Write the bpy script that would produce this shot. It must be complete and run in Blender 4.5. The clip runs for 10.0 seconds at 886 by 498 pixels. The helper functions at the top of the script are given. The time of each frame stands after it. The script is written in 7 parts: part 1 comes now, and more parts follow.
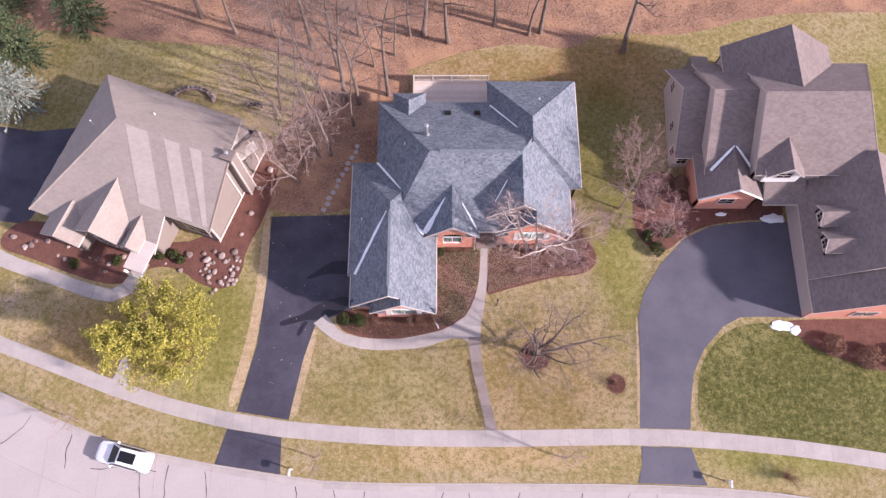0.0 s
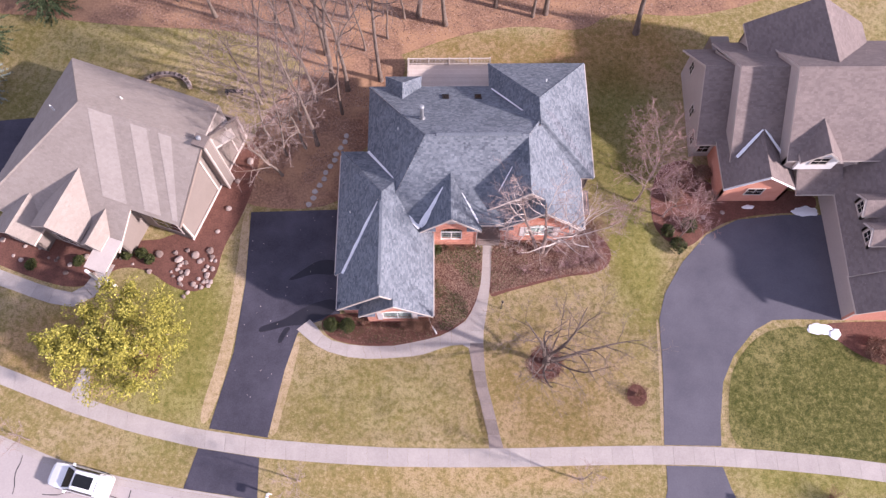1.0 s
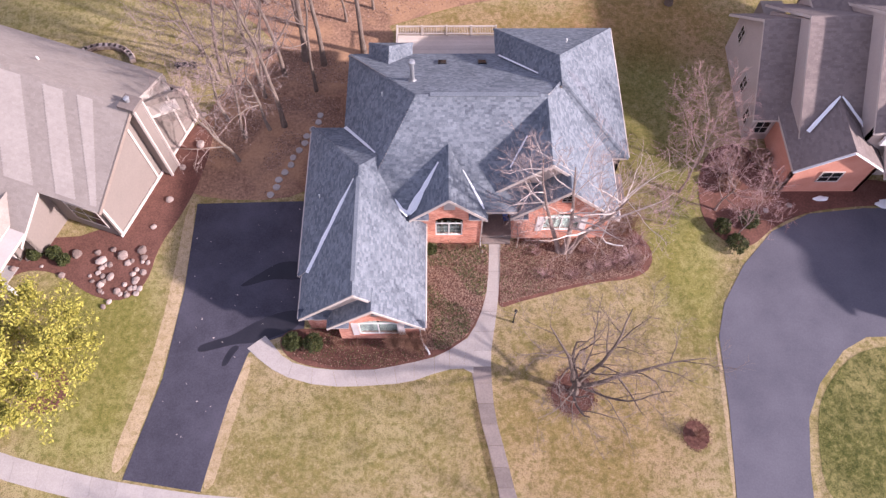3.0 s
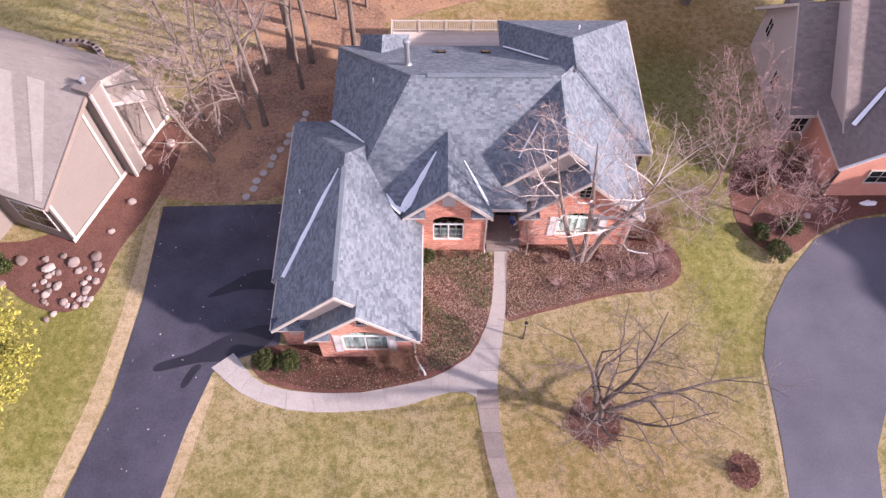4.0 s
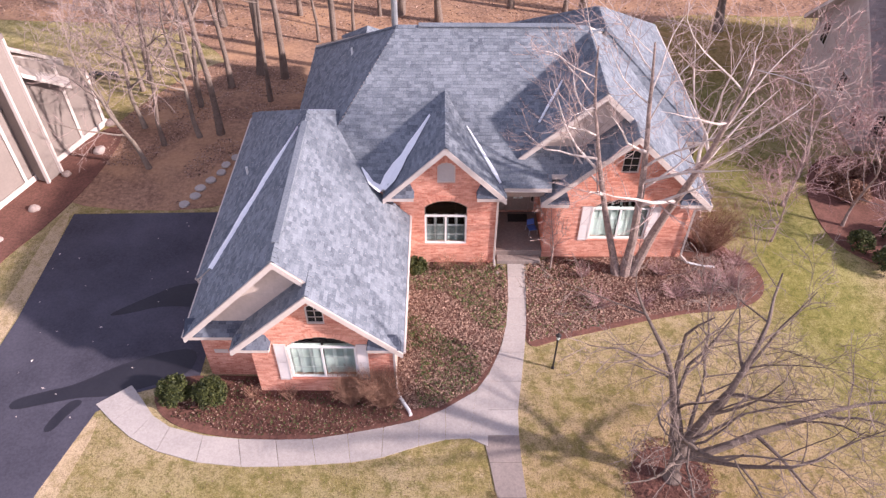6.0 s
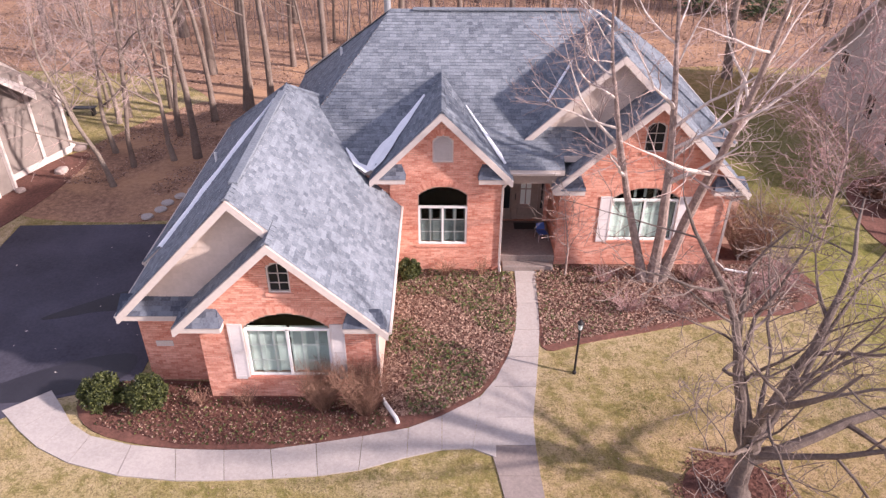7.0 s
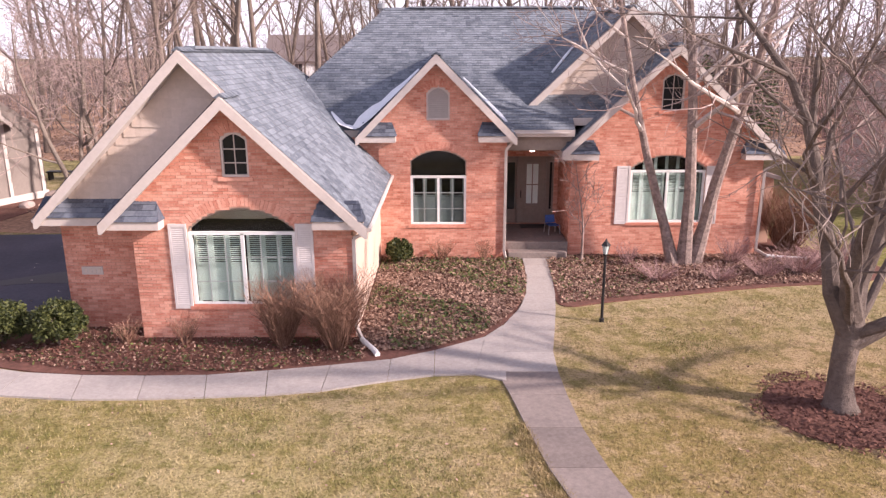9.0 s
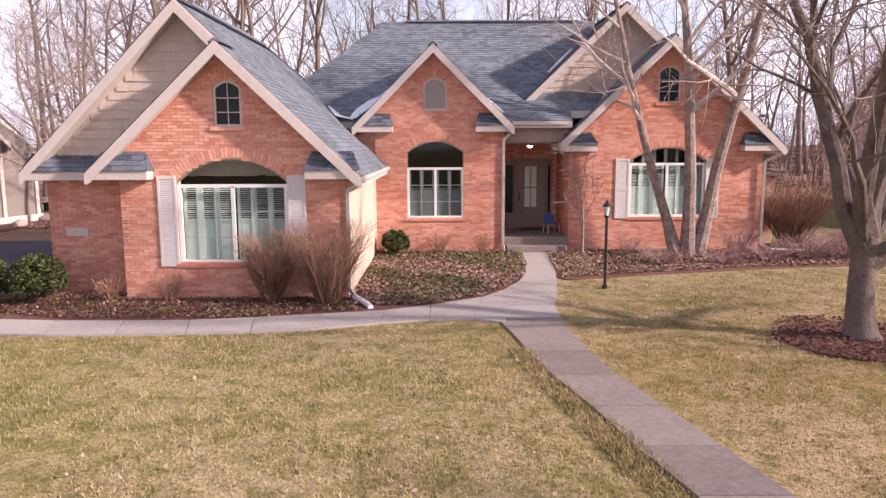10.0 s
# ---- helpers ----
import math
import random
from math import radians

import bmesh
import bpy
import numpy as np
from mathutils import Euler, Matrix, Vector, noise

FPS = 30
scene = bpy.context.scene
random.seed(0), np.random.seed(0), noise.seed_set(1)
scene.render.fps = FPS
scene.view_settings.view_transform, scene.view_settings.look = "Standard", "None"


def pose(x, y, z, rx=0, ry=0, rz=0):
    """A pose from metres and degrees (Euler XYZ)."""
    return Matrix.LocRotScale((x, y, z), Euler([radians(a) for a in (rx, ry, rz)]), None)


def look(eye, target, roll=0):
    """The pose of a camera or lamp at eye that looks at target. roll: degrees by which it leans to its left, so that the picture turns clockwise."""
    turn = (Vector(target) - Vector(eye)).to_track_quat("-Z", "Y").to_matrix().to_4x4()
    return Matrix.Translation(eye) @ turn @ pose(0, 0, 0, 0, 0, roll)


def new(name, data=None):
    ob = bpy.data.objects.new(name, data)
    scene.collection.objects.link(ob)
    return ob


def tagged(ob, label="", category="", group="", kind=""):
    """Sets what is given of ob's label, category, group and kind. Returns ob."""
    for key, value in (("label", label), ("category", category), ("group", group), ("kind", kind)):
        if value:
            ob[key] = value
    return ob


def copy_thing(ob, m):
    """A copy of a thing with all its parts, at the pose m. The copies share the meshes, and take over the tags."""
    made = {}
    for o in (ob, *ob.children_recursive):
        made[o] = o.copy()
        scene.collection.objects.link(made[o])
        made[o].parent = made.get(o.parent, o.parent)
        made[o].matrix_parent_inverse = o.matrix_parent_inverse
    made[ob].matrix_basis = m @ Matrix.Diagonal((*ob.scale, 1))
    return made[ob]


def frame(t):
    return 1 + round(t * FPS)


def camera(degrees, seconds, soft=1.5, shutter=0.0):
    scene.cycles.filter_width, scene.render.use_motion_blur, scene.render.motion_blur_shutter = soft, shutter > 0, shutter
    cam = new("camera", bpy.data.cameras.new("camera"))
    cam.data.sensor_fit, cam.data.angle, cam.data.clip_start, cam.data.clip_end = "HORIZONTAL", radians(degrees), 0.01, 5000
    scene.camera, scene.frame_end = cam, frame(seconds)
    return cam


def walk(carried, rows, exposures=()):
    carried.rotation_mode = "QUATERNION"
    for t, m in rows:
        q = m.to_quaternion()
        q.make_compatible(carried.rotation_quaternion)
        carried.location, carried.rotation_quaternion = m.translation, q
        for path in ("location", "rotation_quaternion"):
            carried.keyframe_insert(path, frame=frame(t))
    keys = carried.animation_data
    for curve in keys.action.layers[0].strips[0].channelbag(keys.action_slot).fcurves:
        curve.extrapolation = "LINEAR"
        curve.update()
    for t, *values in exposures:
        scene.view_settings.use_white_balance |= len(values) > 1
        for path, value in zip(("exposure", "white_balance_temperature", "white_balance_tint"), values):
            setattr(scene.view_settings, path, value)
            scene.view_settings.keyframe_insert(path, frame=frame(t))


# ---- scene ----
# ---- camera ----
cam = camera(63.5, 10.0, 1.35)
METRES, EYE, TILT, LEAN, TURN = 58.0, 61.2, -71.0, 0.0, 0.0
ROWS = [
    (0.0, 0.0, 0.0, 0.0, 0.0, 0.0, 0.0),
    (0.5, 0.0018, 0.0559, -0.018, -0.02, 0.84, 0.19),
    (1.0, 0.0016, 0.1101, -0.0349, -0.06, 1.78, 0.29),
    (1.5, 0.0011, 0.1661, -0.0533, -0.13, 2.89, 0.25),
    (2.0, 0.0026, 0.2206, -0.0724, -0.2, 4.31, 0.38),
    (2.5, 0.0038, 0.2762, -0.0896, -0.21, 5.75, 0.33),
    (4.0, 0.005, 0.4388, -0.1473, -0.34, 12.55, 0.1),
    (4.5, 0.0043, 0.493, -0.1665, -0.45, 15.5, 0.11),
    (5.0, 0.007, 0.5459, -0.186, -0.39, 18.74, 0.11),
    (5.5, 0.009, 0.6007, -0.2057, -0.34, 22.75, -0.05),
    (7.0, 0.013, 0.7629, -0.2634, -0.26, 38.57, -0.02),
    (7.5, 0.016, 0.8182, -0.2824, -0.0, 45.19, -0.06),
    (8.0, 0.0178, 0.8511, -0.293, 0.11, 49.14, -0.13),
    (8.5, 0.0176, 0.875, -0.3016, 0.18, 52.44, -0.06),
    (9.0, 0.0178, 0.8983, -0.3095, 0.18, 55.74, -0.12),
    (9.5, 0.0186, 0.9226, -0.3186, 0.27, 59.34, -0.14),
    (10.0, 0.0187, 0.9445, -0.3268, 0.24, 62.71, -0.02),
]
walk(cam, [(t, pose(0, 0, EYE, TILT, LEAN, TURN) @ pose(METRES * x, METRES * y, METRES * z, 90 + pitch, roll, yaw)) for t, x, y, z, yaw, pitch, roll in ROWS],
     [(0.0, 0.77, 5960, 26), (4.0, 0.92, 6000, 26), (7.5, 0.96, 6260, 24), (9.0, 0.84, 6370, 24), (10.0, 0.66, 6420, 24)])

# ---- light ----
SUN_EL, SUN_AZ = radians(25), radians(-18)      # azimuth from east towards north
to_sun = Vector((math.cos(SUN_EL) * math.cos(SUN_AZ), math.cos(SUN_EL) * math.sin(SUN_AZ), math.sin(SUN_EL)))
sun = new("sun", bpy.data.lights.new("sun", "SUN"))
sun.data.energy, sun.data.angle, sun.data.color = 5.0, radians(2.2), (1.0, 0.90, 0.79)
sun.matrix_world = look(to_sun * 100, (0, 0, 0))
world = bpy.data.worlds.new("sky")
scene.world = world
world.use_nodes = True
wn, wl = world.node_tree.nodes, world.node_tree.links
sky = wn.new("ShaderNodeTexSky")
sky.sky_type, sky.sun_disc, sky.sun_elevation, sky.sun_rotation = "NISHITA", False, SUN_EL, radians(90) - SUN_AZ
sky.air_density, sky.dust_density = 1.0, 2.0
cloud = wn.new("ShaderNodeTexNoise")
cloud.inputs["Scale"].default_value, cloud.inputs["Detail"].default_value = 3.0, 6.0
ramp = wn.new("ShaderNodeValToRGB")
ramp.color_ramp.elements[0].position, ramp.color_ramp.elements[1].position = 0.3, 0.55
mixw = wn.new("ShaderNodeMixRGB")
# cloud is brighter towards the horizon than overhead
where = wn.new("ShaderNodeTexCoord")
axes = wn.new("ShaderNodeSeparateXYZ")
wl.new(where.outputs["Generated"], axes.inputs[0])
veil = wn.new("ShaderNodeValToRGB")
veil.color_ramp.elements[0].position, veil.color_ramp.elements[0].color = 0.0, (7.4, 7.3, 7.9, 1)
veil.color_ramp.elements[1].position, veil.color_ramp.elements[1].color = 0.75, (2.7, 2.8, 3.5, 1)
wl.new(axes.outputs["Z"], veil.inputs[0])
wl.new(veil.outputs[0], mixw.inputs[2])
wl.new(cloud.outputs["Fac"], ramp.inputs[0])
wl.new(ramp.outputs[0], mixw.inputs[0])
wl.new(sky.outputs[0], mixw.inputs[1])
bg = wn["Background"]
bg.inputs[1].default_value = 0.125
wl.new(mixw.outputs[0], bg.inputs[0])


# ---- materials ----
def nodes_of(name):
    m = bpy.data.materials.new(name)
    m.use_nodes = True
    nt = m.node_tree
    return m, nt, nt.nodes, nt.links, nt.nodes["Principled BSDF"]


def ramp_node(n, stops):
    r = n.new("ShaderNodeValToRGB")
    e = r.color_ramp.elements
    while len(e) < len(stops):
        e.new(0.5)
    for k, (p, c) in enumerate(stops):
        e[k].position, e[k].color = p, (*c, 1)
    return r


def noise_node(n, l, co, scale, detail=5.0, rough=0.6):
    t = n.new("ShaderNodeTexNoise")
    t.inputs["Scale"].default_value, t.inputs["Detail"].default_value, t.inputs["Roughness"].default_value = scale, detail, rough
    l.new(co, t.inputs["Vector"])
    return t


def surface(name, c1, c2, big=0.6, fine=12.0, rough=0.85, bump=0.3, metal=0.0, island=0.0, obj_random=0.0, c3=None, patches=0.35, bump_dist=0.02, spec=0.3):
    """Two scales of colour variation, fine relief, and piece-by-piece variation."""
    m, nt, n, l, b = nodes_of(name)
    geo = n.new("ShaderNodeNewGeometry")
    co = geo.outputs["Position"]
    a, f = noise_node(n, l, co, big), noise_node(n, l, co, fine, 6.0, 0.7)
    r = ramp_node(n, [(0.3, c1), (0.7, c2)])
    add = n.new("ShaderNodeMath")
    add.operation = "MULTIPLY_ADD"
    add.inputs[1].default_value, add.inputs[2].default_value = 1.0 - patches, 0.0
    l.new(f.outputs["Fac"], add.inputs[0])
    add2 = n.new("ShaderNodeMath")
    add2.operation = "MULTIPLY_ADD"
    add2.inputs[1].default_value = patches
    l.new(a.outputs["Fac"], add2.inputs[0])
    l.new(add.outputs[0], add2.inputs[2])
    out = add2.outputs[0]
    for amount, node, socket in ((island, geo, "Random Per Island"), (obj_random, None, "Random")):
        if amount:
            src = node or n.new("ShaderNodeObjectInfo")
            k = n.new("ShaderNodeMath")
            k.operation = "MULTIPLY_ADD"
            k.inputs[1].default_value = amount
            l.new(src.outputs[socket], k.inputs[0])
            s = n.new("ShaderNodeMath")
            s.operation = "SUBTRACT"
            s.inputs[1].default_value = amount / 2
            l.new(out, s.inputs[0])
            l.new(s.outputs[0], k.inputs[2])
            out = k.outputs[0]
    l.new(out, r.inputs[0])
    col = r.outputs[0]
    if c3:
        p = noise_node(n, l, co, big * 0.45, 3.0)
        pr = ramp_node(n, [(0.48, (0, 0, 0)), (0.62, (1, 1, 1))])
        l.new(p.outputs["Fac"], pr.inputs[0])
        mx = n.new("ShaderNodeMixRGB")
        mx.inputs[2].default_value = (*c3, 1)
        l.new(pr.outputs[0], mx.inputs[0])
        l.new(col, mx.inputs[1])
        k = n.new("ShaderNodeMixRGB")
        k.blend_type = "MULTIPLY"
        k.inputs[0].default_value = 0.5
        fr = ramp_node(n, [(0.25, (0.5, 0.5, 0.5)), (0.75, (1.35, 1.35, 1.35))])
        l.new(f.outputs["Fac"], fr.inputs[0])
        l.new(mx.outputs[0], k.inputs[1])
        l.new(fr.outputs[0], k.inputs[2])
        col = k.outputs[0]
    l.new(col, b.inputs["Base Color"])
    b.inputs["Roughness"].default_value, b.inputs["Metallic"].default_value = rough, metal
    b.inputs["Specular IOR Level"].default_value = spec
    if bump:
        bp = n.new("ShaderNodeBump")
        bp.inputs["Strength"].default_value, bp.inputs["Distance"].default_value = bump, bump_dist
        l.new(f.outputs["Fac"], bp.inputs["Height"])
        l.new(bp.outputs[0], b.inputs["Normal"])
    return m


def turf(name, tan, dark, olive, green, olive_at=0.5, rough=0.95, blade=False, areas=()):
    """Winter turf: broad olive and tan patches, clumps, and a fine grain."""
    m, nt, n, l, b = nodes_of(name)
    geo = n.new("ShaderNodeNewGeometry")
    co = geo.outputs["Position"]
    broad, mid, clump, grain = noise_node(n, l, co, 0.11, 4.0, 0.65), noise_node(n, l, co, 0.5, 8.0, 0.8), noise_node(n, l, co, 2.2, 6.0, 0.8), noise_node(n, l, co, 17.0, 3.0, 0.75)

    def mix(fac, lo, hi, c1, c2, colour=None, strength=1.0):
        r = n.new("ShaderNodeMapRange")
        r.inputs["From Min"].default_value, r.inputs["From Max"].default_value, r.inputs["To Max"].default_value = lo, hi, strength
        l.new(fac, r.inputs["Value"])
        x = n.new("ShaderNodeMixRGB")
        l.new(r.outputs[0], x.inputs[0])
        if colour is None:
            x.inputs[1].default_value = (*c1, 1)
        else:
            l.new(colour, x.inputs[1])
        x.inputs[2].default_value = (*c2, 1)
        return x.outputs[0]

    c = mix(mid.outputs["Fac"], 0.41, 0.6, tan, olive)
    c = mix(broad.outputs["Fac"], olive_at, olive_at + 0.1, None, olive, c, 0.85)
    c = mix(broad.outputs["Fac"], olive_at - 0.05, olive_at - 0.15, None, tan, c, 0.7)
    c = mix(clump.outputs["Fac"], 0.5, 0.58, None, green, c, 0.75)
    c = mix(clump.outputs["Fac"], 0.47, 0.39, None, tan, c, 0.8)
    tuft = noise_node(n, l, co, 6.5, 4.0, 0.75)
    c = mix(tuft.outputs["Fac"], 0.46, 0.34, None, dark, c, 0.6)
    c = mix(tuft.outputs["Fac"], 0.55, 0.68, None, tan, c, 0.55)
    c = mix(grain.outputs["Fac"], 0.52, 0.33, None, dark, c, 0.75)
    for ax, ay, rx, ry, tint, strength in areas:
        # an oval of differently coloured grass with a ragged edge
        mp = n.new("ShaderNodeMapping")
        mp.vector_type = "TEXTURE"
        mp.inputs["Location"].default_value, mp.inputs["Scale"].default_value = (ax, ay, 0), (rx, ry, 50)
        l.new(co, mp.inputs["Vector"])
        far = n.new("ShaderNodeVectorMath")
        far.operation = "LENGTH"
        l.new(mp.outputs[0], far.inputs[0])
        ragged = n.new("ShaderNodeMath")
        ragged.operation = "MULTIPLY_ADD"
        ragged.inputs[1].default_value = 1.6
        l.new(mid.outputs["Fac"], ragged.inputs[0])
        l.new(far.outputs["Value"], ragged.inputs[2])
        fade = n.new("ShaderNodeMapRange")
        fade.inputs["From Min"].default_value, fade.inputs["From Max"].default_value, fade.inputs["To Min"].default_value, fade.inputs["To Max"].default_value = 1.35, 1.95, strength, 0.0
        l.new(ragged.outputs[0], fade.inputs["Value"])
        x = n.new("ShaderNodeMixRGB")
        x.blend_type = "MULTIPLY"
        l.new(fade.outputs[0], x.inputs[0])
        l.new(c, x.inputs[1])
        x.inputs[2].default_value = (*tint, 1)
        c = x.outputs[0]
    if blade:
        c = mix(geo.outputs["Random Per Island"], 0.55, 1.0, None, tan, c, 0.8)
        c = mix(geo.outputs["Random Per Island"], 0.25, 0.0, None, dark, c, 0.8)
    l.new(c, b.inputs["Base Color"])
    b.inputs["Roughness"].default_value, b.inputs["Specular IOR Level"].default_value = rough, 0.2
    if not blade:
        bp = n.new("ShaderNodeBump")
        bp.inputs["Strength"].default_value, bp.inputs["Distance"].default_value = 0.7, 0.05
        l.new(grain.outputs["Fac"], bp.inputs["Height"])
        l.new(bp.outputs[0], b.inputs["Normal"])
    return m


OLIVE, DEEPGREEN, RUSSET, STRAW = (0.72, 0.84, 0.5), (0.5, 0.6, 0.38), (0.86, 0.66, 0.56), (1.18, 1.06, 0.98)
AREAS = ((-20.5, 13.5, 4.5, 9.0, OLIVE, 0.9), (-5.5, 9.0, 6.5, 3.2, OLIVE, 0.35), (8.5, 9.5, 7.0, 6.5, RUSSET, 0.35), (15.8, 20.0, 2.6, 6.5, OLIVE, 0.85), (15.6, 31.0, 4.5, 9.0, DEEPGREEN, 0.75), (16.5, 40.0, 7.0, 5.0, RUSSET, 0.8),
         (-29.0, 13.0, 7.0, 4.0, RUSSET, 0.6), (-30.0, 42.0, 14.0, 4.0, OLIVE, 0.4), (28.0, 3.0, 8.0, 2.2, OLIVE, 0.8), (45.0, 30.0, 9.0, 14.0, OLIVE, 0.9), (2.0, 3.0, 12.0, 1.2, STRAW, 0.5), (-34.0, 34.0, 6.0, 6.0, DEEPGREEN, 0.5), (4.0, 39.5, 9.0, 3.0, RUSSET, 0.5))
GRASS = turf("winter_grass", (0.45, 0.345, 0.205), (0.12, 0.085, 0.038), (0.285, 0.225, 0.085), (0.175, 0.155, 0.045), 0.47, areas=AREAS)
DRYGRASS = turf("dry_grass", (0.52, 0.39, 0.25), (0.20, 0.14, 0.08), (0.42, 0.31, 0.17), (0.33, 0.25, 0.12), 0.6)
LUSH = turf("green_grass", (0.30, 0.255, 0.10), (0.035, 0.036, 0.01), (0.115, 0.115, 0.028), (0.05, 0.062, 0.012), 0.42)
BLADE = turf("grass_blade", (0.49, 0.38, 0.225), (0.16, 0.115, 0.05), (0.31, 0.25, 0.10), (0.16, 0.16, 0.042), 0.48, 0.9, True, AREAS)
LITTER = surface("leaf_litter_ground", (0.13, 0.065, 0.042), (0.43, 0.255, 0.165), 0.5, 5.0, 0.95, 0.6, c3=(0.40, 0.23, 0.135))
MULCH = surface("bark_mulch", (0.07, 0.03, 0.022), (0.22, 0.10, 0.075), 1.2, 9.0, 0.95, 0.8)
LEAF = surface("dry_leaf", (0.13, 0.068, 0.05), (0.42, 0.275, 0.205), 1.5, 6.0, 0.8, 0, island=0.6)
# Darker copy of the pale blind, with shade behind glass in its colour.
SHADEBLIND = surface("shaded_blind", (0.20, 0.225, 0.225), (0.28, 0.31, 0.31), 1.0, 6.0, 0.6, 0)
THICKET = surface("purple_grey_twig", (0.085, 0.06, 0.058), (0.20, 0.15, 0.145), 0.5, 3.0, 0.9, 0, island=0.5)
GREENBLADE = surface("green_grass_blade", (0.07, 0.085, 0.022), (0.27, 0.26, 0.085), 1.0, 5.0, 0.9, 0, island=0.5)
RETURNS = surface("dark_return_shingle", (0.055, 0.062, 0.085), (0.15, 0.165, 0.20), 0.7, 16.0, 0.92, 0.4, island=0.4)
IVY = surface("ivy_leaf", (0.03, 0.05, 0.012), (0.13, 0.14, 0.045), 1.5, 6.0, 0.6, 0, island=0.5)
CONCRETE = surface("concrete", (0.31, 0.27, 0.25), (0.48, 0.425, 0.39), 0.8, 14.0, 0.9, 0.2, obj_random=0.1)
OLDCON = surface("weathered_concrete", (0.15, 0.12, 0.108), (0.285, 0.23, 0.205), 1.0, 12.0, 0.9, 0.25, obj_random=0.2)
ROADCON = surface("road_concrete", (0.36, 0.315, 0.30), (0.46, 0.405, 0.385), 0.3, 9.0, 0.9, 0.15, obj_random=0.06)
ASPHALT = surface("asphalt", (0.026, 0.024, 0.036), (0.092, 0.084, 0.110), 0.35, 10.0, 0.8, 0.25, patches=0.6)
ASPHALT2 = surface("worn_asphalt", (0.075, 0.07, 0.09), (0.14, 0.13, 0.155), 0.3, 10.0, 0.8, 0.25, patches=0.6)
TAR = surface("tar_line", (0.03, 0.028, 0.03), (0.07, 0.065, 0.065), 1.0, 8.0, 0.6, 0)
MORTAR = surface("mortar", (0.46, 0.28, 0.21), (0.60, 0.38, 0.29), 1.0, 20.0, 0.95, 0.3)
BRICK = surface("salmon_brick", (0.50, 0.18, 0.12), (0.74, 0.39, 0.29), 0.8, 18.0, 0.9, 0.3, island=0.32)
BRICK_ONE = surface("salmon_brick_single", (0.50, 0.18, 0.12), (0.74, 0.39, 0.29), 0.8, 18.0, 0.9, 0.3, obj_random=0.32)
SHINGLE = surface("blue_grey_shingle", (0.085, 0.096, 0.118), (0.235, 0.255, 0.285), 0.7, 16.0, 0.92, 0.4, island=0.24, patches=0.3)
TAUPE = surface("taupe_shingle", (0.27, 0.222, 0.192), (0.385, 0.325, 0.283), 0.6, 14.0, 0.92, 0.4, island=0.14)
# Lighter copy of the taupe shingle for painted sunlit bands.
TAUPE_LIT = surface("lit_taupe_shingle", (0.37, 0.31, 0.27), (0.49, 0.42, 0.37), 0.6, 14.0, 0.92, 0.4, island=0.14)
SHINGLE_BAND = surface("band_grey_shingle", (0.10, 0.105, 0.125), (0.22, 0.23, 0.26), 0.7, 16.0, 0.92, 0.4, island=0.5)
UMBER = surface("umber_shingle", (0.15, 0.118, 0.112), (0.25, 0.20, 0.185), 0.6, 14.0, 0.92, 0.4, island=0.2)
TRIM = surface("cream_trim", (0.49, 0.42, 0.38), (0.60, 0.52, 0.475), 1.0, 9.0, 0.6, 0.05)
SHUT = surface("pale_shutter_paint", (0.56, 0.50, 0.48), (0.66, 0.60, 0.58), 1.0, 9.0, 0.6, 0.05)
MUNTIN = surface("grey_muntin_paint", (0.34, 0.36, 0.35), (0.42, 0.44, 0.43), 1.0, 9.0, 0.5, 0.02)
WHITE = surface("white_paint", (0.72, 0.70, 0.68), (0.82, 0.80, 0.78), 1.0, 9.0, 0.5, 0.03)
SHAKE = surface("beige_shake_siding", (0.49, 0.40, 0.345), (0.61, 0.50, 0.44), 0.8, 10.0, 0.85, 0.15, island=0.18)
STUCCO = surface("cream_stucco", (0.54, 0.39, 0.31), (0.64, 0.48, 0.385), 0.7, 20.0, 0.9, 0.2)
# Beige darkened so tree shade on the taupe house sits in the colour.
SIDING = surface("tree_shaded_siding", (0.20, 0.163, 0.142), (0.255, 0.21, 0.185), 0.6, 8.0, 0.8, 0.1)
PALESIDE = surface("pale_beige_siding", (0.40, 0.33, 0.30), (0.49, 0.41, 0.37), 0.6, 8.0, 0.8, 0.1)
SNOW = surface("old_snow", (0.78, 0.78, 0.80), (0.88, 0.88, 0.90), 2.0, 12.0, 0.7, 0.4)
BARK = surface("grey_bark", (0.13, 0.095, 0.077), (0.32, 0.255, 0.21), 2.0, 14.0, 0.95, 0.8, patches=0.5, bump_dist=0.05)
WOODBARK = surface("woodland_bark", (0.095, 0.068, 0.056), (0.26, 0.20, 0.165), 2.0, 14.0, 0.95, 0.8, patches=0.5, bump_dist=0.05)
YARDBARK = surface("dark_yard_bark", (0.065, 0.046, 0.039), (0.215, 0.165, 0.14), 2.0, 14.0, 0.95, 0.8, patches=0.5, bump_dist=0.05)
WHITEBARK = surface("white_birch_bark", (0.34, 0.26, 0.225), (0.70, 0.62, 0.57), 2.0, 9.0, 0.8, 0.4, patches=0.4)
TWIG = surface("bare_twig", (0.24, 0.165, 0.145), (0.46, 0.35, 0.315), 1.0, 4.0, 0.9, 0)
WOODTWIG = surface("woodland_twig", (0.11, 0.078, 0.07), (0.26, 0.195, 0.175), 1.0, 4.0, 0.9, 0)
PALEBARK = surface("pale_birch_bark", (0.06, 0.036, 0.03), (0.47, 0.355, 0.31), 5.0, 13.0, 0.8, 0.8, patches=0.45, bump_dist=0.04)
PLUMTWIG = surface("plum_twig", (0.20, 0.11, 0.10), (0.46, 0.30, 0.28), 2.0, 6.0, 0.9, 0, island=0.4)
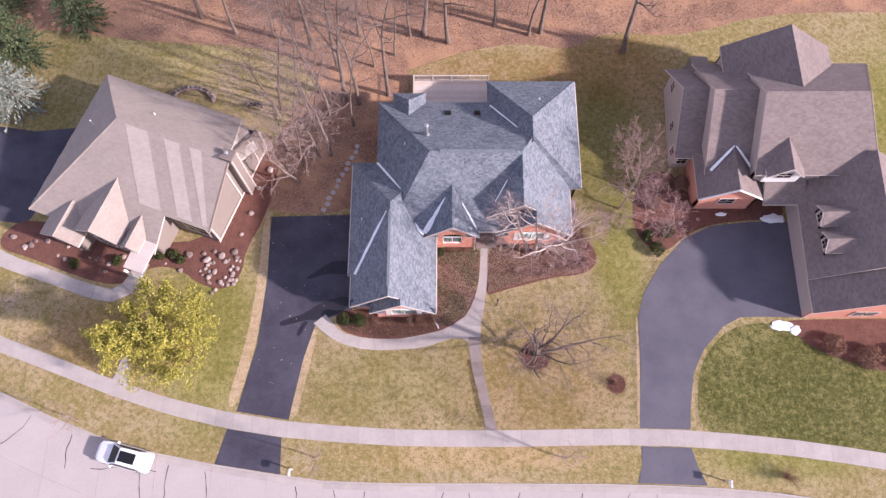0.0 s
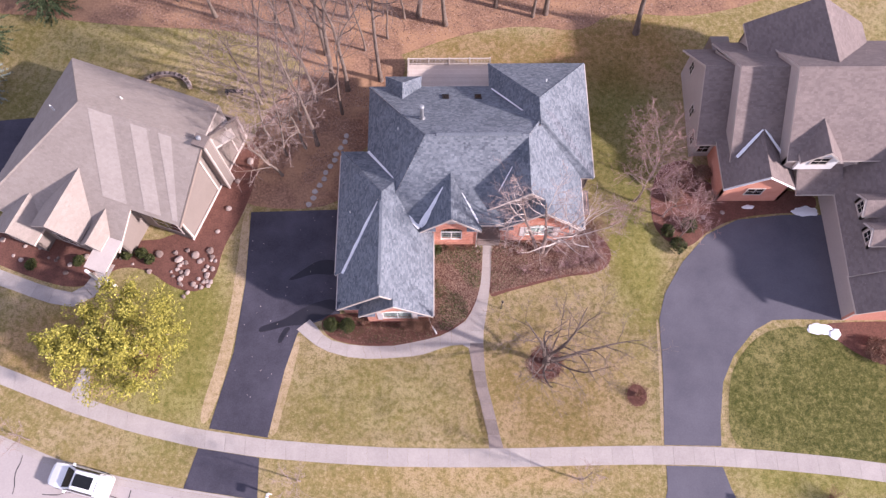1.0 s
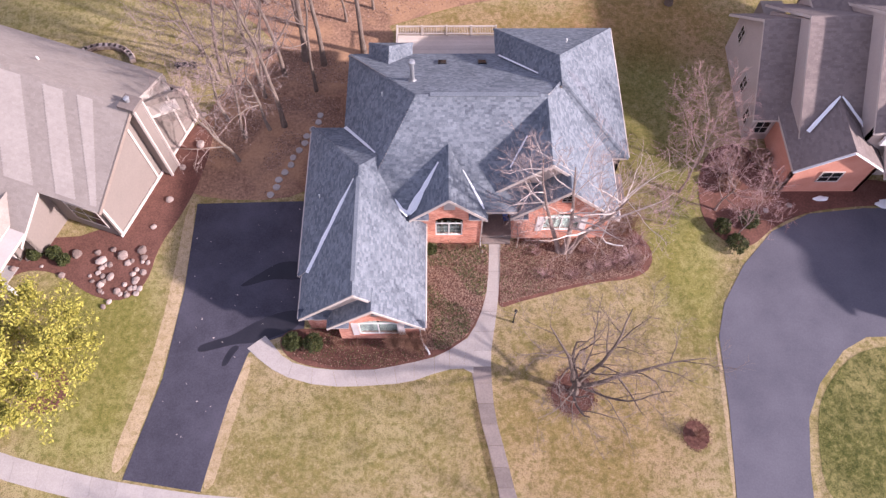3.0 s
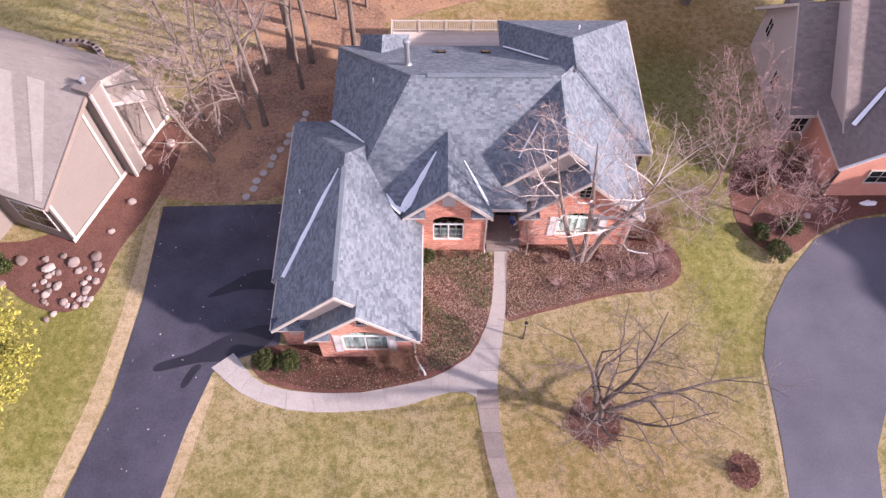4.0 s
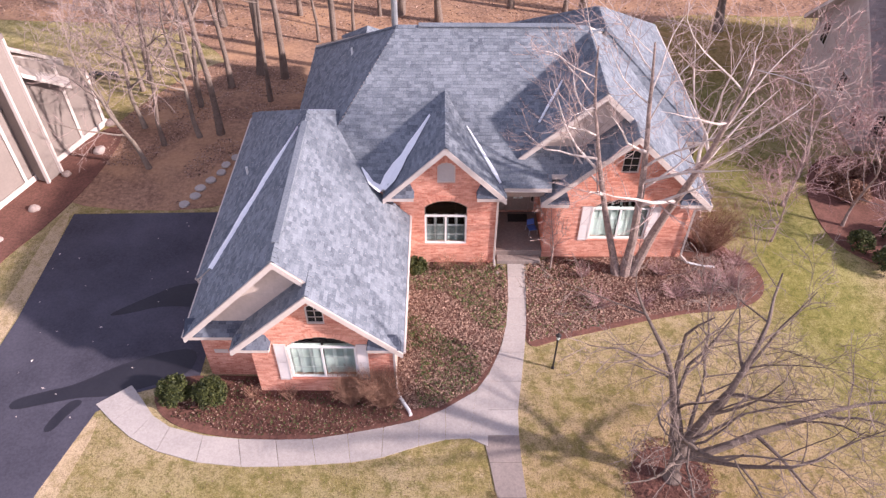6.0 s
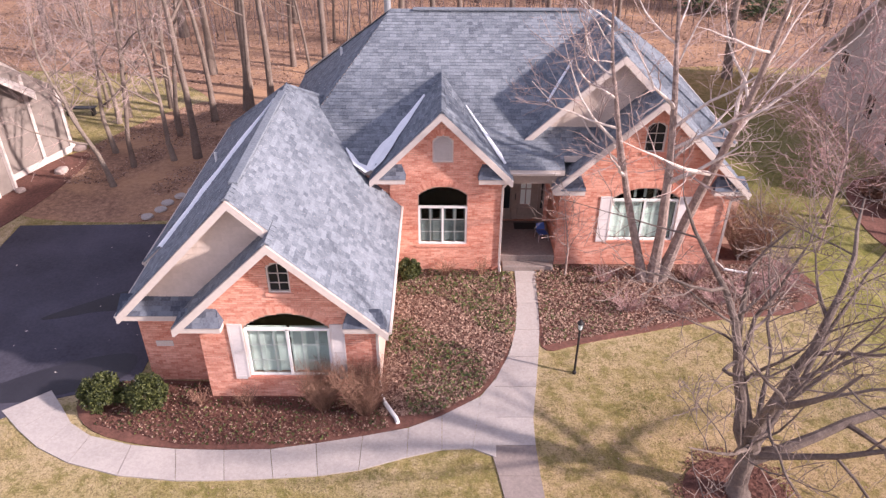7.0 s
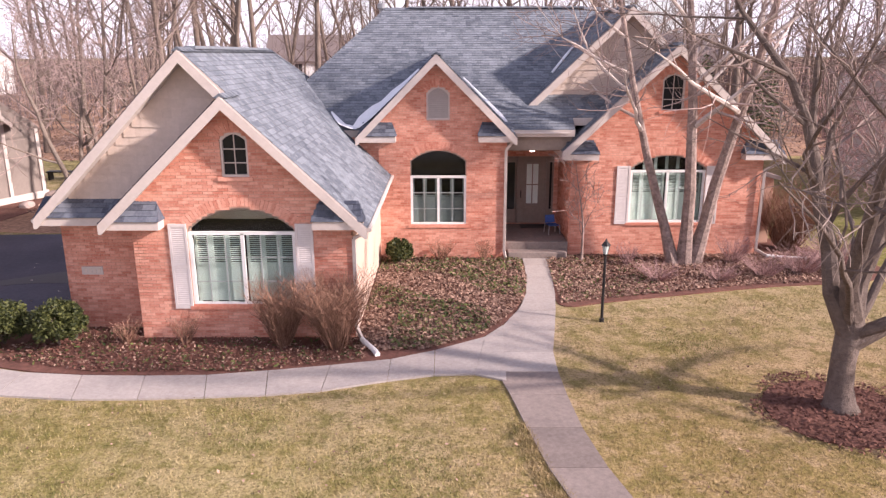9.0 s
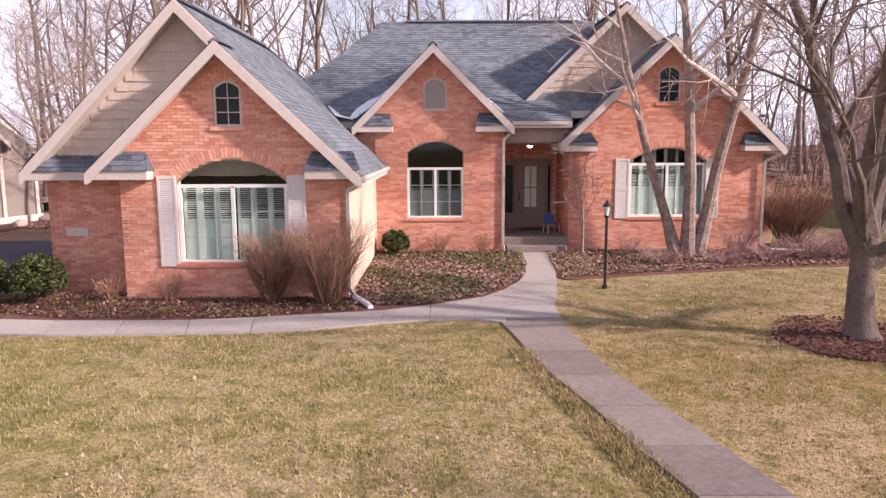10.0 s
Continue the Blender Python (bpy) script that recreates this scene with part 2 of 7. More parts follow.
REDTWIG = surface("reddish_twig", (0.15, 0.075, 0.05), (0.34, 0.195, 0.135), 2.0, 6.0, 0.9, 0, island=0.4)
YELLEAF = surface("yellow_green_leaf", (0.20, 0.19, 0.03), (0.45, 0.395, 0.075), 0.8, 3.0, 0.7, 0, island=0.7)
BOXLEAF = surface("boxwood_leaf", (0.022, 0.03, 0.009), (0.09, 0.098, 0.028), 1.5, 8.0, 0.6, 0, island=0.6)
NEEDLE = surface("evergreen_needle", (0.04, 0.06, 0.025), (0.14, 0.17, 0.08), 0.8, 5.0, 0.8, 0, island=0.6)
SPRUCE = surface("blue_spruce_needle", (0.14, 0.16, 0.13), (0.32, 0.34, 0.28), 0.8, 5.0, 0.8, 0, island=0.6)
DARK = surface("dark_metal", (0.02, 0.018, 0.018), (0.045, 0.04, 0.04), 2.0, 12.0, 0.5, 0.05, metal=0.3)
GALV = surface("galvanised_steel", (0.30, 0.30, 0.31), (0.46, 0.46, 0.47), 2.0, 12.0, 0.45, 0.05, metal=0.6)
BOULDER = surface("fieldstone", (0.20, 0.145, 0.125), (0.40, 0.315, 0.28), 1.5, 10.0, 0.9, 0.5, obj_random=0.6)
DECKWOOD = surface("pale_deck_board", (0.50, 0.42, 0.37), (0.66, 0.57, 0.51), 1.0, 10.0, 0.8, 0.1, obj_random=0.3)
# Near-black wall colour stands in for the shade indoors.
ROOM = surface("painted_dark_room", (0.02, 0.018, 0.017), (0.035, 0.03, 0.028), 0.5, 6.0, 0.9, 0)
BLIND = surface("pale_blind", (0.62, 0.70, 0.66), (0.74, 0.80, 0.76), 1.0, 6.0, 0.6, 0)
DOOR = surface("taupe_door_paint", (0.22, 0.17, 0.14), (0.30, 0.235, 0.20), 1.0, 8.0, 0.5, 0.05)
BLUE = surface("blue_fabric", (0.03, 0.07, 0.24), (0.08, 0.14, 0.38), 2.0, 12.0, 0.8, 0.1)
DARKTWIG = surface("dark_twig", (0.13, 0.09, 0.075), (0.31, 0.24, 0.205), 1.0, 4.0, 0.9, 0)
CARPAINT = surface("white_car_paint", (0.78, 0.78, 0.79), (0.84, 0.84, 0.85), 1.0, 5.0, 0.25, 0, spec=0.6)
TYRE = surface("rubber", (0.015, 0.015, 0.015), (0.03, 0.03, 0.03), 3.0, 20.0, 0.9, 0.2)


def glass(name, tint=(0.75, 0.82, 0.80)):
    m, nt, n, l, b = nodes_of(name)
    b.inputs["Base Color"].default_value = (*tint, 1)
    b.inputs["Roughness"].default_value, b.inputs["IOR"].default_value, b.inputs["Transmission Weight"].default_value = 0.03, 1.28, 1.0
    return m


GLASS = glass("window_glass")
DARKGLASS = surface("dark_tinted_glass", (0.012, 0.013, 0.015), (0.02, 0.021, 0.024), 1.0, 3.0, 0.08, 0, spec=0.22)


# ---- building blocks ----
def B():
    return bmesh.new()


def part(name, bm, material, parent=None, label=""):
    me = bpy.data.meshes.new(name)
    bmesh.ops.recalc_face_normals(bm, faces=bm.faces)
    bm.to_mesh(me)
    bm.free()
    me.materials.append(material)
    ob = new(name, me)
    ob.parent = parent
    if label:
        ob["label"] = label
    return ob


def raw(name, verts, faces, material, parent=None, label="", stuff=False):
    me = bpy.data.meshes.new(name)
    me.from_pydata(verts, [], faces)
    me.materials.append(material)
    ob = new(name, me)
    ob.parent = parent
    if label:
        ob["label"] = label
    if stuff:
        ob["kind"] = "stuff"
    return ob


def thing(name, label, category, m=None, group="", kind=""):
    ob = new(name)
    if m is not None:
        ob.matrix_world = m
    return tagged(ob, label, category, group, kind)


def box(bm, x0, y0, z0, x1, y1, z1, bevel=0.0):
    r = bmesh.ops.create_cube(bm, size=1.0)
    for v in r["verts"]:
        v.co = Vector((x0 + (v.co.x + 0.5) * (x1 - x0), y0 + (v.co.y + 0.5) * (y1 - y0), z0 + (v.co.z + 0.5) * (z1 - z0)))
    if bevel:
        ed = {e for v in r["verts"] for e in v.link_edges}
        bmesh.ops.bevel(bm, geom=list(ed), offset=bevel, segments=1, affect="EDGES", profile=0.5)
    return bm


def slab(bm, pts, shift):
    """A polygon swept by a vector."""
    s = Vector(shift)
    a = [bm.verts.new(p) for p in pts]
    b = [bm.verts.new(Vector(p) + s) for p in pts]
    bm.faces.new(a)
    bm.faces.new(b[::-1])
    for i in range(len(pts)):
        j = (i + 1) % len(pts)
        bm.faces.new((a[j], a[i], b[i], b[j]))
    return bm


def bar(bm, p, q, w, h, up=(0, 0, 1)):
    """A square-edged bar from p to q, w wide and h high."""
    p, q = Vector(p), Vector(q)
    d = (q - p).normalized()
    s = d.cross(Vector(up)).normalized() * (w / 2)
    t = s.cross(d).normalized() * (h / 2)
    slab(bm, [p + s + t, p - s + t, p - s - t, p + s - t], q - p)
    return bm


def tube(bm, pts, radii, sides=8, cap=True):
    pts = [Vector(p) for p in pts]
    rings = []
    for i, p in enumerate(pts):
        d = (pts[min(i + 1, len(pts) - 1)] - pts[max(i - 1, 0)]).normalized()
        a = d.cross(Vector((0.31, 0.17, 0.93)) if abs(d.z) < 0.9 else Vector((1, 0, 0))).normalized()
        b = d.cross(a)
        r = radii[i] if isinstance(radii, (list, tuple)) else radii
        rings.append([bm.verts.new(p + (a * math.cos(2 * math.pi * k / sides) + b * math.sin(2 * math.pi * k / sides)) * r) for k in range(sides)])
    for u, v in zip(rings, rings[1:]):
        for k in range(sides):
            bm.faces.new((u[k], u[(k + 1) % sides], v[(k + 1) % sides], v[k]))
    if cap:
        bm.faces.new(rings[0][::-1])
        bm.faces.new(rings[-1])
    return bm


def spans(poly, level):
    """Where a horizontal line at this level runs inside a polygon of (a, b) points."""
    xs = []
    for (a0, b0), (a1, b1) in zip(poly, poly[1:] + poly[:1]):
        if (b0 <= level) != (b1 <= level):
            xs.append(a0 + (a1 - a0) * (level - b0) / (b1 - b0))
    xs.sort()
    return list(zip(xs[::2], xs[1::2]))


def minus(keep, cut):
    for c0, c1 in cut:
        nxt = []
        for a0, a1 in keep:
            if c1 <= a0 or c0 >= a1:
                nxt.append((a0, a1))
            else:
                if c0 > a0:
                    nxt.append((a0, c0))
                if c1 < a1:
                    nxt.append((c1, a1))
        keep = nxt
    return keep


def shingled(name, pts, material, parent, rnd, course=0.143, width=0.3, lift=0.016, label=""):
    """Overlapping tabs, course by course, on a sloping polygon."""
    pts = [Vector(p) for p in pts]
    nrm = Vector((0, 0, 0))
    for i in range(1, len(pts) - 1):
        nrm += (pts[i] - pts[0]).cross(pts[i + 1] - pts[0])
    nrm.normalize()
    if nrm.z < 0:
        nrm = -nrm
    up = (Vector((0, 0, 1)) - nrm * nrm.z).normalized()
    u = up.cross(nrm)
    o = pts[0]
    flat = [((p - o).dot(u), (p - o).dot(up)) for p in pts]
    low, top = min(b for a, b in flat), max(b for a, b in flat)
    V, F = [], []
    b = low
    while b < top - 0.02:
        for a0, a1 in spans(flat, min(b + course / 2, top - 0.01)):
            a = a0
            first = rnd.uniform(0.1, 1.0) * width
            while a < a1 - 1e-4:
                e = min(a + first, a1)
                first = width * rnd.uniform(0.65, 1.35)
                h0 = lift + rnd.uniform(-0.004, 0.006)
                k = len(V)
                hi = min(b + course * 1.15, top)
                for aa, bb, hh in ((a, b, 0.0), (e, b, 0.0), (a, b, h0), (e, b, h0), (e, hi, 0.003), (a, hi, 0.003)):
                    V.append(o + u * aa + up * bb + nrm * hh)
                F += [(k, k + 1, k + 3, k + 2), (k + 2, k + 3, k + 4, k + 5)]
                a = e
        b += course
    return raw(name, V, F, material, parent, label, True)


def bricked(poly, holes, origin, u, n, rnd, proud=0.010, course=0.0677, length=0.2137, gap=0.0105, single=None, stretch=None):
    """Bricks in running bond on an upright wall; returns joined geometry and the singles' places."""
    origin, u, n = Vector(origin), Vector(u), Vector(n)
    V, F, ones = [], [], []
    z, row = min(b for a, b in poly), 0
    top = max(b for a, b in poly)
    while z < top:
        mid = z + course / 2
        runs = spans(poly, mid)
        for h in holes:
            runs = minus(runs, spans(h, mid))
        for a0, a1 in runs:
            k = math.floor(a0 / length) - 1
            while True:
                s = (k + 0.5 * (row % 2)) * length
                k += 1
                if s > a1:
                    break
                x0, x1 = max(s, a0), min(s + length - gap, a1)
                if x1 - x0 < 0.03:
                    continue
                d = proud + rnd.uniform(-0.003, 0.004)
                z0, z1 = z + gap * 0.5, z + course - gap * 0.5
                if single and x1 - x0 > length - gap - 1e-3 and single[0] < x0 and x1 < single[1] and single[2] < z0 < single[3] and len(ones) < 300:
                    ones.append(((x0 + x1) / 2, (z0 + z1) / 2, d))
                    continue
                i = len(V)
                for dd in (0.0, d):
                    for xx, zz in ((x0, z0), (x1, z0), (x1, z1), (x0, z1)):
                        V.append(origin + u * xx + n * dd + Vector((0, 0, zz)))
                F += [(i + 4, i + 5, i + 6, i + 7), (i, i + 1, i + 5, i + 4), (i + 1, i + 2, i + 6, i + 5), (i + 2, i + 3, i + 7, i + 6), (i + 3, i, i + 4, i + 7)]
        z += course
        row += 1
    return V, F, ones


def panel(bm, poly, holes, origin, u, n, thick):
    """An upright wall leaf with openings through it, thick metres deep behind its face."""
    origin, u, n = Vector(origin), Vector(u), Vector(n)
    edges = []
    for loop in [poly] + holes:
        vs = [bm.verts.new(origin + u * a + Vector((0, 0, b))) for a, b in loop]
        edges += [bm.edges.new((vs[i], vs[(i + 1) % len(vs)])) for i in range(len(vs))]
    bmesh.ops.triangle_fill(bm, use_beauty=True, use_dissolve=False, edges=edges, normal=n)
    r = bmesh.ops.extrude_face_region(bm, geom=list(bm.faces))
    for v in r["geom"]:
        if isinstance(v, bmesh.types.BMVert):
            v.co -= n * thick
    return bm


def arch(x0, x1, z0, zs, rise, k=10):
    """The outline of an opening with a segmental head."""
    pts = [(x0, z0), (x1, z0), (x1, zs)]
    if rise > 0:
        c, h = (x0 + x1) / 2, (x1 - x0) / 2
        R = (h * h + rise * rise) / (2 * rise)
        a = math.asin(min(1, h / R))
        pts += [(c + R * math.sin(a - 2 * a * i / k), zs + rise - R + R * math.cos(a - 2 * a * i / k)) for i in range(1, k)]
    return pts + [(x0, zs)]


# ---- ground, road, walks ----
SWX = [-90, -60, -38.45, -33.2, -28.1, -23.1, -18.2, -13.4, -8.66, -3.95, 0.75, 5.45, 10.15, 14.9, 19.55, 24.2, 28.8, 33.4, 36.5, 60, 90]
SWY = [36, 22.5, 13.09, 11.22, 9.33, 7.77, 6.64, 5.9, 5.49, 5.21, 5.12, 5.12, 5.21, 5.26, 5.17, 4.85, 4.39, 3.76, 3.27, -0.8, -7]
KBX = [-90, -60, -37.5, -32.3, -27.3, -22.5, -17.8, -13.1, -10.3, -3.9, 5.3, 14.5, 21.4, 28.2, 60, 90]
KBY = [32, 19, 8.33, 6.04, 4.21, 3.04, 2.24, 1.54, 1.15, 0.92, 0.93, 0.88, 0.66, 0.1, -4.6, -11]


def side_y(x):
    return float(np.interp(x, SWX, SWY))


def kerb_y(x):
    return float(np.interp(x, KBX, KBY))


rnd = random.Random(4)


def ground():
    xs = [-900, -400, -200] + [x * 2.0 for x in range(-45, 46)] + [200, 400, 900]
    V, F = [], []
    prof = lambda x: [(1200, 0), (300, 0), (120, 0), (60, 0), (40, 0), (20, 0), (kerb_y(x) + 0.02, 0), (kerb_y(x), -0.17), (kerb_y(x) - 9.0, -0.17), (kerb_y(x) - 9.02, 0), (-60, 0), (-400, 0)]
    for x in xs:
        xx = max(-90, min(90, x))
        for y, z in prof(xx):
            V.append((x, y, z))
    k = 12
    for i in range(len(xs) - 1):
        for j in range(k - 1):
            F.append((i * k + j, i * k + j + 1, (i + 1) * k + j + 1, (i + 1) * k + j))
    return tagged(raw("ground", V, F, GRASS), "tan and olive winter lawn around the houses", "lawn", kind="structure")


ground()


def ribbon(name, xs, north, south, z0, z1, material, parent=None):
    bm = B()
    pts = [(x, north(x), z1) for x in xs] + [(x, south(x), z1) for x in reversed(xs)]
    slab(bm, pts, (0, 0, z0 - z1))
    return part(name, bm, material, parent)


def patch(name, pts, z, material, label, category, kind="structure", thick=0.06, smooth=True):
    """A flat-topped area with a softly curved edge."""
    P = [Vector((x, y, z)) for x, y in pts]
    if smooth:
        for _ in range(2):
            Q = []
            for i in range(len(P)):
                a, b = P[i], P[(i + 1) % len(P)]
                Q += [a * 0.75 + b * 0.25, a * 0.25 + b * 0.75]
            P = Q
    bm = B()
    slab(bm, P, (0, 0, -thick))
    bmesh.ops.triangulate(bm, faces=[f for f in bm.faces if len(f.verts) > 4])
    return tagged(part(name, bm, material), label, category, kind=kind)


def road():
    e = tagged(new("road"), "pale concrete street with dark tar-sealed cracks", "road", kind="structure")
    x = -88.0
    while x < 88:
        x1 = x + 4.6
        for k in range(2):
            bm = B()
            a, b = 0.6 + 4.2 * k, 0.6 + 4.2 * (k + 1) - 0.012
            slab(bm, [(x + 0.012, kerb_y(x) - a, -0.14), (x1, kerb_y(x1) - a, -0.14), (x1, kerb_y(x1) - b, -0.14), (x + 0.012, kerb_y(x) - b, -0.14)], (0, 0, -0.05))
            part("slab", bm, ROADCON, e)
        bm = B()
        slab(bm, [(x + 0.01, kerb_y(x) - 0.18, -0.135), (x1, kerb_y(x1) - 0.18, -0.135), (x1, kerb_y(x1) - 0.594, -0.138), (x + 0.01, kerb_y(x) - 0.594, -0.138)], (0, 0, -0.05))
        part("gutter", bm, CONCRETE, e)
        bm = B()
        bar(bm, (x + 0.01, kerb_y(x) - 0.08, -0.07), (x1, kerb_y(x1) - 0.08, -0.07), 0.17, 0.17)
        part("kerb", bm, CONCRETE, e)
        x = x1
    # wandering tar-sealed cracks
    for k in range(26):
        bm = B()
        x0 = -44 + k * 3.1 + rnd.uniform(-1, 1)
        p = Vector((x0, kerb_y(x0) - 0.7, -0.134))
        d = Vector((rnd.uniform(-0.5, 0.3), -1, 0))
        if k % 4 == 1:
            p.y -= 2.0
            d = Vector((1, rnd.uniform(-0.4, -0.1), 0))
        q = [p.copy()]
        for s in range(rnd.randint(5, 12)):
            d = (d + Vector((rnd.uniform(-0.35, 0.35), rnd.uniform(-0.25, 0.25), 0))).normalized()
            p = p + d * 0.55
            if p.y > kerb_y(p.x) - 0.65:
                break
            q.append(p.copy())
        for a, b in zip(q, q[1:]):
            bar(bm, a, b, rnd.uniform(0.03, 0.07), 0.006)
        part("crack", bm, TAR, e, "dark tar-sealed crack")


road()


def sidewalk():
    e = tagged(new("sidewalk"), "pale concrete sidewalk in square slabs", "sidewalk", kind="structure")
    x = -70.0
    while x < 75:
        x1 = x + 1.5
        bm = B()
        slab(bm, [(x + 0.012, side_y(x), 0.035), (x1, side_y(x1), 0.035), (x1, side_y(x1) - 1.33, 0.035), (x + 0.012, side_y(x) - 1.33, 0.035)], (0, 0, -0.08))
        part("slab", bm, CONCRETE, e)
        x = x1


sidewalk()

patch("driveway", [(-15.75, 24.2), (-8.0, 24.4), (-8.0, 15.3), (-8.6, 15.2), (-10.3, 14.6), (-11.2, 13.9), (-12.0, 11.0), (-12.9, 5.97), (-17.3, 6.66), (-16.05, 12.4), (-15.65, 18)], 0.02, ASPHALT, "dark asphalt driveway beside the brick house", "driveway", smooth=False)
patch("driveway_apron", [(-17.95, 5.25), (-13.4, 4.55), (-13.3, 1.62), (-18.7, 2.42)], 0.02, ASPHALT, "dark asphalt driveway apron at the kerb", "driveway", smooth=False)
patch("driveway", [(16.4, 5.3), (16.9, 10.4), (17.1, 14.85), (17.8, 17), (19.5, 19.6), (21.8, 22.0), (24.5, 23.3), (28.2, 23.7), (32.2, 23.7), (32.2, 14.7), (28, 14.8), (26, 14.75), (24.4, 13.9), (22.5, 11.9), (21.4, 9.9), (20.8, 7), (20.6, 5.2)], 0.02, ASPHALT2, "curving worn asphalt driveway of the two-storey house", "driveway", smooth=False)
patch("driveway_apron", [(16.4, 3.84), (20.5, 3.72), (20.9, 2.2), (21.5, 0.75), (15.85, 0.95), (16.3, 2.2)], 0.02, ASPHALT2, "worn asphalt driveway apron at the kerb", "driveway", smooth=False)
patch("driveway", [(-60, 36), (-39, 33), (-33.5, 33.5), (-36, 27), (-38.2, 23.5), (-60, 26)], 0.02, ASPHALT, "dark asphalt driveway beside the taupe house", "driveway", smooth=False)
patch("green_lawn", [(21.2, 5.1), (21.8, 9.9), (22.8, 11.7), (24.6, 13.5), (26.5, 14.2), (30, 14.2), (33, 12), (40, 9), (48, 8), (48, 1.5), (36, 3.2), (29, 4.3), (24, 4.8)], 0.012, LUSH, "green lawn inside the curve of the driveway", "lawn")
for edge in ([(-12.05, 11.0), (-11.3, 13.7), (-10.9, 13.5), (-11.3, 11.0), (-12.0, 7.6), (-12.3, 6.1), (-12.95, 6.15)],
             [(-17.35, 6.9), (-16.1, 12.4), (-15.7, 18), (-15.75, 24.2), (-16.4, 24.4), (-16.5, 18), (-17.0, 12.6), (-18.3, 7.2)],
             [(16.42, 5.5), (16.85, 10.4), (17.05, 14.85), (16.85, 14.9), (16.6, 10.4), (16.2, 5.6)]):
    patch("dry_verge", edge, 0.006, DRYGRASS, "bleached dry grass along the paving", "lawn", thick=0.03)
WET = surface("wet_asphalt", (0.014, 0.013, 0.02), (0.03, 0.028, 0.038), 0.6, 9.0, 0.5, 0.15, patches=0.6)
patch("wet_stain", [(-8.3, 16.7), (-9.6, 16.5), (-11.0, 15.9), (-12.3, 15.0), (-13.2, 14.75), (-14.3, 14.35), (-14.2, 13.9), (-13.1, 14.2), (-11.9, 14.5), (-11.0, 14.5), (-9.9, 14.85), (-8.3, 15.5)], 0.024, WET, "dark wet run across the driveway from the house corner", "stain", thick=0.03)
patch("wet_stain", [(-12.2, 14.4), (-12.6, 13.7), (-12.75, 13.1), (-12.4, 13.1), (-12.1, 13.8), (-11.7, 14.35)], 0.022, WET, "thin wet trickle on the driveway", "stain", thick=0.03)
patch("wet_stain", [(-8.3, 19.9), (-9.8, 20.0), (-11.0, 19.2), (-12.4, 18.2), (-11.6, 18.3), (-10.2, 18.8), (-8.3, 18.6)], 0.024, WET, "dark damp patch by the garage doors", "stain", thick=0.03)
patch("woodland_floor", [(-75, 44), (-42, 45), (-30, 43), (-17, 42.5), (-13, 39.5), (-11.5, 37), (-4, 39.5), (2, 42.0), (8, 43), (13, 42), (16, 44.5), (24, 43.5), (34, 47), (60, 46), (120, 70), (160, 200), (-160, 200), (-120, 60)], 0.016, LITTER, "russet leaf litter under the bare woods", "leaf litter")
patch("woodland_floor", [(-400, 165), (400, 165), (400, 900), (-400, 900)], 0.022, LITTER, "russet leaf litter deep in the woods", "leaf litter", smooth=False)
patch("woodland_bed", [(-12.5, 39.5), (-11, 36.5), (-6.4, 34.4), (-3.2, 36.5), (-3.2, 40.5), (-8, 39.6)], 0.019, LITTER, "leaf litter behind the house", "leaf litter")
patch("woodland_bed", [(-17.2, 24.6), (-8.0, 24.4), (-7.6, 29), (-5.6, 31), (-5.5, 36), (-11.5, 38.5), (-14, 36), (-16, 32), (-17.2, 28)], 0.014, LITTER, "leaf-strewn ground under trees between two houses", "leaf litter")


def walkway():
    """The curved front walk: older flags to the street, newer slabs to the driveway."""
    e = tagged(new("front_walk"), "curved concrete front walk in slabs", "path", kind="structure")

    def run(left, right, material, z):
        for (a, b), (c, d) in zip(zip(left, right), zip(left[1:], right[1:])):
            a, b, c, d = (Vector((*p, z)) for p in (a, b, c, d))
            bm = B()
            slab(bm, [a.lerp(c, 0.012), b.lerp(d, 0.012), d, c], (0, 0, -0.08))
            part("slab", bm, CONCRETE if a.y > 12.9 else material, e)

    ys = [5.1, 6.1, 7.2, 8.4, 9.6, 10.8, 12.0, 13.0, 14.0, 15.2, 16.5, 17.8, 19.2, 20.4, 21.3]
    run([(float(np.interp(y, [5.1, 6.06, 6.9, 8.3, 9.6, 10.8, 12.2, 13, 14, 15.2, 16.2, 17.4, 19.6, 21.3], [3.5, 3.42, 3.19, 2.93, 2.6, 2.4, 2.2, 2.05, 2.1, 2.25, 2.66, 3.1, 3.35, 3.4])), y) for y in ys],
        [(float(np.interp(y, [5.1, 6.07, 7.2, 8.7, 10.1, 11.5, 12.9, 14, 15.6, 17.4, 20.9, 21.3], [4.55, 4.3, 4.06, 3.72, 3.38, 3.28, 3.25, 3.3, 3.58, 3.87, 4.16, 4.2])), y) for y in ys], OLDCON, 0.03)
    north = [(-10.3, 15.0), (-9.75, 14.4), (-9.2, 13.75), (-8.5, 13.3), (-7.3, 12.98), (-6.1, 12.85), (-4.85, 12.82), (-3.65, 12.85), (-2.5, 13.05), (-1.3, 13.3), (-0.1, 13.6), (0.8, 14.05), (1.9, 14.8), (2.35, 15.5)]
    south = [(-11.3, 14.2), (-10.5, 13.5), (-9.7, 12.9), (-8.7, 12.4), (-7.3, 12.0), (-5.8, 11.84), (-4.6, 11.85), (-3.4, 11.92), (-2.3, 12.0), (-1.3, 12.18), (-0.1, 12.6), (0.8, 12.85), (1.6, 12.9), (2.2, 12.6)]
    run(north, south, CONCRETE, 0.038)


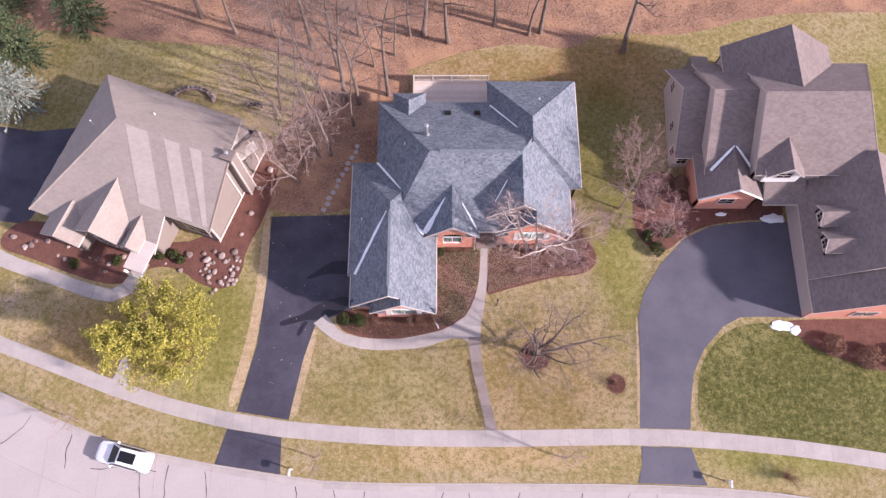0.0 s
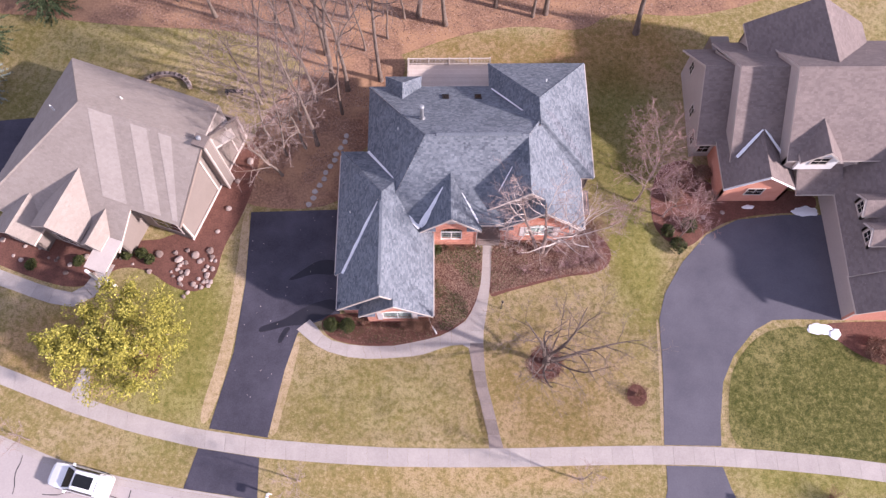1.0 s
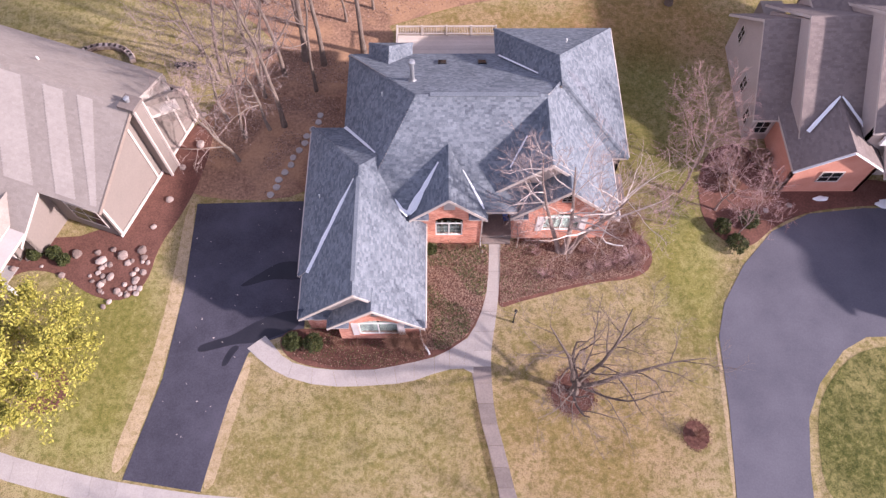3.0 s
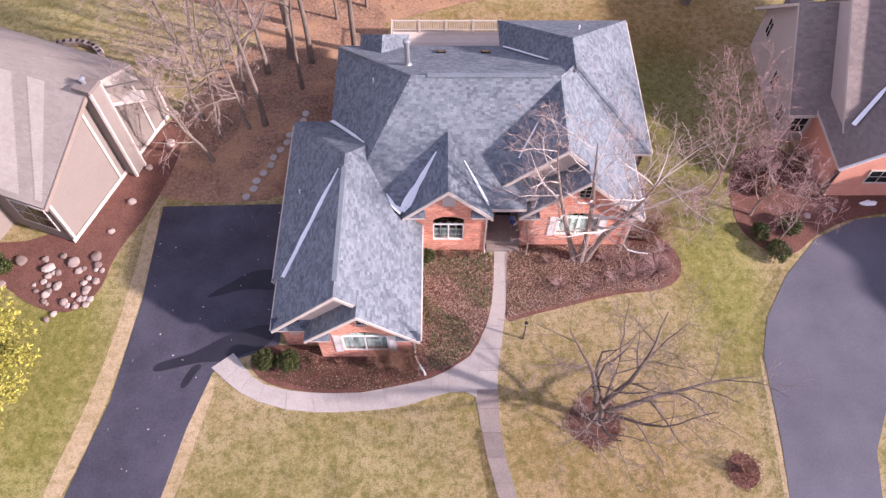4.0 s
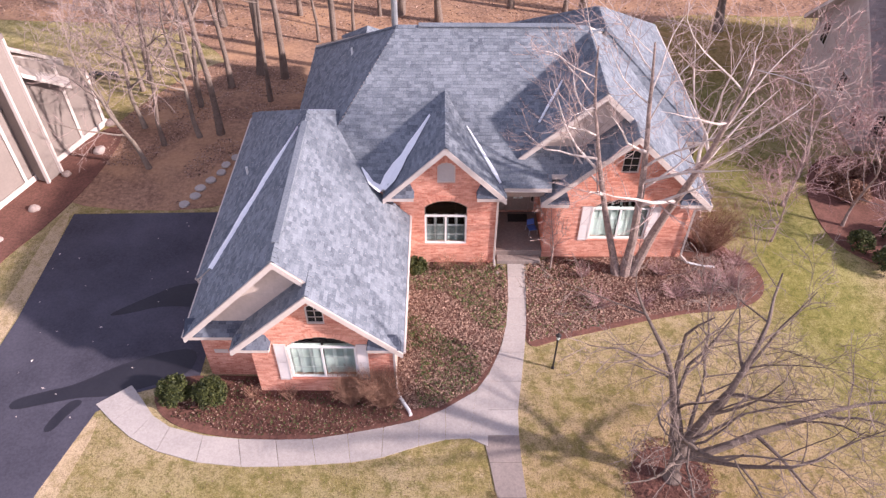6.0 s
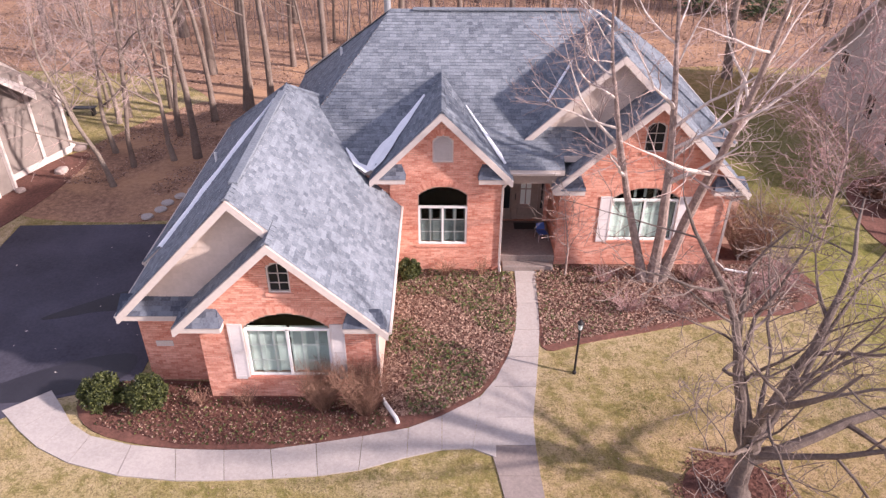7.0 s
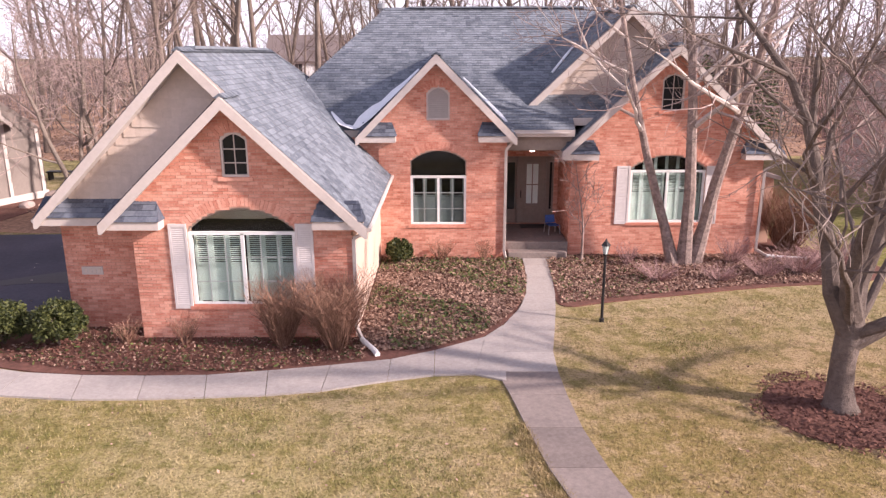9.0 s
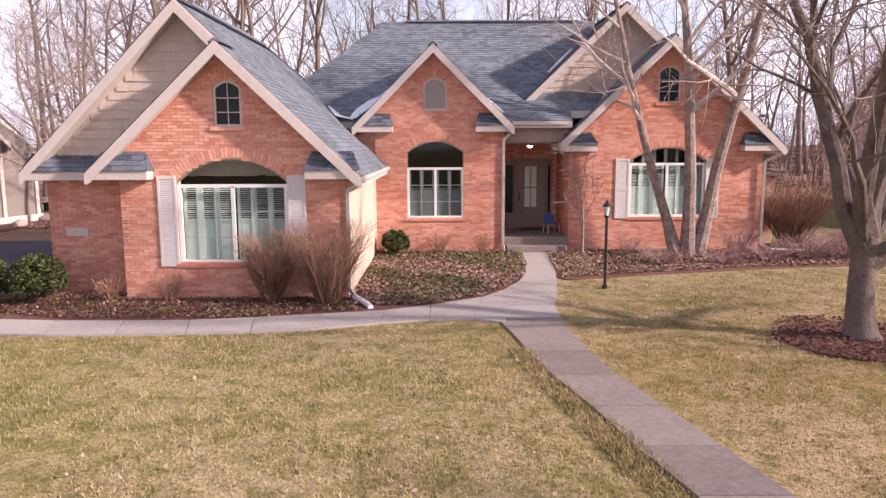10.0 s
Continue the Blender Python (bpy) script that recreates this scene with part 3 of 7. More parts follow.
walkway()
patch("planting_bed", [(-9.6, 14.8), (-8.8, 13.5), (-7.0, 12.95), (-5, 12.82), (-3, 12.9), (-1, 13.35), (0.6, 13.9), (1.9, 14.8), (2.5, 15.8), (3.0, 17), (3.3, 19), (3.4, 21.4), (-1.2, 21.4), (-1.2, 15), (-8.4, 15.6)], 0.03, MULCH, "mulched bed with leaves and ivy before the brick house", "planting bed")
patch("planting_bed", [(4.15, 21.8), (4.0, 18.6), (3.75, 16.6), (5.0, 17.1), (6.9, 17.6), (8.7, 18.1), (10.5, 18.5), (12.2, 18.6), (13.6, 19.3), (13.9, 20.7), (13.0, 22), (11.9, 23), (11.9, 26), (10.2, 26), (10.2, 21.8)], 0.03, MULCH, "mulched bed under the birch clump", "planting bed")
patch("tree_ring", [(6.6, 11.3), (7.0, 10.4), (8.0, 10.1), (9.0, 10.5), (9.3, 11.5), (8.8, 12.4), (7.8, 12.7), (6.9, 12.2)], 0.03, MULCH, "reddish mulch ring round a yard tree", "planting bed")
patch("tree_ring", [(13.9, 9.0), (14.3, 8.2), (15.1, 8.1), (15.6, 8.9), (15.2, 9.7), (14.4, 9.8)], 0.03, MULCH, "mulch ring round a small shrub", "planting bed")
patch("tree_ring", [(-24.4, 12), (-23.6, 10.6), (-22.2, 10.2), (-21.3, 11.4), (-21.8, 13), (-23.2, 13.4)], 0.03, MULCH, "mulch ring under the yellow-green tree", "planting bed")
patch("planting_bed", [(-39.5, 23.5), (-40.5, 21.2), (-37, 20.2), (-33, 18.6), (-29.5, 17.6), (-27.5, 18.2), (-26, 19.5), (-23.6, 19.2), (-21.4, 17.6), (-19.2, 17.2), (-18, 18.6), (-17.8, 21), (-16.6, 23.5), (-15.6, 27), (-15.4, 31), (-17, 31), (-20, 22), (-28, 21.5), (-37, 24)], 0.03, MULCH, "mulched bed with boulders round the taupe house", "planting bed")
patch("planting_bed", [(17.4, 23), (18.3, 21.5), (19.5, 20.9), (20.5, 21.0), (21.9, 22.3), (24.5, 23.5), (28.2, 23.9), (31.3, 23.9), (31.3, 26), (22.4, 26), (21.5, 29), (18.8, 28.5), (17.6, 26)], 0.03, MULCH, "mulched bed with shrubs at the two-storey house", "planting bed")
patch("planting_bed", [(29.5, 14.3), (32, 11.9), (35, 10.8), (40, 9.4), (46, 9.4), (46, 14.6), (31.5, 14.6)], 0.03, MULCH, "mulched bed before the brick garage", "planting bed")
def neighbour_walk():
    e = tagged(new("neighbour_walk"), "pale curved concrete walk by the taupe house", "path", kind="structure")
    inner = [(-42.0, 23.0), (-40.8, 21.6), (-39.6, 20.8), (-38.2, 20.2), (-36.7, 19.7), (-35.2, 19.15), (-33.7, 18.6), (-32.2, 18.05), (-30.8, 17.6), (-29.4, 17.3), (-28.5, 17.8), (-27.9, 18.8), (-27.5, 19.8)]
    outer = [(-43.0, 22.2), (-41.8, 20.6), (-40.3, 19.6), (-38.6, 19.0), (-37.1, 18.5), (-35.6, 18.0), (-34.1, 17.5), (-32.6, 16.95), (-31.1, 16.45), (-29.2, 16.1), (-27.6, 16.9), (-26.8, 18.4), (-26.3, 19.6)]
    for k in range(len(inner) - 1):
        a, b, c, d = (Vector((*p, 0.05)) for p in (inner[k], outer[k], outer[k + 1], inner[k + 1]))
        part("slab", slab(B(), [a.lerp(d, 0.012), b.lerp(c, 0.012), c, d], (0, 0, -0.08)), CONCRETE, e)


neighbour_walk()
patch("walk_stub", [(-28.2, 9.0), (-26.6, 8.6), (-26.9, 11.2), (-27.5, 11.4)], 0.034, CONCRETE, "short concrete walk stub at the sidewalk", "path", smooth=False)


# ---- the brick house ----
house = thing("brick_house", "single-storey salmon brick house with blue-grey shingle roof", "house")


def hipcap(bm, p, q, w=0.26):
    p, q = Vector(p), Vector(q)
    n = max(1, int((q - p).length / 0.2))
    side = (q - p).cross(Vector((0, 0, 1))).normalized() * (w / 2)
    for i in range(n):
        a, b = p.lerp(q, i / n), p.lerp(q, (i + 1.15) / n)
        za, zb = Vector((0, 0, 0.03)), Vector((0, 0, 0.018))
        dn = Vector((0, 0, -0.09))
        v = [bm.verts.new(c) for c in (a + za, b + zb, b + side + dn, a + side + dn + za, b - side + dn, a - side + dn + za)]
        bm.faces.new((v[0], v[1], v[2], v[3]))
        bm.faces.new((v[1], v[0], v[5], v[4]))
        bm.faces.new((v[0], v[3], v[5]))


def roof(parent, planes, caps, material, course=0.143, width=0.22, thick=0.2, trim=None):
    for pts in planes:
        bm = B()
        slab(bm, pts, (0, 0, -thick))
        r = part("roof_plane", bm, trim or TRIM, parent, "roof slope with painted fascia")
        shingled("shingles", [Vector(p) + Vector((0, 0, 0.002)) for p in pts], material, r, rnd, course, width)
    for p, q in caps:
        bm = B()
        hipcap(bm, p, q)
        tagged(part("ridge_cap", bm, material, parent), kind="stuff")


S = 0.95
gz = lambda x: 6.2 - (S if x > -4.4 else 1.02) * abs(x + 4.4)
ez = lambda x: 7.45 - S * abs(x - 6.6)
mw = lambda x: 7.65 - 1.03 * (-1.12 - x)
ms = lambda y: 7.65 - 0.65 * abs(y - 27.05)
fw = lambda x: 3.0 + 1.04 * (x - 4.1)
gh = lambda y: 6.2 - 0.67 * (y - 23.05)
GF, GB = 14.45, 15.0
planes = [
    # garage wing
    [(-7.85, GB, gz(-7.85)), (-4.4, GB, 6.2), (-4.4, 23.05, 6.2), (-7.85, 28.4, gz(-7.85))],
    [(-4.4, GB, 6.2), (-3.45, GB, gz(-3.45)), (-3.45, GF, gz(-3.45)), (-0.6, GF, gz(-0.6)), (-0.6, 24.4, gz(-0.6)), (-3.4, 24.47, gz(-3.4)), (-4.4, 23.05, 6.2)],
    [(-7.85, 28.4, gh(28.4)), (-4.4, 23.05, gh(23.05)), (-3.4, 24.47, gh(24.47)), (-3.0, 28.4, gh(28.4))],
    [(-8.1, 17.75, gz(-8.1) + 0.12), (-4.42, 23.15, gz(-4.42) + 0.02), (-8.1, 28.5, gz(-8.1) + 0.12)],
    [(-8.1, 17.75, gz(-8.1) + 0.12), (-7.45, 17.85, gz(-7.45) + 0.025), (-4.5, 22.9, gz(-4.5) + 0.015)],
    [(-6.2, GF, 2.69), (-3.45, GF, 5.3), (-3.45, 16.2, 5.3), (-6.2, 16.2, 2.69)],
    # main hip
    [(-1.12, 27.05, 7.65), (6.6, 27.05, 7.65), (6.6, 21.75, ms(21.75)), (4.86, 21.75, ms(21.75)), (4.86, 21.3, ms(21.3)), (-4.68, 21.3, ms(21.3))],
    [(-1.12, 27.05, 7.65), (-5.95, 34.5, mw(-5.95)), (-5.95, 22.0, mw(-5.95)), (-5.4, 20.3, mw(-5.4))],
    [(-1.12, 27.05, 7.65), (6.6, 27.05, 7.65), (7.9, 29.2, ms(29.2)), (7.9, 34.45, ms(34.45)), (-5.95, 34.45, ms(34.45))],
    # middle gable
    [(-1.58, 20.85, 3.74), (0.77, 20.85, 6.1), (0.77, 25.2, 6.1), (-1.58, 25.2, 3.74)],
    [(3.12, 20.85, 3.74), (0.77, 20.85, 6.1), (0.77, 25.2, 6.1), (3.12, 25.2, 3.74)],
    # east wing
    [(3.4, 22.3, ez(3.4)), (6.6, 22.3, ez(6.6)), (6.6, 27.05, ez(6.6)), (3.4, 27.05, ez(3.4))],
    [(6.6, 22.3, ez(6.6)), (7.75, 22.3, ez(7.75)), (7.75, 21.2, ez(7.75)), (11.15, 21.2, ez(11.15)), (11.15, 29.5, ez(11.15)), (7.9, 29.5, ez(7.9)), (6.6, 27.05, ez(6.6))],
    [(4.5, 21.2, ez(7.75) - S * 3.25), (7.75, 21.2, ez(7.75)), (7.75, 23.2, ez(7.75)), (4.5, 23.2, ez(7.75) - S * 3.25)],
    # north-east hip
    [(4.1, 36.6, 3.0), (7.7, 30.8, 6.75), (7.7, 28.4, 6.75), (4.1, 32.5, 3.0)],
    [(12.25, 36.6, 3.0), (12.25, 25.7, 3.0), (7.7, 29.0, 6.75), (7.7, 30.8, 6.75)],
    [(4.1, 36.6, 3.0), (12.25, 36.6, 3.0), (7.7, 30.8, 6.75)],
    [(12.25, 25.7, 3.0), (7.7, 29.0, 6.75), (7.2, 25.7, 3.0)],
    # north-west bay
    [(-4.6, 35.4, 2.9), (-3.1, 33.9, 4.2), (-3.1, 32.0, 4.2), (-4.6, 32.0, 2.9)],
    [(-1.6, 35.4, 2.9), (-3.1, 33.9, 4.2), (-3.1, 32.0, 4.2), (-1.6, 32.0, 2.9)],
    [(-4.6, 35.4, 2.9), (-1.6, 35.4, 2.9), (-3.1, 33.9, 4.2)],
]
caps = [((-4.4, GB, 6.22), (-4.4, 23.05, 6.22)), ((-8.08, 28.45, 2.6), (-4.4, 23.05, 6.22)), ((-3.4, 24.47, 5.27), (-4.4, 23.05, 6.22)), ((-3.45, GF, 5.32), (-3.45, GB + 0.5, 5.32)), ((-8.08, 17.8, gz(-8.08) + 0.15), (-4.42, 23.1, 6.22)),
        ((-1.12, 27.05, 7.67), (6.6, 27.05, 7.67)), ((-1.12, 27.05, 7.67), (-5.95, 34.5, mw(-5.95) + 0.02)), ((-1.12, 27.05, 7.67), (-4.1, 23.7, 4.58)),
        ((0.77, 20.85, 6.12), (0.77, 24.6, 6.12)), ((6.6, 22.3, 7.47), (6.6, 27.05, 7.55)), ((6.6, 27.05, 7.5), (7.7, 29.0, 6.6)), ((7.75, 21.2, 6.38), (7.75, 22.3, 6.38)),
        ((7.7, 28.9, 6.77), (7.7, 30.8, 6.77)), ((4.1, 36.6, 3.02), (7.7, 30.8, 6.77)), ((12.25, 36.6, 3.02), (7.7, 30.8, 6.77)), ((12.25, 25.7, 3.02), (7.7, 29.0, 6.77)),
        ((-4.6, 35.4, 2.92), (-3.1, 33.9, 4.22)), ((-1.6, 35.4, 2.92), (-3.1, 33.9, 4.22))]
roof(house, planes, caps, SHINGLE)

# a band of slightly darker, more varied shingles down the east slope
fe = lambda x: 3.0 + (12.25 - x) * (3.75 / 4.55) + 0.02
shingled("aged_shingles", [(8.0, 30.0, fe(8.0)), (8.9, 30.0, fe(8.9)), (12.2, 26.3, fe(12.2)), (12.2, 25.75, fe(12.2)), (11.6, 26.2, fe(11.6))], SHINGLE_BAND, house, rnd, label="band of slightly darker, more varied shingles")

# walls: outline and openings in (distance along the wall, height)
X, Y = (1, 0, 0), (0, 1, 0)
SOUTH, EAST, WEST, NORTH = (0, -1, 0), (1, 0, 0), (-1, 0, 0), (0, 1, 0)
G_WIN, G_SMALL = arch(-4.47, -2.18, 0.78, 2.52, 0.44), arch(-3.63, -3.06, 3.62, 4.42, 0.13)
M_WIN, M_VENT = arch(-0.02, 1.66, 1.06, 3.03, 0.31), arch(0.48, 1.16, 4.22, 4.98, 0.2)
R_WIN, R_SMALL = arch(6.66, 8.94, 1.04, 2.75, 0.38), arch(7.44, 8.10, 4.44, 5.36, 0.16)


def brick_wall(poly, holes, y, label, single=None, origin=None, u=X, n=SOUTH):
    o = origin or (0, y, 0)
    bm = B()
    panel(bm, poly, holes, o, u, n, 0.25)
    w = part("wall", bm, MORTAR, house, label)
    V, F, ones = bricked(poly, holes, o, u, n, rnd, single=single)
    raw("brickwork", V, F, BRICK, w, "", True)
    if ones:
        bm = B()
        box(bm, -0.1016, -0.03, -0.0285, 0.1016, 0.0, 0.0285)
        first = part("brick", bm, BRICK_ONE, w)
        for i, (a, z, d) in enumerate(ones):
            ob = first if i == 0 else new("brick", first.data)
            ob.parent = w
            ob.location = (a, y + 0.03 - d, z)
    return w


gable = lambda x0, x1, zr, xr, s, drop=0.2: [(x0, 0), (x1, 0), (x1, zr - s * abs(x1 - xr) - drop), (xr, zr - drop), (x0, zr - s * abs(xr - x0) - drop)]
brick_wall(gable(-5.65, -0.95, 5.3, -3.45, S), [G_WIN, G_SMALL], 14.8, "salmon brick gable wall", (-5.6, -0.98, 0.1, 2.2))
brick_wall([(-7.55, 0), (-5.4, 0), (-5.4, 2.5), (-7.55, 2.5)], [], 15.5, "salmon brick wall")
brick_wall([(14.8, 0), (15.5, 0), (15.5, 2.9), (14.8, 2.9)], [], 0, "salmon brick return wall", origin=(-5.65, 0, 0), u=Y, n=WEST)
brick_wall(gable(-0.95, 2.85, 6.1, 0.77, 1.0), [M_WIN, M_VENT], 21.25, "salmon brick gable wall")
brick_wall([(21.25, 0), (24.0, 0), (24.0, 3.6), (21.25, 3.6)], [], 0, "salmon brick porch wall", origin=(2.85, 0, 0), u=Y, n=EAST)
brick_wall(gable(4.85, 10.65, ez(7.75), 7.75, S), [R_WIN, R_SMALL], 21.6, "salmon brick gable wall")
brick_wall([(21.6, 0), (24.0, 0), (24.0, 3.0), (21.6, 3.0)], [], 0, "salmon brick porch wall", origin=(4.85, 0, 0), u=Y, n=WEST)
brick_wall([(-2.6, 2.3), (-0.95, 2.3), (-0.95, 3.72), (-2.6, 3.72)], [], 21.34, "salmon brick wall above the garage roof")
P_DOOR = [(3.05, 0.45), (4.7, 0.45), (4.7, 2.75), (3.05, 2.75)]
brick_wall([(2.6, 0), (5.1, 0), (5.1, 4.2), (2.6, 4.2)], [P_DOOR], 24.0, "salmon brick wall behind the porch")
brick_wall([(21.6, 0), (25.9, 0), (25.9, 2.9), (21.6, 2.9)], [], 0, "salmon brick side wall", origin=(10.65, 0, 0), u=Y, n=EAST)


def plain_wall(poly, origin, u, n, material, label, thick=0.2, parent=None):
    bm = B()
    panel(bm, poly, [], origin, u, n, thick)
    return part("wall", bm, material, parent or house, label)


plain_wall([(14.8, 0), (21.25, 0), (21.25, 2.6), (14.8, 2.6)], (-0.945, 0, 0), Y, EAST, STUCCO, "sunlit cream side wall")
plain_wall([(15.5, 0), (27.8, 0), (27.8, 2.6), (15.5, 2.6)], (-7.55, 0, 0), Y, WEST, MORTAR, "brick side wall of the garage")
plain_wall([(-7.55, 0), (-5.4, 0), (-5.4, 2.6), (-7.55, 2.6)], (0, 27.8, 0), X, NORTH, MORTAR, "brick rear wall of the garage")
plain_wall([(27.8, 0), (34.1, 0), (34.1, 2.6), (27.8, 2.6)], (-5.5, 0, 0), Y, WEST, MORTAR, "brick side wall")
# The shade-darkened siding colour serves these walls too.
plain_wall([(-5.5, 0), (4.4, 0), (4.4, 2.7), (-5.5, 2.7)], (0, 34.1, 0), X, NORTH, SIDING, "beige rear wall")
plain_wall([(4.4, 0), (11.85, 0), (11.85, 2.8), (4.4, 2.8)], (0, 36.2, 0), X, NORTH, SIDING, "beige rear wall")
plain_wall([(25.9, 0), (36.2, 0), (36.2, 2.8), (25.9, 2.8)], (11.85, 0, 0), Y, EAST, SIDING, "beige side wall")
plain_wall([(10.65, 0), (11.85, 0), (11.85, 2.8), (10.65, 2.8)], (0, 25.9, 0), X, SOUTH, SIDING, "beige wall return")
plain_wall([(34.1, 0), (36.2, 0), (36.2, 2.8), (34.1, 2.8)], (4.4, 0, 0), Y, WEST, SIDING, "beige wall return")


def shake_gable(x0, x1, zb, xr, zr, s, y, label):
    """A gable face clad with staggered shake courses."""
    poly = [(x0, zb), (x1, zb), (x1, max(zb + 0.02, zr - s * abs(x1 - xr))), (xr, zr), (x0, max(zb + 0.02, zr - s * abs(xr - x0)))]
    w = plain_wall(poly, (0, y, 0), X, SOUTH, SHAKE, label, 0.15)
    V, F = [], []
    z = zb
    while z < zr:
        for a0, a1 in spans(poly, z + 0.1):
            a = a0
            while a < a1:
                e = min(a + rnd.uniform(0.16, 0.32), a1)
                d = 0.02 + rnd.uniform(0, 0.008)
                zl = z - rnd.choice((0, 0.01, 0.02))
                k = len(V)
                V += [(a, y, zl), (e - 0.006, y, zl), (a, y - d, zl), (e - 0.006, y - d, zl), (e - 0.006, y - 0.004, z + 0.215), (a, y - 0.004, z + 0.215)]
                F += [(k, k + 1, k + 3, k + 2), (k + 2, k + 3, k + 4, k + 5)]
                a = e
        z += 0.2
    raw("shake_cladding", V, F, SHAKE, w, "", True)


shake_gable(-7.6, -0.9, 2.6, -4.4, 6.0, 1.02, 15.45, "beige shake-clad gable")
shake_gable(3.3, 10.0, 3.6, 6.6, 7.25, S, 22.75, "beige shake-clad gable")


def rake(xr, zr, s, x0, x1, y, h=0.19):
    """Broad cream boards along a gable's sloping edges."""
    for xe in (x0, x1):
        bm = B()
        ze = zr - s * abs(xe - xr)
        low, cut = h * 1.35, ze - 0.2
        xc = xe + math.copysign(max(0.0, (low - 0.2) / s), xr - xe)
        slab(bm, [(xr, y - 0.03, zr), (xr, y - 0.03, zr - low), (xc, y - 0.03, cut), (xe, y - 0.03, cut), (xe, y - 0.03, ze)], (0, 0.06, 0))
        part("rake_board", bm, TRIM, house)


rake(-4.4, 6.18, 1.02, -7.85, -3.6, GB)
rake(-3.45, 5.28, S, -6.2, -0.6, GF)
rake(0.77, 6.08, 1.0, -1.58, 3.12, 20.85)
rake(6.6, 7.43, S, 3.5, 7.7, 22.3)
rake(7.75, ez(7.75) - 0.02, S, 4.5, 11.15, 21.2)


def eave_return(x0, x1, y0, y1, z):
    """A boxed eave return with its own little hipped roof."""
    bm = B()
    box(bm, x0, y0, z - 0.2, x1, y1, z - 0.02)
    p = part("eave_return", bm, TRIM, house, "cream boxed eave return")
    bm = B()
    i = 0.12 if x1 - x0 < 1.2 else 0.0
    a = [(x0 - 0.03, y0 - 0.03, z - 0.02), (x1 + 0.03, y0 - 0.03, z - 0.02), (x1 + 0.03, y1, z - 0.02), (x0 - 0.03, y1, z - 0.02), (x0 + i, y1, z + 0.36), (x1 - i, y1, z + 0.36)]
    v = [bm.verts.new(q) for q in a]
    for f in ((0, 1, 5, 4), (1, 2, 5), (0, 4, 3), (3, 4, 5, 2), (0, 3, 2, 1)):
        bm.faces.new([v[k] for k in f])
    part("return_roof", bm, RETURNS, p, "small dark shingled return roof")
    shingled("shingles", [a[0], a[1], a[5], a[4]], RETURNS, p, rnd)


eave_return(-7.8, -5.7, 15.02, 15.5, 2.72)
eave_return(-6.1, -4.95, GF + 0.02, 14.8, 2.75)
eave_return(-1.75, -0.68, GF + 0.02, 14.8, 2.75)
eave_return(-1.5, -0.42, 20.87, 21.25, 3.8)
eave_return(2.0, 3.05, 20.87, 21.25, 3.8)
eave_return(4.58, 5.6, 21.22, 21.6, 3.22)
eave_return(9.95, 11.08, 21.22, 21.6, 3.22)


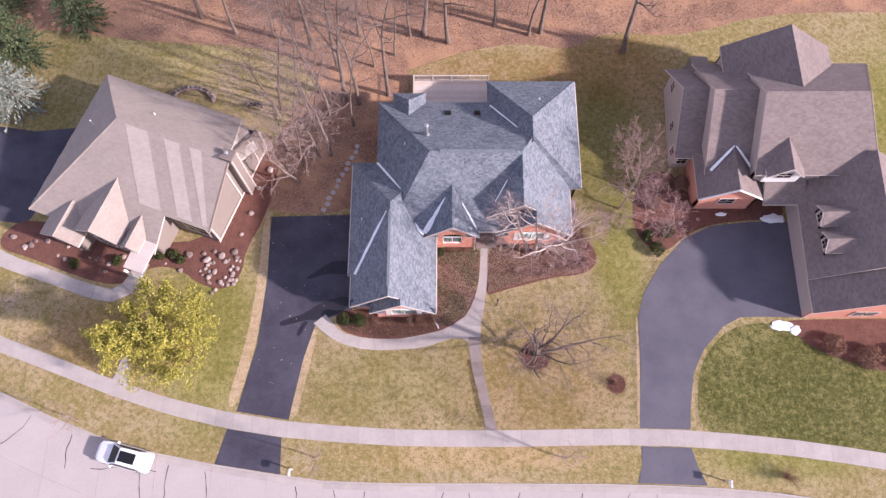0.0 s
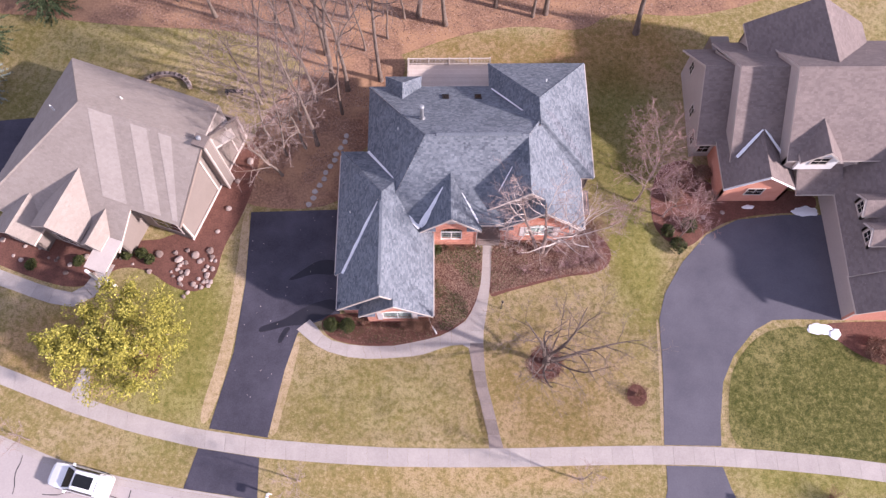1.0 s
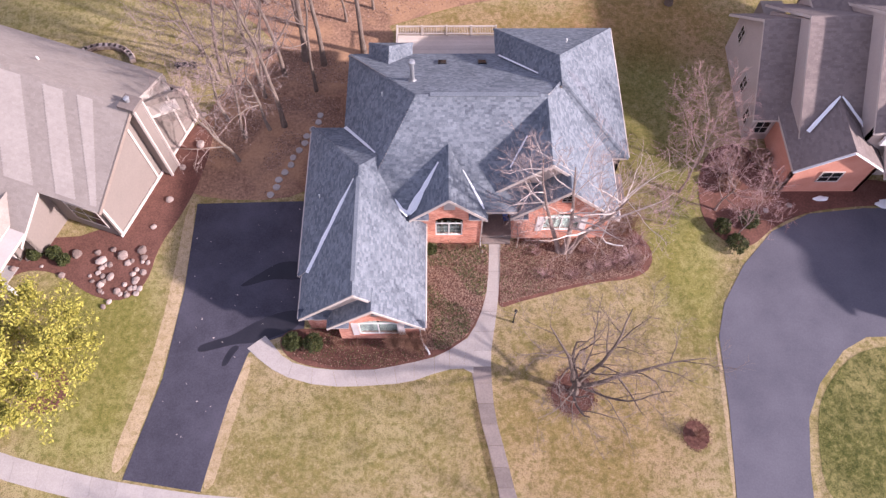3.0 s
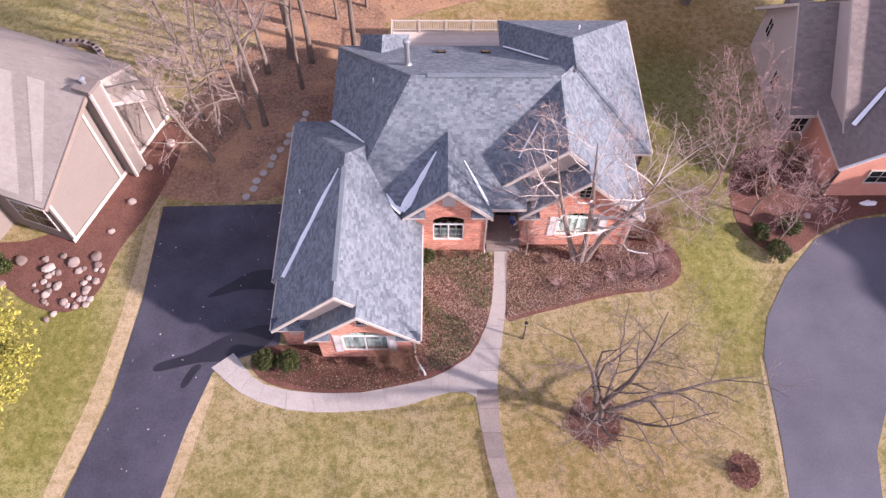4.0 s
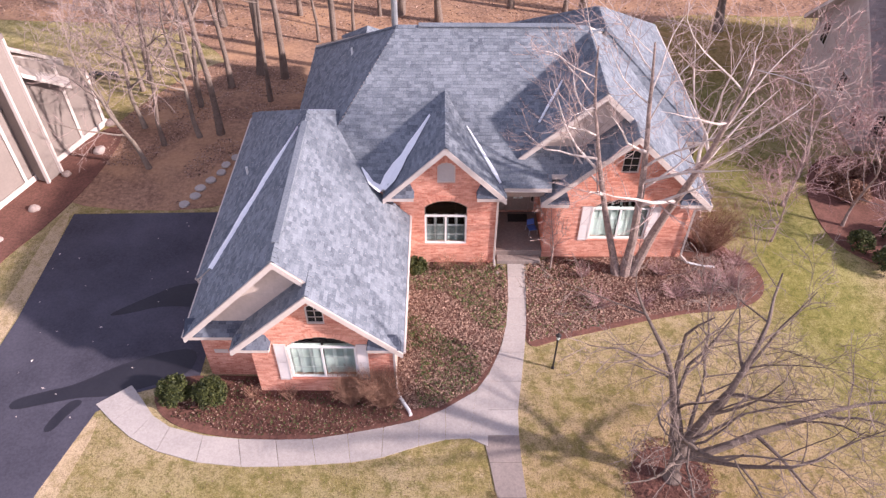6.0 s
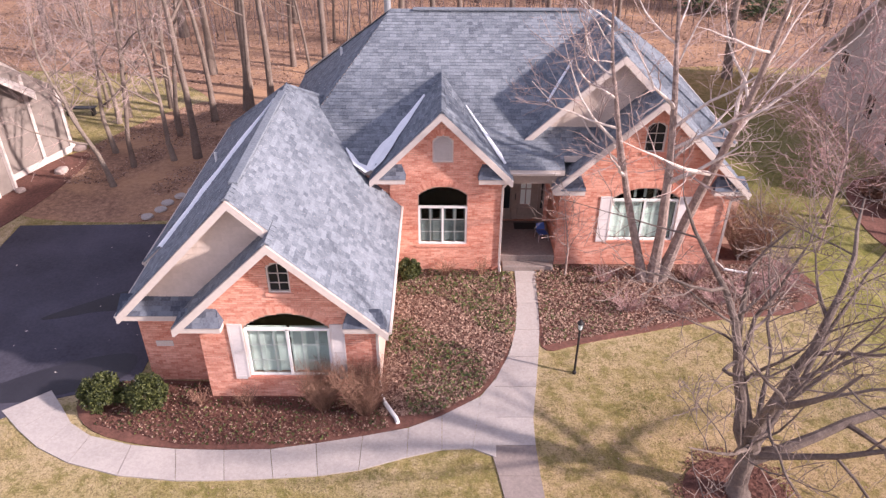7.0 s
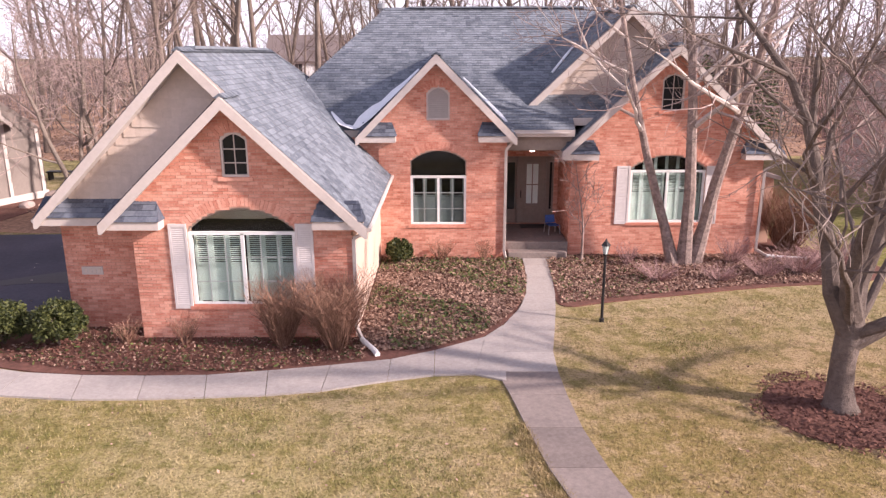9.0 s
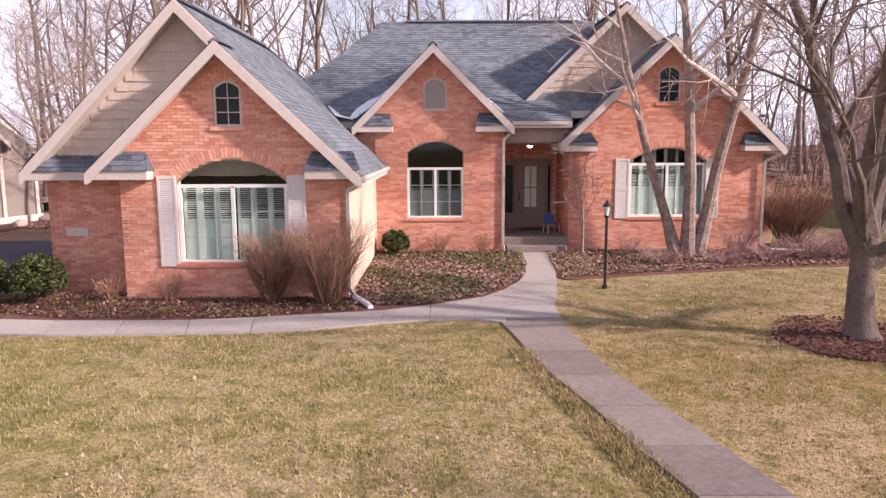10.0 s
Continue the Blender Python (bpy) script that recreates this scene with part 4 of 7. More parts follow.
# ---- trees ----
def grow_tree(seed, height, r0, levels=4, lean=(0, 0), first=0.35, kids=(10, 6, 5, 4), spread=1.0, droop=0.0, forks=1, reach=0.42, wander=0.07, lift=1.0, pieces=None, thin=0.004):
    """Wood of a bare tree: verts and faces of the thick limbs, and of the fine twigs."""
    rg = random.Random(seed)
    big, fine = ([], []), ([], [])

    def sweep(pts, radii, sides, store):
        V, F = store
        base = None
        for i, p in enumerate(pts):
            d = (pts[min(i + 1, len(pts) - 1)] - pts[max(i - 1, 0)]).normalized()
            a = d.cross(Vector((0, 1, 0.2)) if abs(d.y) < 0.8 else Vector((1, 0, 0))).normalized()
            b = d.cross(a)
            k = len(V)
            for s in range(sides):
                w = 2 * math.pi * s / sides
                V.append(p + (a * math.cos(w) + b * math.sin(w)) * radii[i])
            if base is not None:
                for s in range(sides):
                    t = (s + 1) % sides
                    F.append((base + s, base + t, k + t, k + s))
            base = k

    def limb(p, d, length, r, level):
        n = (9, 6, 4, 3, 2)[level]
        pts, radii = [p], [r * (1.35 if level == 0 else 1.0)]
        q, dd = p.copy(), d.normalized()
        wob = (wander, 0.16, 0.22, 0.28, 0.3)[level]
        for i in range(n):
            up = Vector((0, 0, (0.10 if level else 0.05) * lift)) - Vector((0, 0, droop * level * 0.06))
            dd = (dd + Vector((rg.gauss(0, wob), rg.gauss(0, wob), rg.gauss(0, wob * 0.6))) + up).normalized()
            q = q + dd * (length / n)
            pts.append(q.copy())
            f = (i + 1) / n
            radii.append(max(r * (1 - f) ** 0.8 if level else r * (1 - 0.85 * f), thin if level > 2 else max(thin, 0.008)))
        if pieces is not None and level < 2:
            pieces.append(([], []))
            sweep(pts, radii, (9, 6)[level], pieces[-1])
        else:
            sweep(pts, radii, (9, 6, 4, 3, 3)[level], big if level < 2 else fine)
        if level + 1 >= levels:
            return
        for c in range(kids[level]):
            f = (first if level == 0 else 0.22) + (1 - (first if level == 0 else 0.22)) * (c + rg.uniform(0.1, 0.9)) / kids[level]
            f = min(f, 0.98)
            i = min(int(f * n), n - 1)
            at = pts[i].lerp(pts[i + 1], f * n - i)
            ax = (pts[i + 1] - pts[i]).normalized()
            side = Vector((rg.gauss(0, 1), rg.gauss(0, 1), rg.gauss(0, 0.45))).cross(ax).normalized()
            nd = ax * rg.uniform(0.35, 0.8) + side * spread * rg.uniform(0.6, 1.1)
            rr = (radii[i] * (1 - f * n + i) + radii[i + 1] * (f * n - i)) * rg.uniform(0.42, 0.68)
            ln = length * reach * (1.15 - 0.55 * f) * rg.uniform(0.7, 1.25) if level == 0 else length * 0.5 * (1.2 - 0.6 * f) * rg.uniform(0.6, 1.3)
            limb(at, nd, ln, max(rr, thin * 1.25), level + 1)

    for k in range(forks):
        o = Vector((0, 0, -0.05))
        d = Vector((lean[0], lean[1], 1))
        if forks > 1:
            w = 2 * math.pi * k / forks + 0.5
            o += Vector((math.cos(w), math.sin(w), 0)) * r0 * 1.3
            d += Vector((math.cos(w), math.sin(w), 0)) * 0.22
        limb(o, d, height * rg.uniform(0.9, 1.05), r0, 0)
    return big, fine


def bare_tree(name, at, label, category, seed, bark=None, twig=None, group="", **kw):
    t = thing(name, label, category, group=group)
    wood = [] if name == "sapling" else None
    big, fine = grow_tree(seed, pieces=wood, **kw)
    for pv, pf in (wood or [])[1:]:
        raw("limb", pv, pf, bark or BARK, t)
    w = raw("trunk", *((wood[0] if wood else big)), bark or BARK, t)
    for p in w.data.polygons:
        p.use_smooth = True
    raw("twig_spray", fine[0], fine[1], twig or TWIG, t, "fine bare twigs", True)
    t.matrix_world = Matrix.Translation((at[0], at[1], 0)) @ Matrix.Rotation(at[2] if len(at) > 2 else 0, 4, "Z")
    return t


def yard_tree(at, seed):
    """A low-forking tree: a short trunk, then many rising limbs."""
    t = thing("yard_tree", "bare grey-barked yard tree forking low in a mulch ring", "tree")
    rg = random.Random(seed)
    bm = B()
    tube(bm, [(0.06, 0, -0.05), (0.04, 0, 0.12), (0.0, 0, 0.45), (0.0, 0.02, 0.9), (0.03, 0.0, 1.6), (0.05, 0, 1.85)], [0.37, 0.27, 0.215, 0.2, 0.22, 0.15], 12)
    w = part("trunk", bm, YARDBARK, t, "thick grey trunk")
    for p in w.data.polygons:
        p.use_smooth = True
    aims = [(-0.62, -0.05, 1.0, 6.4, 0.16, 1.75), (-0.35, 0.4, 1.35, 6.2, 0.13, 1.9), (0.06, -0.1, 1.6, 6.6, 0.16, 2.0), (0.5, 0.2, 1.3, 7.0, 0.16, 1.85), (1.1, -0.15, 0.55, 7.2, 0.15, 1.5),
            (0.95, 0.6, 0.75, 6.6, 0.12, 1.7), (0.85, -0.75, 0.75, 6.2, 0.12, 1.65), (-0.45, -0.8, 0.9, 4.8, 0.10, 1.8), (0.3, 0.95, 0.9, 5.6, 0.10, 1.8)]
    for k, (dx, dy, dz, ln, r, z) in enumerate(aims):
        big, fine = grow_tree(seed + k, ln, r * (1.0 if k < 5 else 0.75), levels=4, lean=(dx / dz, dy / dz), first=0.24, kids=(6, 6, 6, 3), spread=0.85, reach=0.54, wander=0.16, lift=0.35, thin=0.005)
        o = Vector((0, 0, z - 0.2))
        raw("limb", [v + o for v in big[0]], big[1], YARDBARK, t)
        raw("twig_spray", [v + o for v in fine[0]], fine[1], DARKTWIG, t, "fine bare twigs", True)
    t.matrix_world = Matrix.Translation((at[0], at[1], 0))
    return t


yard_tree((7.95, 11.5), 70)


def birch(at):
    t = thing("birch_clump", "river birch clump with three pale peeling stems", "tree")
    for k, (ox, oy, dx, dy, h, r) in enumerate([(-0.25, 0, -0.31, -0.02, 10.5, 0.16), (0.08, 0.02, 0.0, -0.08, 11.8, 0.205), (0.34, 0.05, 0.21, -0.1, 12.0, 0.205)]):
        wood = []
        big, fine = grow_tree(120 + k, h, r, levels=4, lean=(dx, dy), first=0.36, kids=(10, 8, 7, 4), spread=0.8, reach=0.44, wander=0.05, lift=0.6, pieces=wood, thin=0.005)
        o = Vector((ox, oy, 0))
        for i, (pv, pf) in enumerate(wood):
            raw("limb" if i else "stem", [v + o for v in pv], pf, WHITEBARK if i else PALEBARK, t, "" if i else "peeling pale birch stem")
        raw("twig_spray", [v + o for v in fine[0]], fine[1], TWIG, t, "fine bare twigs", True)
    t.matrix_world = Matrix.Translation((at[0], at[1], 0))


birch((8.1, 20.6))
bare_tree("sapling", (5.15, 20.9), "slender bare ornamental sapling beside the porch", "tree", 31, PALEBARK, TWIG, height=3.4, r0=0.045, first=0.2, kids=(10, 6, 4, 2), levels=4, spread=1.0)
wood_rnd = random.Random(9)
templates = []
for k in range(6):
    templates.append(bare_tree("woodland_tree", ((-13.2, 29.5), (-11.0, 35.0), (-12.2, 33.0), (-5.3, 37.0), (18.0, 42.0), (-20.8, 44.0))[k], "tall bare woodland tree among leaf litter", "tree", 40 + k, WOODBARK, WOODTWIG, group="bare woodland trees",
                               height=(13, 17, 15, 19, 18, 16)[k], r0=(0.11, 0.15, 0.12, 0.2, 0.26, 0.17)[k], first=(0.3, 0.4, 0.35, 0.45, 0.4, 0.4)[k], kids=(12, 7, 6, 3), levels=4, spread=(1.1, 0.8, 0.9, 0.7, 0.9, 0.8)[k], reach=0.36))
for k, (x, y, hh) in enumerate([(-13.4, 27.6, 8.0), (-11.6, 30.2, 9.0), (-14.6, 31.0, 8.5), (-12.6, 34.0, 9.5), (-15.8, 34.6, 8.0)]):
    bare_tree("understorey_tree", (x, y), "wide-crowned pale bare tree over leaf-strewn ground", "tree", 80 + k, BARK, TWIG, group="small bare trees", height=hh, r0=0.12, first=0.25, kids=(11, 8, 6, 4), levels=4, spread=1.05, reach=0.52, wander=0.1, lift=0.6, thin=0.006)
spots = [(-8.2, 36.0), (-15.6, 35.4), (-6.8, 40.2), (0.5, 43.0), (5.2, 45.0), (9.8, 44.2), (-24.5, 46.0), (-9.6, 36.5), (-8.6, 33.6), (-10.6, 30.5), (-17.2, 36.8), (-4.8, 41.5), (-2, 44), (-13.8, 36.8), (-10.3, 39.8)]
for x in range(-52, 64, 4):
    for y in range(44, 132, 7):
        fx, fy = x + wood_rnd.uniform(-1.9, 1.9) + (y * 0.1 % 3), y + wood_rnd.uniform(-3, 3)
        if wood_rnd.random() < (0.46 if y < 70 else 0.42) and not (fx > 14 and fy < 48) and not (fx < -22 and fy < 60):
            spots.append((fx, fy))
far_templates = [bare_tree("woodland_tree", ((-9.0, 66.0), (6.0, 68.0), (15.0, 70.0))[k], "tall bare tree deep in the woods", "tree", 60 + k, WOODBARK, WOODTWIG, group="bare woodland trees", height=(18, 16, 20)[k], r0=(0.22, 0.18, 0.26)[k], first=0.35, kids=(11, 6, 3, 2), levels=4, spread=0.85, reach=0.36) for k in range(3)]
for x, y in spots:
    s = wood_rnd.uniform(0.75, 1.15)
    ob = copy_thing(wood_rnd.choice(templates if y < 60 else far_templates), Matrix.Translation((x, y, 0)) @ Matrix.Rotation(wood_rnd.uniform(0, 6.28), 4, "Z") @ Matrix.Diagonal((s, s, s, 1)))


def thicket(seed, count):
    """Thin bare saplings filling the depth of the woods."""
    rg = random.Random(seed)
    V, F = [], []

    def stick(p, q, ra, rb):
        d = (q - p).normalized()
        a = d.cross(Vector((0.3, 0.9, 0.1))).normalized()
        b = d.cross(a)
        k = len(V)
        for c, r in ((p, ra), (q, rb)):
            for w in (0, 2.094, 4.189):
                V.append(c + (a * math.cos(w) + b * math.sin(w)) * r)
        for i in range(3):
            j = (i + 1) % 3
            F.append((k + i, k + j, k + 3 + j, k + 3 + i))

    for _ in range(count):
        y = 46 + 125 * rg.random()
        x = rg.uniform(-0.75, 0.85) * (y + 10)
        if (x > 14 and y < 50) or (x < -20 and y < 58):
            continue
        h = rg.uniform(2.5, 8.0) + max(0.0, y - 80) * 0.06
        p = Vector((x, y, 0))
        d = Vector((rg.gauss(0, 0.1), rg.gauss(0, 0.1), 1))
        r = 0.012 + 0.003 * h
        for s in range(3):
            q = p + (d + Vector((rg.gauss(0, 0.12), rg.gauss(0, 0.12), 0))) * (h / 3)
            stick(p, q, r * (1 - s * 0.3), r * (1 - (s + 1) * 0.3))
            for _ in range(3):
                m = p.lerp(q, rg.random())
                stick(m, m + Vector((rg.gauss(0, 1), rg.gauss(0, 1), rg.uniform(0.3, 1.3))).normalized() * h * rg.uniform(0.1, 0.22), r * 0.4, 0.006)
            p = q
    return tagged(raw("undergrowth", V, F, THICKET), "purple-grey bare saplings deep in the woods", "undergrowth", kind="stuff")


thicket(5, 5200)


# ---- windows and doors of the brick house ----
def window(parent, name, x0, x1, z0, zs, rise, y, style, label):
    """A window in a south wall: frame, mullions, glass, what hangs behind it."""
    if style == "small":
        w = part(name, frame_ring(x0, x1, z0, zs, rise, y, 0.045), TRIM, parent, label)
    else:
        w = part(name, frame_ring(x0, x1, z0, zs, rise, y, 0.03), DOOR, parent, label)
        top = zs - (0.12 if style == "wide" else 0.5)
        for a, b, c, d in ((x0 + 0.002, x0 + 0.07, z0 + 0.002, top), (x1 - 0.07, x1 - 0.002, z0 + 0.002, top), (x0 + 0.07, x1 - 0.07, z0 + 0.002, z0 + 0.065)):
            part("jamb", box(B(), a, y + 0.012, c, b, y + 0.1, d), WHITE, w, "white window frame")
    pane = B()
    panel(pane, [(x0 + 0.03, z0 + 0.03)] + [(min(max(a, x0 + 0.03), x1 - 0.03), b) for a, b in arch(x0, x1, z0, zs, rise)[1:]], [], (0, y + 0.075, 0), X, SOUTH, 0.006)
    p = part("pane", pane, DARKGLASS if style == "small" else GLASS, w, "reflective window glass")
    p.visible_shadow = False
    c = (x0 + x1) / 2
    bars = []
    if style in ("wide", "tall"):
        zt = zs - (0.12 if style == "wide" else 0.5)
        bars += [((x0, zt), (x1, zt), 0.07), ((c, z0), (c, zt), 0.07)]
        for a, b in ((x0, c), (c, x1)):
            n = 3 if style == "wide" else 2
            for i in range(1, n):
                bars.append(((a + (b - a) * i / n, z0), (a + (b - a) * i / n, zt), 0.018))
            for i in range(1, 3):
                bars.append(((a, z0 + (zt - z0) * i / 3), (b, z0 + (zt - z0) * i / 3), 0.018))
    elif style == "small":
        bars += [((c, z0), (c, zs + rise * 0.98), 0.02)] + [((x0, z0 + (zs - z0) * f), (x1, z0 + (zs - z0) * f), 0.02) for f in (0.36, 0.72)]
    for a, b, wd in bars:
        bm = B()
        bar(bm, (a[0], y + 0.05, a[1]), (b[0], y + 0.05, b[1]), wd, wd, (0, 1, 0))
        part("muntin", bm, TRIM if style == "small" else WHITE if wd > 0.05 else MUNTIN, w)
    if style in ("wide", "tall"):
        # louvred shutters indoors: stiles and slats, up to the mullion
        for a, b in ((x0 + 0.05, c - 0.04), (c + 0.04, x1 - 0.05)):
            n = 3 if style == "wide" else 2
            for i in range(n):
                s0, s1 = a + (b - a) * i / n, a + (b - a) * (i + 1) / n
                bm = B()
                for q in (s0 + 0.03, s1 - 0.03):
                    box(bm, q - 0.03, y + 0.2, z0 + 0.02, q + 0.03, y + 0.23, zt - 0.02)
                part("shutter_stile", bm, BLIND if style == "wide" else SHADEBLIND, w)
                bm = B()
                z = z0 + 0.05
                lim = z0 + (zt - z0) * (0.98 if style == "wide" else 0.6)
                while z < lim:
                    slope = 0.028 if z < z0 + (zt - z0) * 0.55 else 0.006
                    slab(bm, [(s0 + 0.06, y + 0.2, z), (s1 - 0.06, y + 0.2, z), (s1 - 0.06, y + 0.225, z + slope + 0.008), (s0 + 0.06, y + 0.225, z + slope + 0.008)], (0, 0, 0.006))
                    z += 0.045
                part("louvre", bm, BLIND if style == "wide" else SHADEBLIND, w, "louvre slats")
    if style == "wide" and x0 > 0:
        for i in range(7):
            q = x0 + 0.12 + (x1 - x0 - 0.24) * i / 6
            part("shutter_stile", box(B(), q - 0.045, y + 0.2, zt + 0.04, q + 0.045, y + 0.23, zs + rise * (1 - ((q - c) / (x1 - x0) * 2) ** 2) - 0.02), SHADEBLIND, w)
    bm = B()
    box(bm, x0 - 0.08, y - 0.05, z0 - 0.09, x1 + 0.08, y + 0.04, z0 - 0.002, 0.006)
    part("window_sill", bm, BRICK_ONE, w, "brick sill course")
    # Added room box; its darkness is put into the colour.
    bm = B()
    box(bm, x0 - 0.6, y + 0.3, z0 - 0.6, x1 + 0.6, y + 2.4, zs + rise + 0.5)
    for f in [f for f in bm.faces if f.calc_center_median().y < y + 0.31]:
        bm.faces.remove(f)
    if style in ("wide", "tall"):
        part("room", bm, ROOM, w, "room box coloured near black for indoor shade")
    else:
        bm.free()
    return w


def frame_ring(x0, x1, z0, zs, rise, y, wd=0.055):
    bm = B()
    o = arch(x0, x1, z0, zs, rise)
    c, zc = (x0 + x1) / 2, (z0 + zs + rise) / 2
    i = [(a + (wd if a < c else -wd) if abs(a - c) > wd else a, b + (wd if b < zc else -wd)) for a, b in o]
    for k in range(len(o)):
        j = (k + 1) % len(o)
        slab(bm, [(o[k][0], y + 0.02, o[k][1]), (o[j][0], y + 0.02, o[j][1]), (i[j][0], y + 0.02, i[j][1]), (i[k][0], y + 0.02, i[k][1])], (0, 0.09, 0))
    return bm


def soldier_arch(parent, x0, x1, zs, rise, y):
    """Upright bricks in a low arch over an opening."""
    h = (x1 - x0) / 2
    R = (h * h + rise * rise) / (2 * rise)
    a = math.asin(min(1, h / R))
    c, zc = (x0 + x1) / 2, zs + rise - R
    n = int(2 * a * R / 0.075)
    for k in range(n):
        w = -a + 2 * a * (k + 0.5) / n
        d, t = Vector((math.sin(w), 0, math.cos(w))), Vector((math.cos(w), 0, -math.sin(w)))
        p = Vector((c, y - 0.018, zc)) + d * (R + 0.012)
        bm = B()
        slab(bm, [p - t * 0.031, p + t * 0.031, p + t * 0.034 + d * 0.2, p - t * 0.034 + d * 0.2], (0, 0.03, 0))
        part("brick", bm, BRICK_ONE, parent)


def shutter(x0, x1, z0, z1, y):
    s = part("shutter", box(B(), x0, y - 0.045, z0, x0 + 0.05, y - 0.012, z1), SHUT, house, "pale louvred shutter")
    for a, b, c, d in ((x1 - 0.05, x1, z0, z1), (x0 + 0.05, x1 - 0.05, z0, z0 + 0.09), (x0 + 0.05, x1 - 0.05, z1 - 0.07, z1), (x0 + 0.05, x1 - 0.05, (z0 + z1) / 2 - 0.04, (z0 + z1) / 2 + 0.04)):
        part("stile", box(B(), a, y - 0.045, c, b, y - 0.012, d), SHUT, s)
    bm = B()
    z = z0 + 0.1
    while z < z1 - 0.08:
        slab(bm, [(x0 + 0.05, y - 0.04, z), (x1 - 0.05, y - 0.04, z), (x1 - 0.05, y - 0.025, z + 0.036), (x0 + 0.05, y - 0.025, z + 0.036)], (0, 0, 0.008))
        z += 0.045
    part("slat", bm, SHUT, s)
    part("backing", box(B(), x0 + 0.003, y - 0.03, z0 + 0.003, x1 - 0.003, y + 0.004, z1 - 0.003), SHUT, s)


for (x0, x1, z0, zs, rise), y, style, name, label in (
        ((-4.47, -2.18, 0.78, 2.52, 0.44), 14.8, "wide", "arched_window", "white arched window with louvred blinds"),
        ((-3.63, -3.06, 3.62, 4.42, 0.13), 14.8, "small", "attic_window", "small dark arched attic window"),
        ((-0.02, 1.66, 1.06, 3.03, 0.31), 21.25, "tall", "arched_window", "white arched window with half-drawn blinds"),
        ((6.66, 8.94, 1.04, 2.75, 0.38), 21.6, "wide", "arched_window", "white arched window behind the birch"),
        ((7.44, 8.10, 4.44, 5.36, 0.16), 21.6, "small", "attic_window", "small dark arched attic window")):
    w = window(house, name, x0, x1, z0, zs, rise, y, style, label)
    soldier_arch(w, x0 - 0.02, x1 + 0.02, zs + 0.02, rise, y)
    if style == "small":
        # Added black sheet in place of the attic's shade.
        part("attic_backing", box(B(), x0 - 0.05, y + 0.16, z0 - 0.05, x1 + 0.05, y + 0.2, zs + rise + 0.05), DARKGLASS, w, "black sheet standing for the unlit attic")
soldier_arch(house, 0.46, 1.18, 5.0, 0.2, 21.25)
for x0, x1, z0, z1, y in ((-4.87, -4.48, 0.72, 2.62, 14.8), (-2.17, -1.79, 0.72, 2.62, 14.8), (6.24, 6.65, 1.0, 2.8, 21.6), (8.95, 9.36, 1.0, 2.8, 21.6)):
    shutter(x0, x1, z0, z1, y)


def gable_vent():
    v = part("gable_vent", frame_ring(0.48, 1.16, 4.22, 4.98, 0.2, 21.25, 0.05), TRIM, house, "arched louvred gable vent")
    poly = arch(0.5, 1.14, 4.24, 4.98, 0.19)
    z = 4.27
    while z < 5.14:
        for a, b in spans(poly, z + 0.01):
            part("slat", slab(B(), [(a, 21.27, z), (b, 21.27, z), (b, 21.33, z + 0.05), (a, 21.33, z + 0.05)], (0, 0, 0.008)), TRIM, v)
        z += 0.055
    part("backing", box(B(), 0.48, 21.36, 4.2, 1.16, 21.38, 5.2), DOOR, v)


gable_vent()


def front_door():
    d = part("front_door", box(B(), 3.52, 24.06, 0.47, 4.44, 24.12, 2.7, 0.008), DOOR, house, "taupe front door with tall leaded glass")
    part("door_glass", box(B(), 3.78, 24.045, 1.15, 4.18, 24.07, 2.5), BLIND, d, "pale leaded glass")
    for x in (3.765, 3.98, 4.195):
        part("glazing_bar", box(B(), x - 0.018, 24.03, 1.12, x + 0.018, 24.06, 2.53), DOOR, d)
    for z in (1.12, 1.8, 2.52):
        part("glazing_bar", box(B(), 3.75, 24.03, z - 0.018, 4.21, 24.06, z + 0.018), DOOR, d)
    part("panel", box(B(), 3.68, 24.04, 0.6, 4.28, 24.07, 1.0, 0.01), DOOR, d)
    part("handle", tube(B(), [(3.6, 24.02, 1.35), (3.6, 24.02, 1.6)], 0.018), DARK, d, "dark lever handle")
    for x0, x1 in ((3.07, 3.45), (4.5, 4.7)):
        s = part("sidelight", box(B(), x0, 24.08, 0.47, x1, 24.12, 2.7), DOOR, d, "glazed sidelight")
        part("pane", box(B(), x0 + 0.07, 24.065, 0.95, x1 - 0.06, 24.085, 2.55), DARKGLASS, s)
    part("jamb", box(B(), 3.45, 24.0, 0.45, 3.52, 24.12, 2.75), DOOR, d)
    part("jamb", box(B(), 4.44, 24.0, 0.45, 4.5, 24.12, 2.75), DOOR, d)
    part("lintel", box(B(), 3.05, 24.0, 2.7, 4.7, 24.14, 2.76), DOOR, d)
    part("porch_ceiling", box(B(), 2.85, 21.7, 3.25, 4.85, 24.0, 3.3), DOOR, house, "brown porch ceiling")
    part("porch_beam", box(B(), 2.86, 21.55, 3.3, 4.84, 21.75, 3.75), DOOR, house)


front_door()


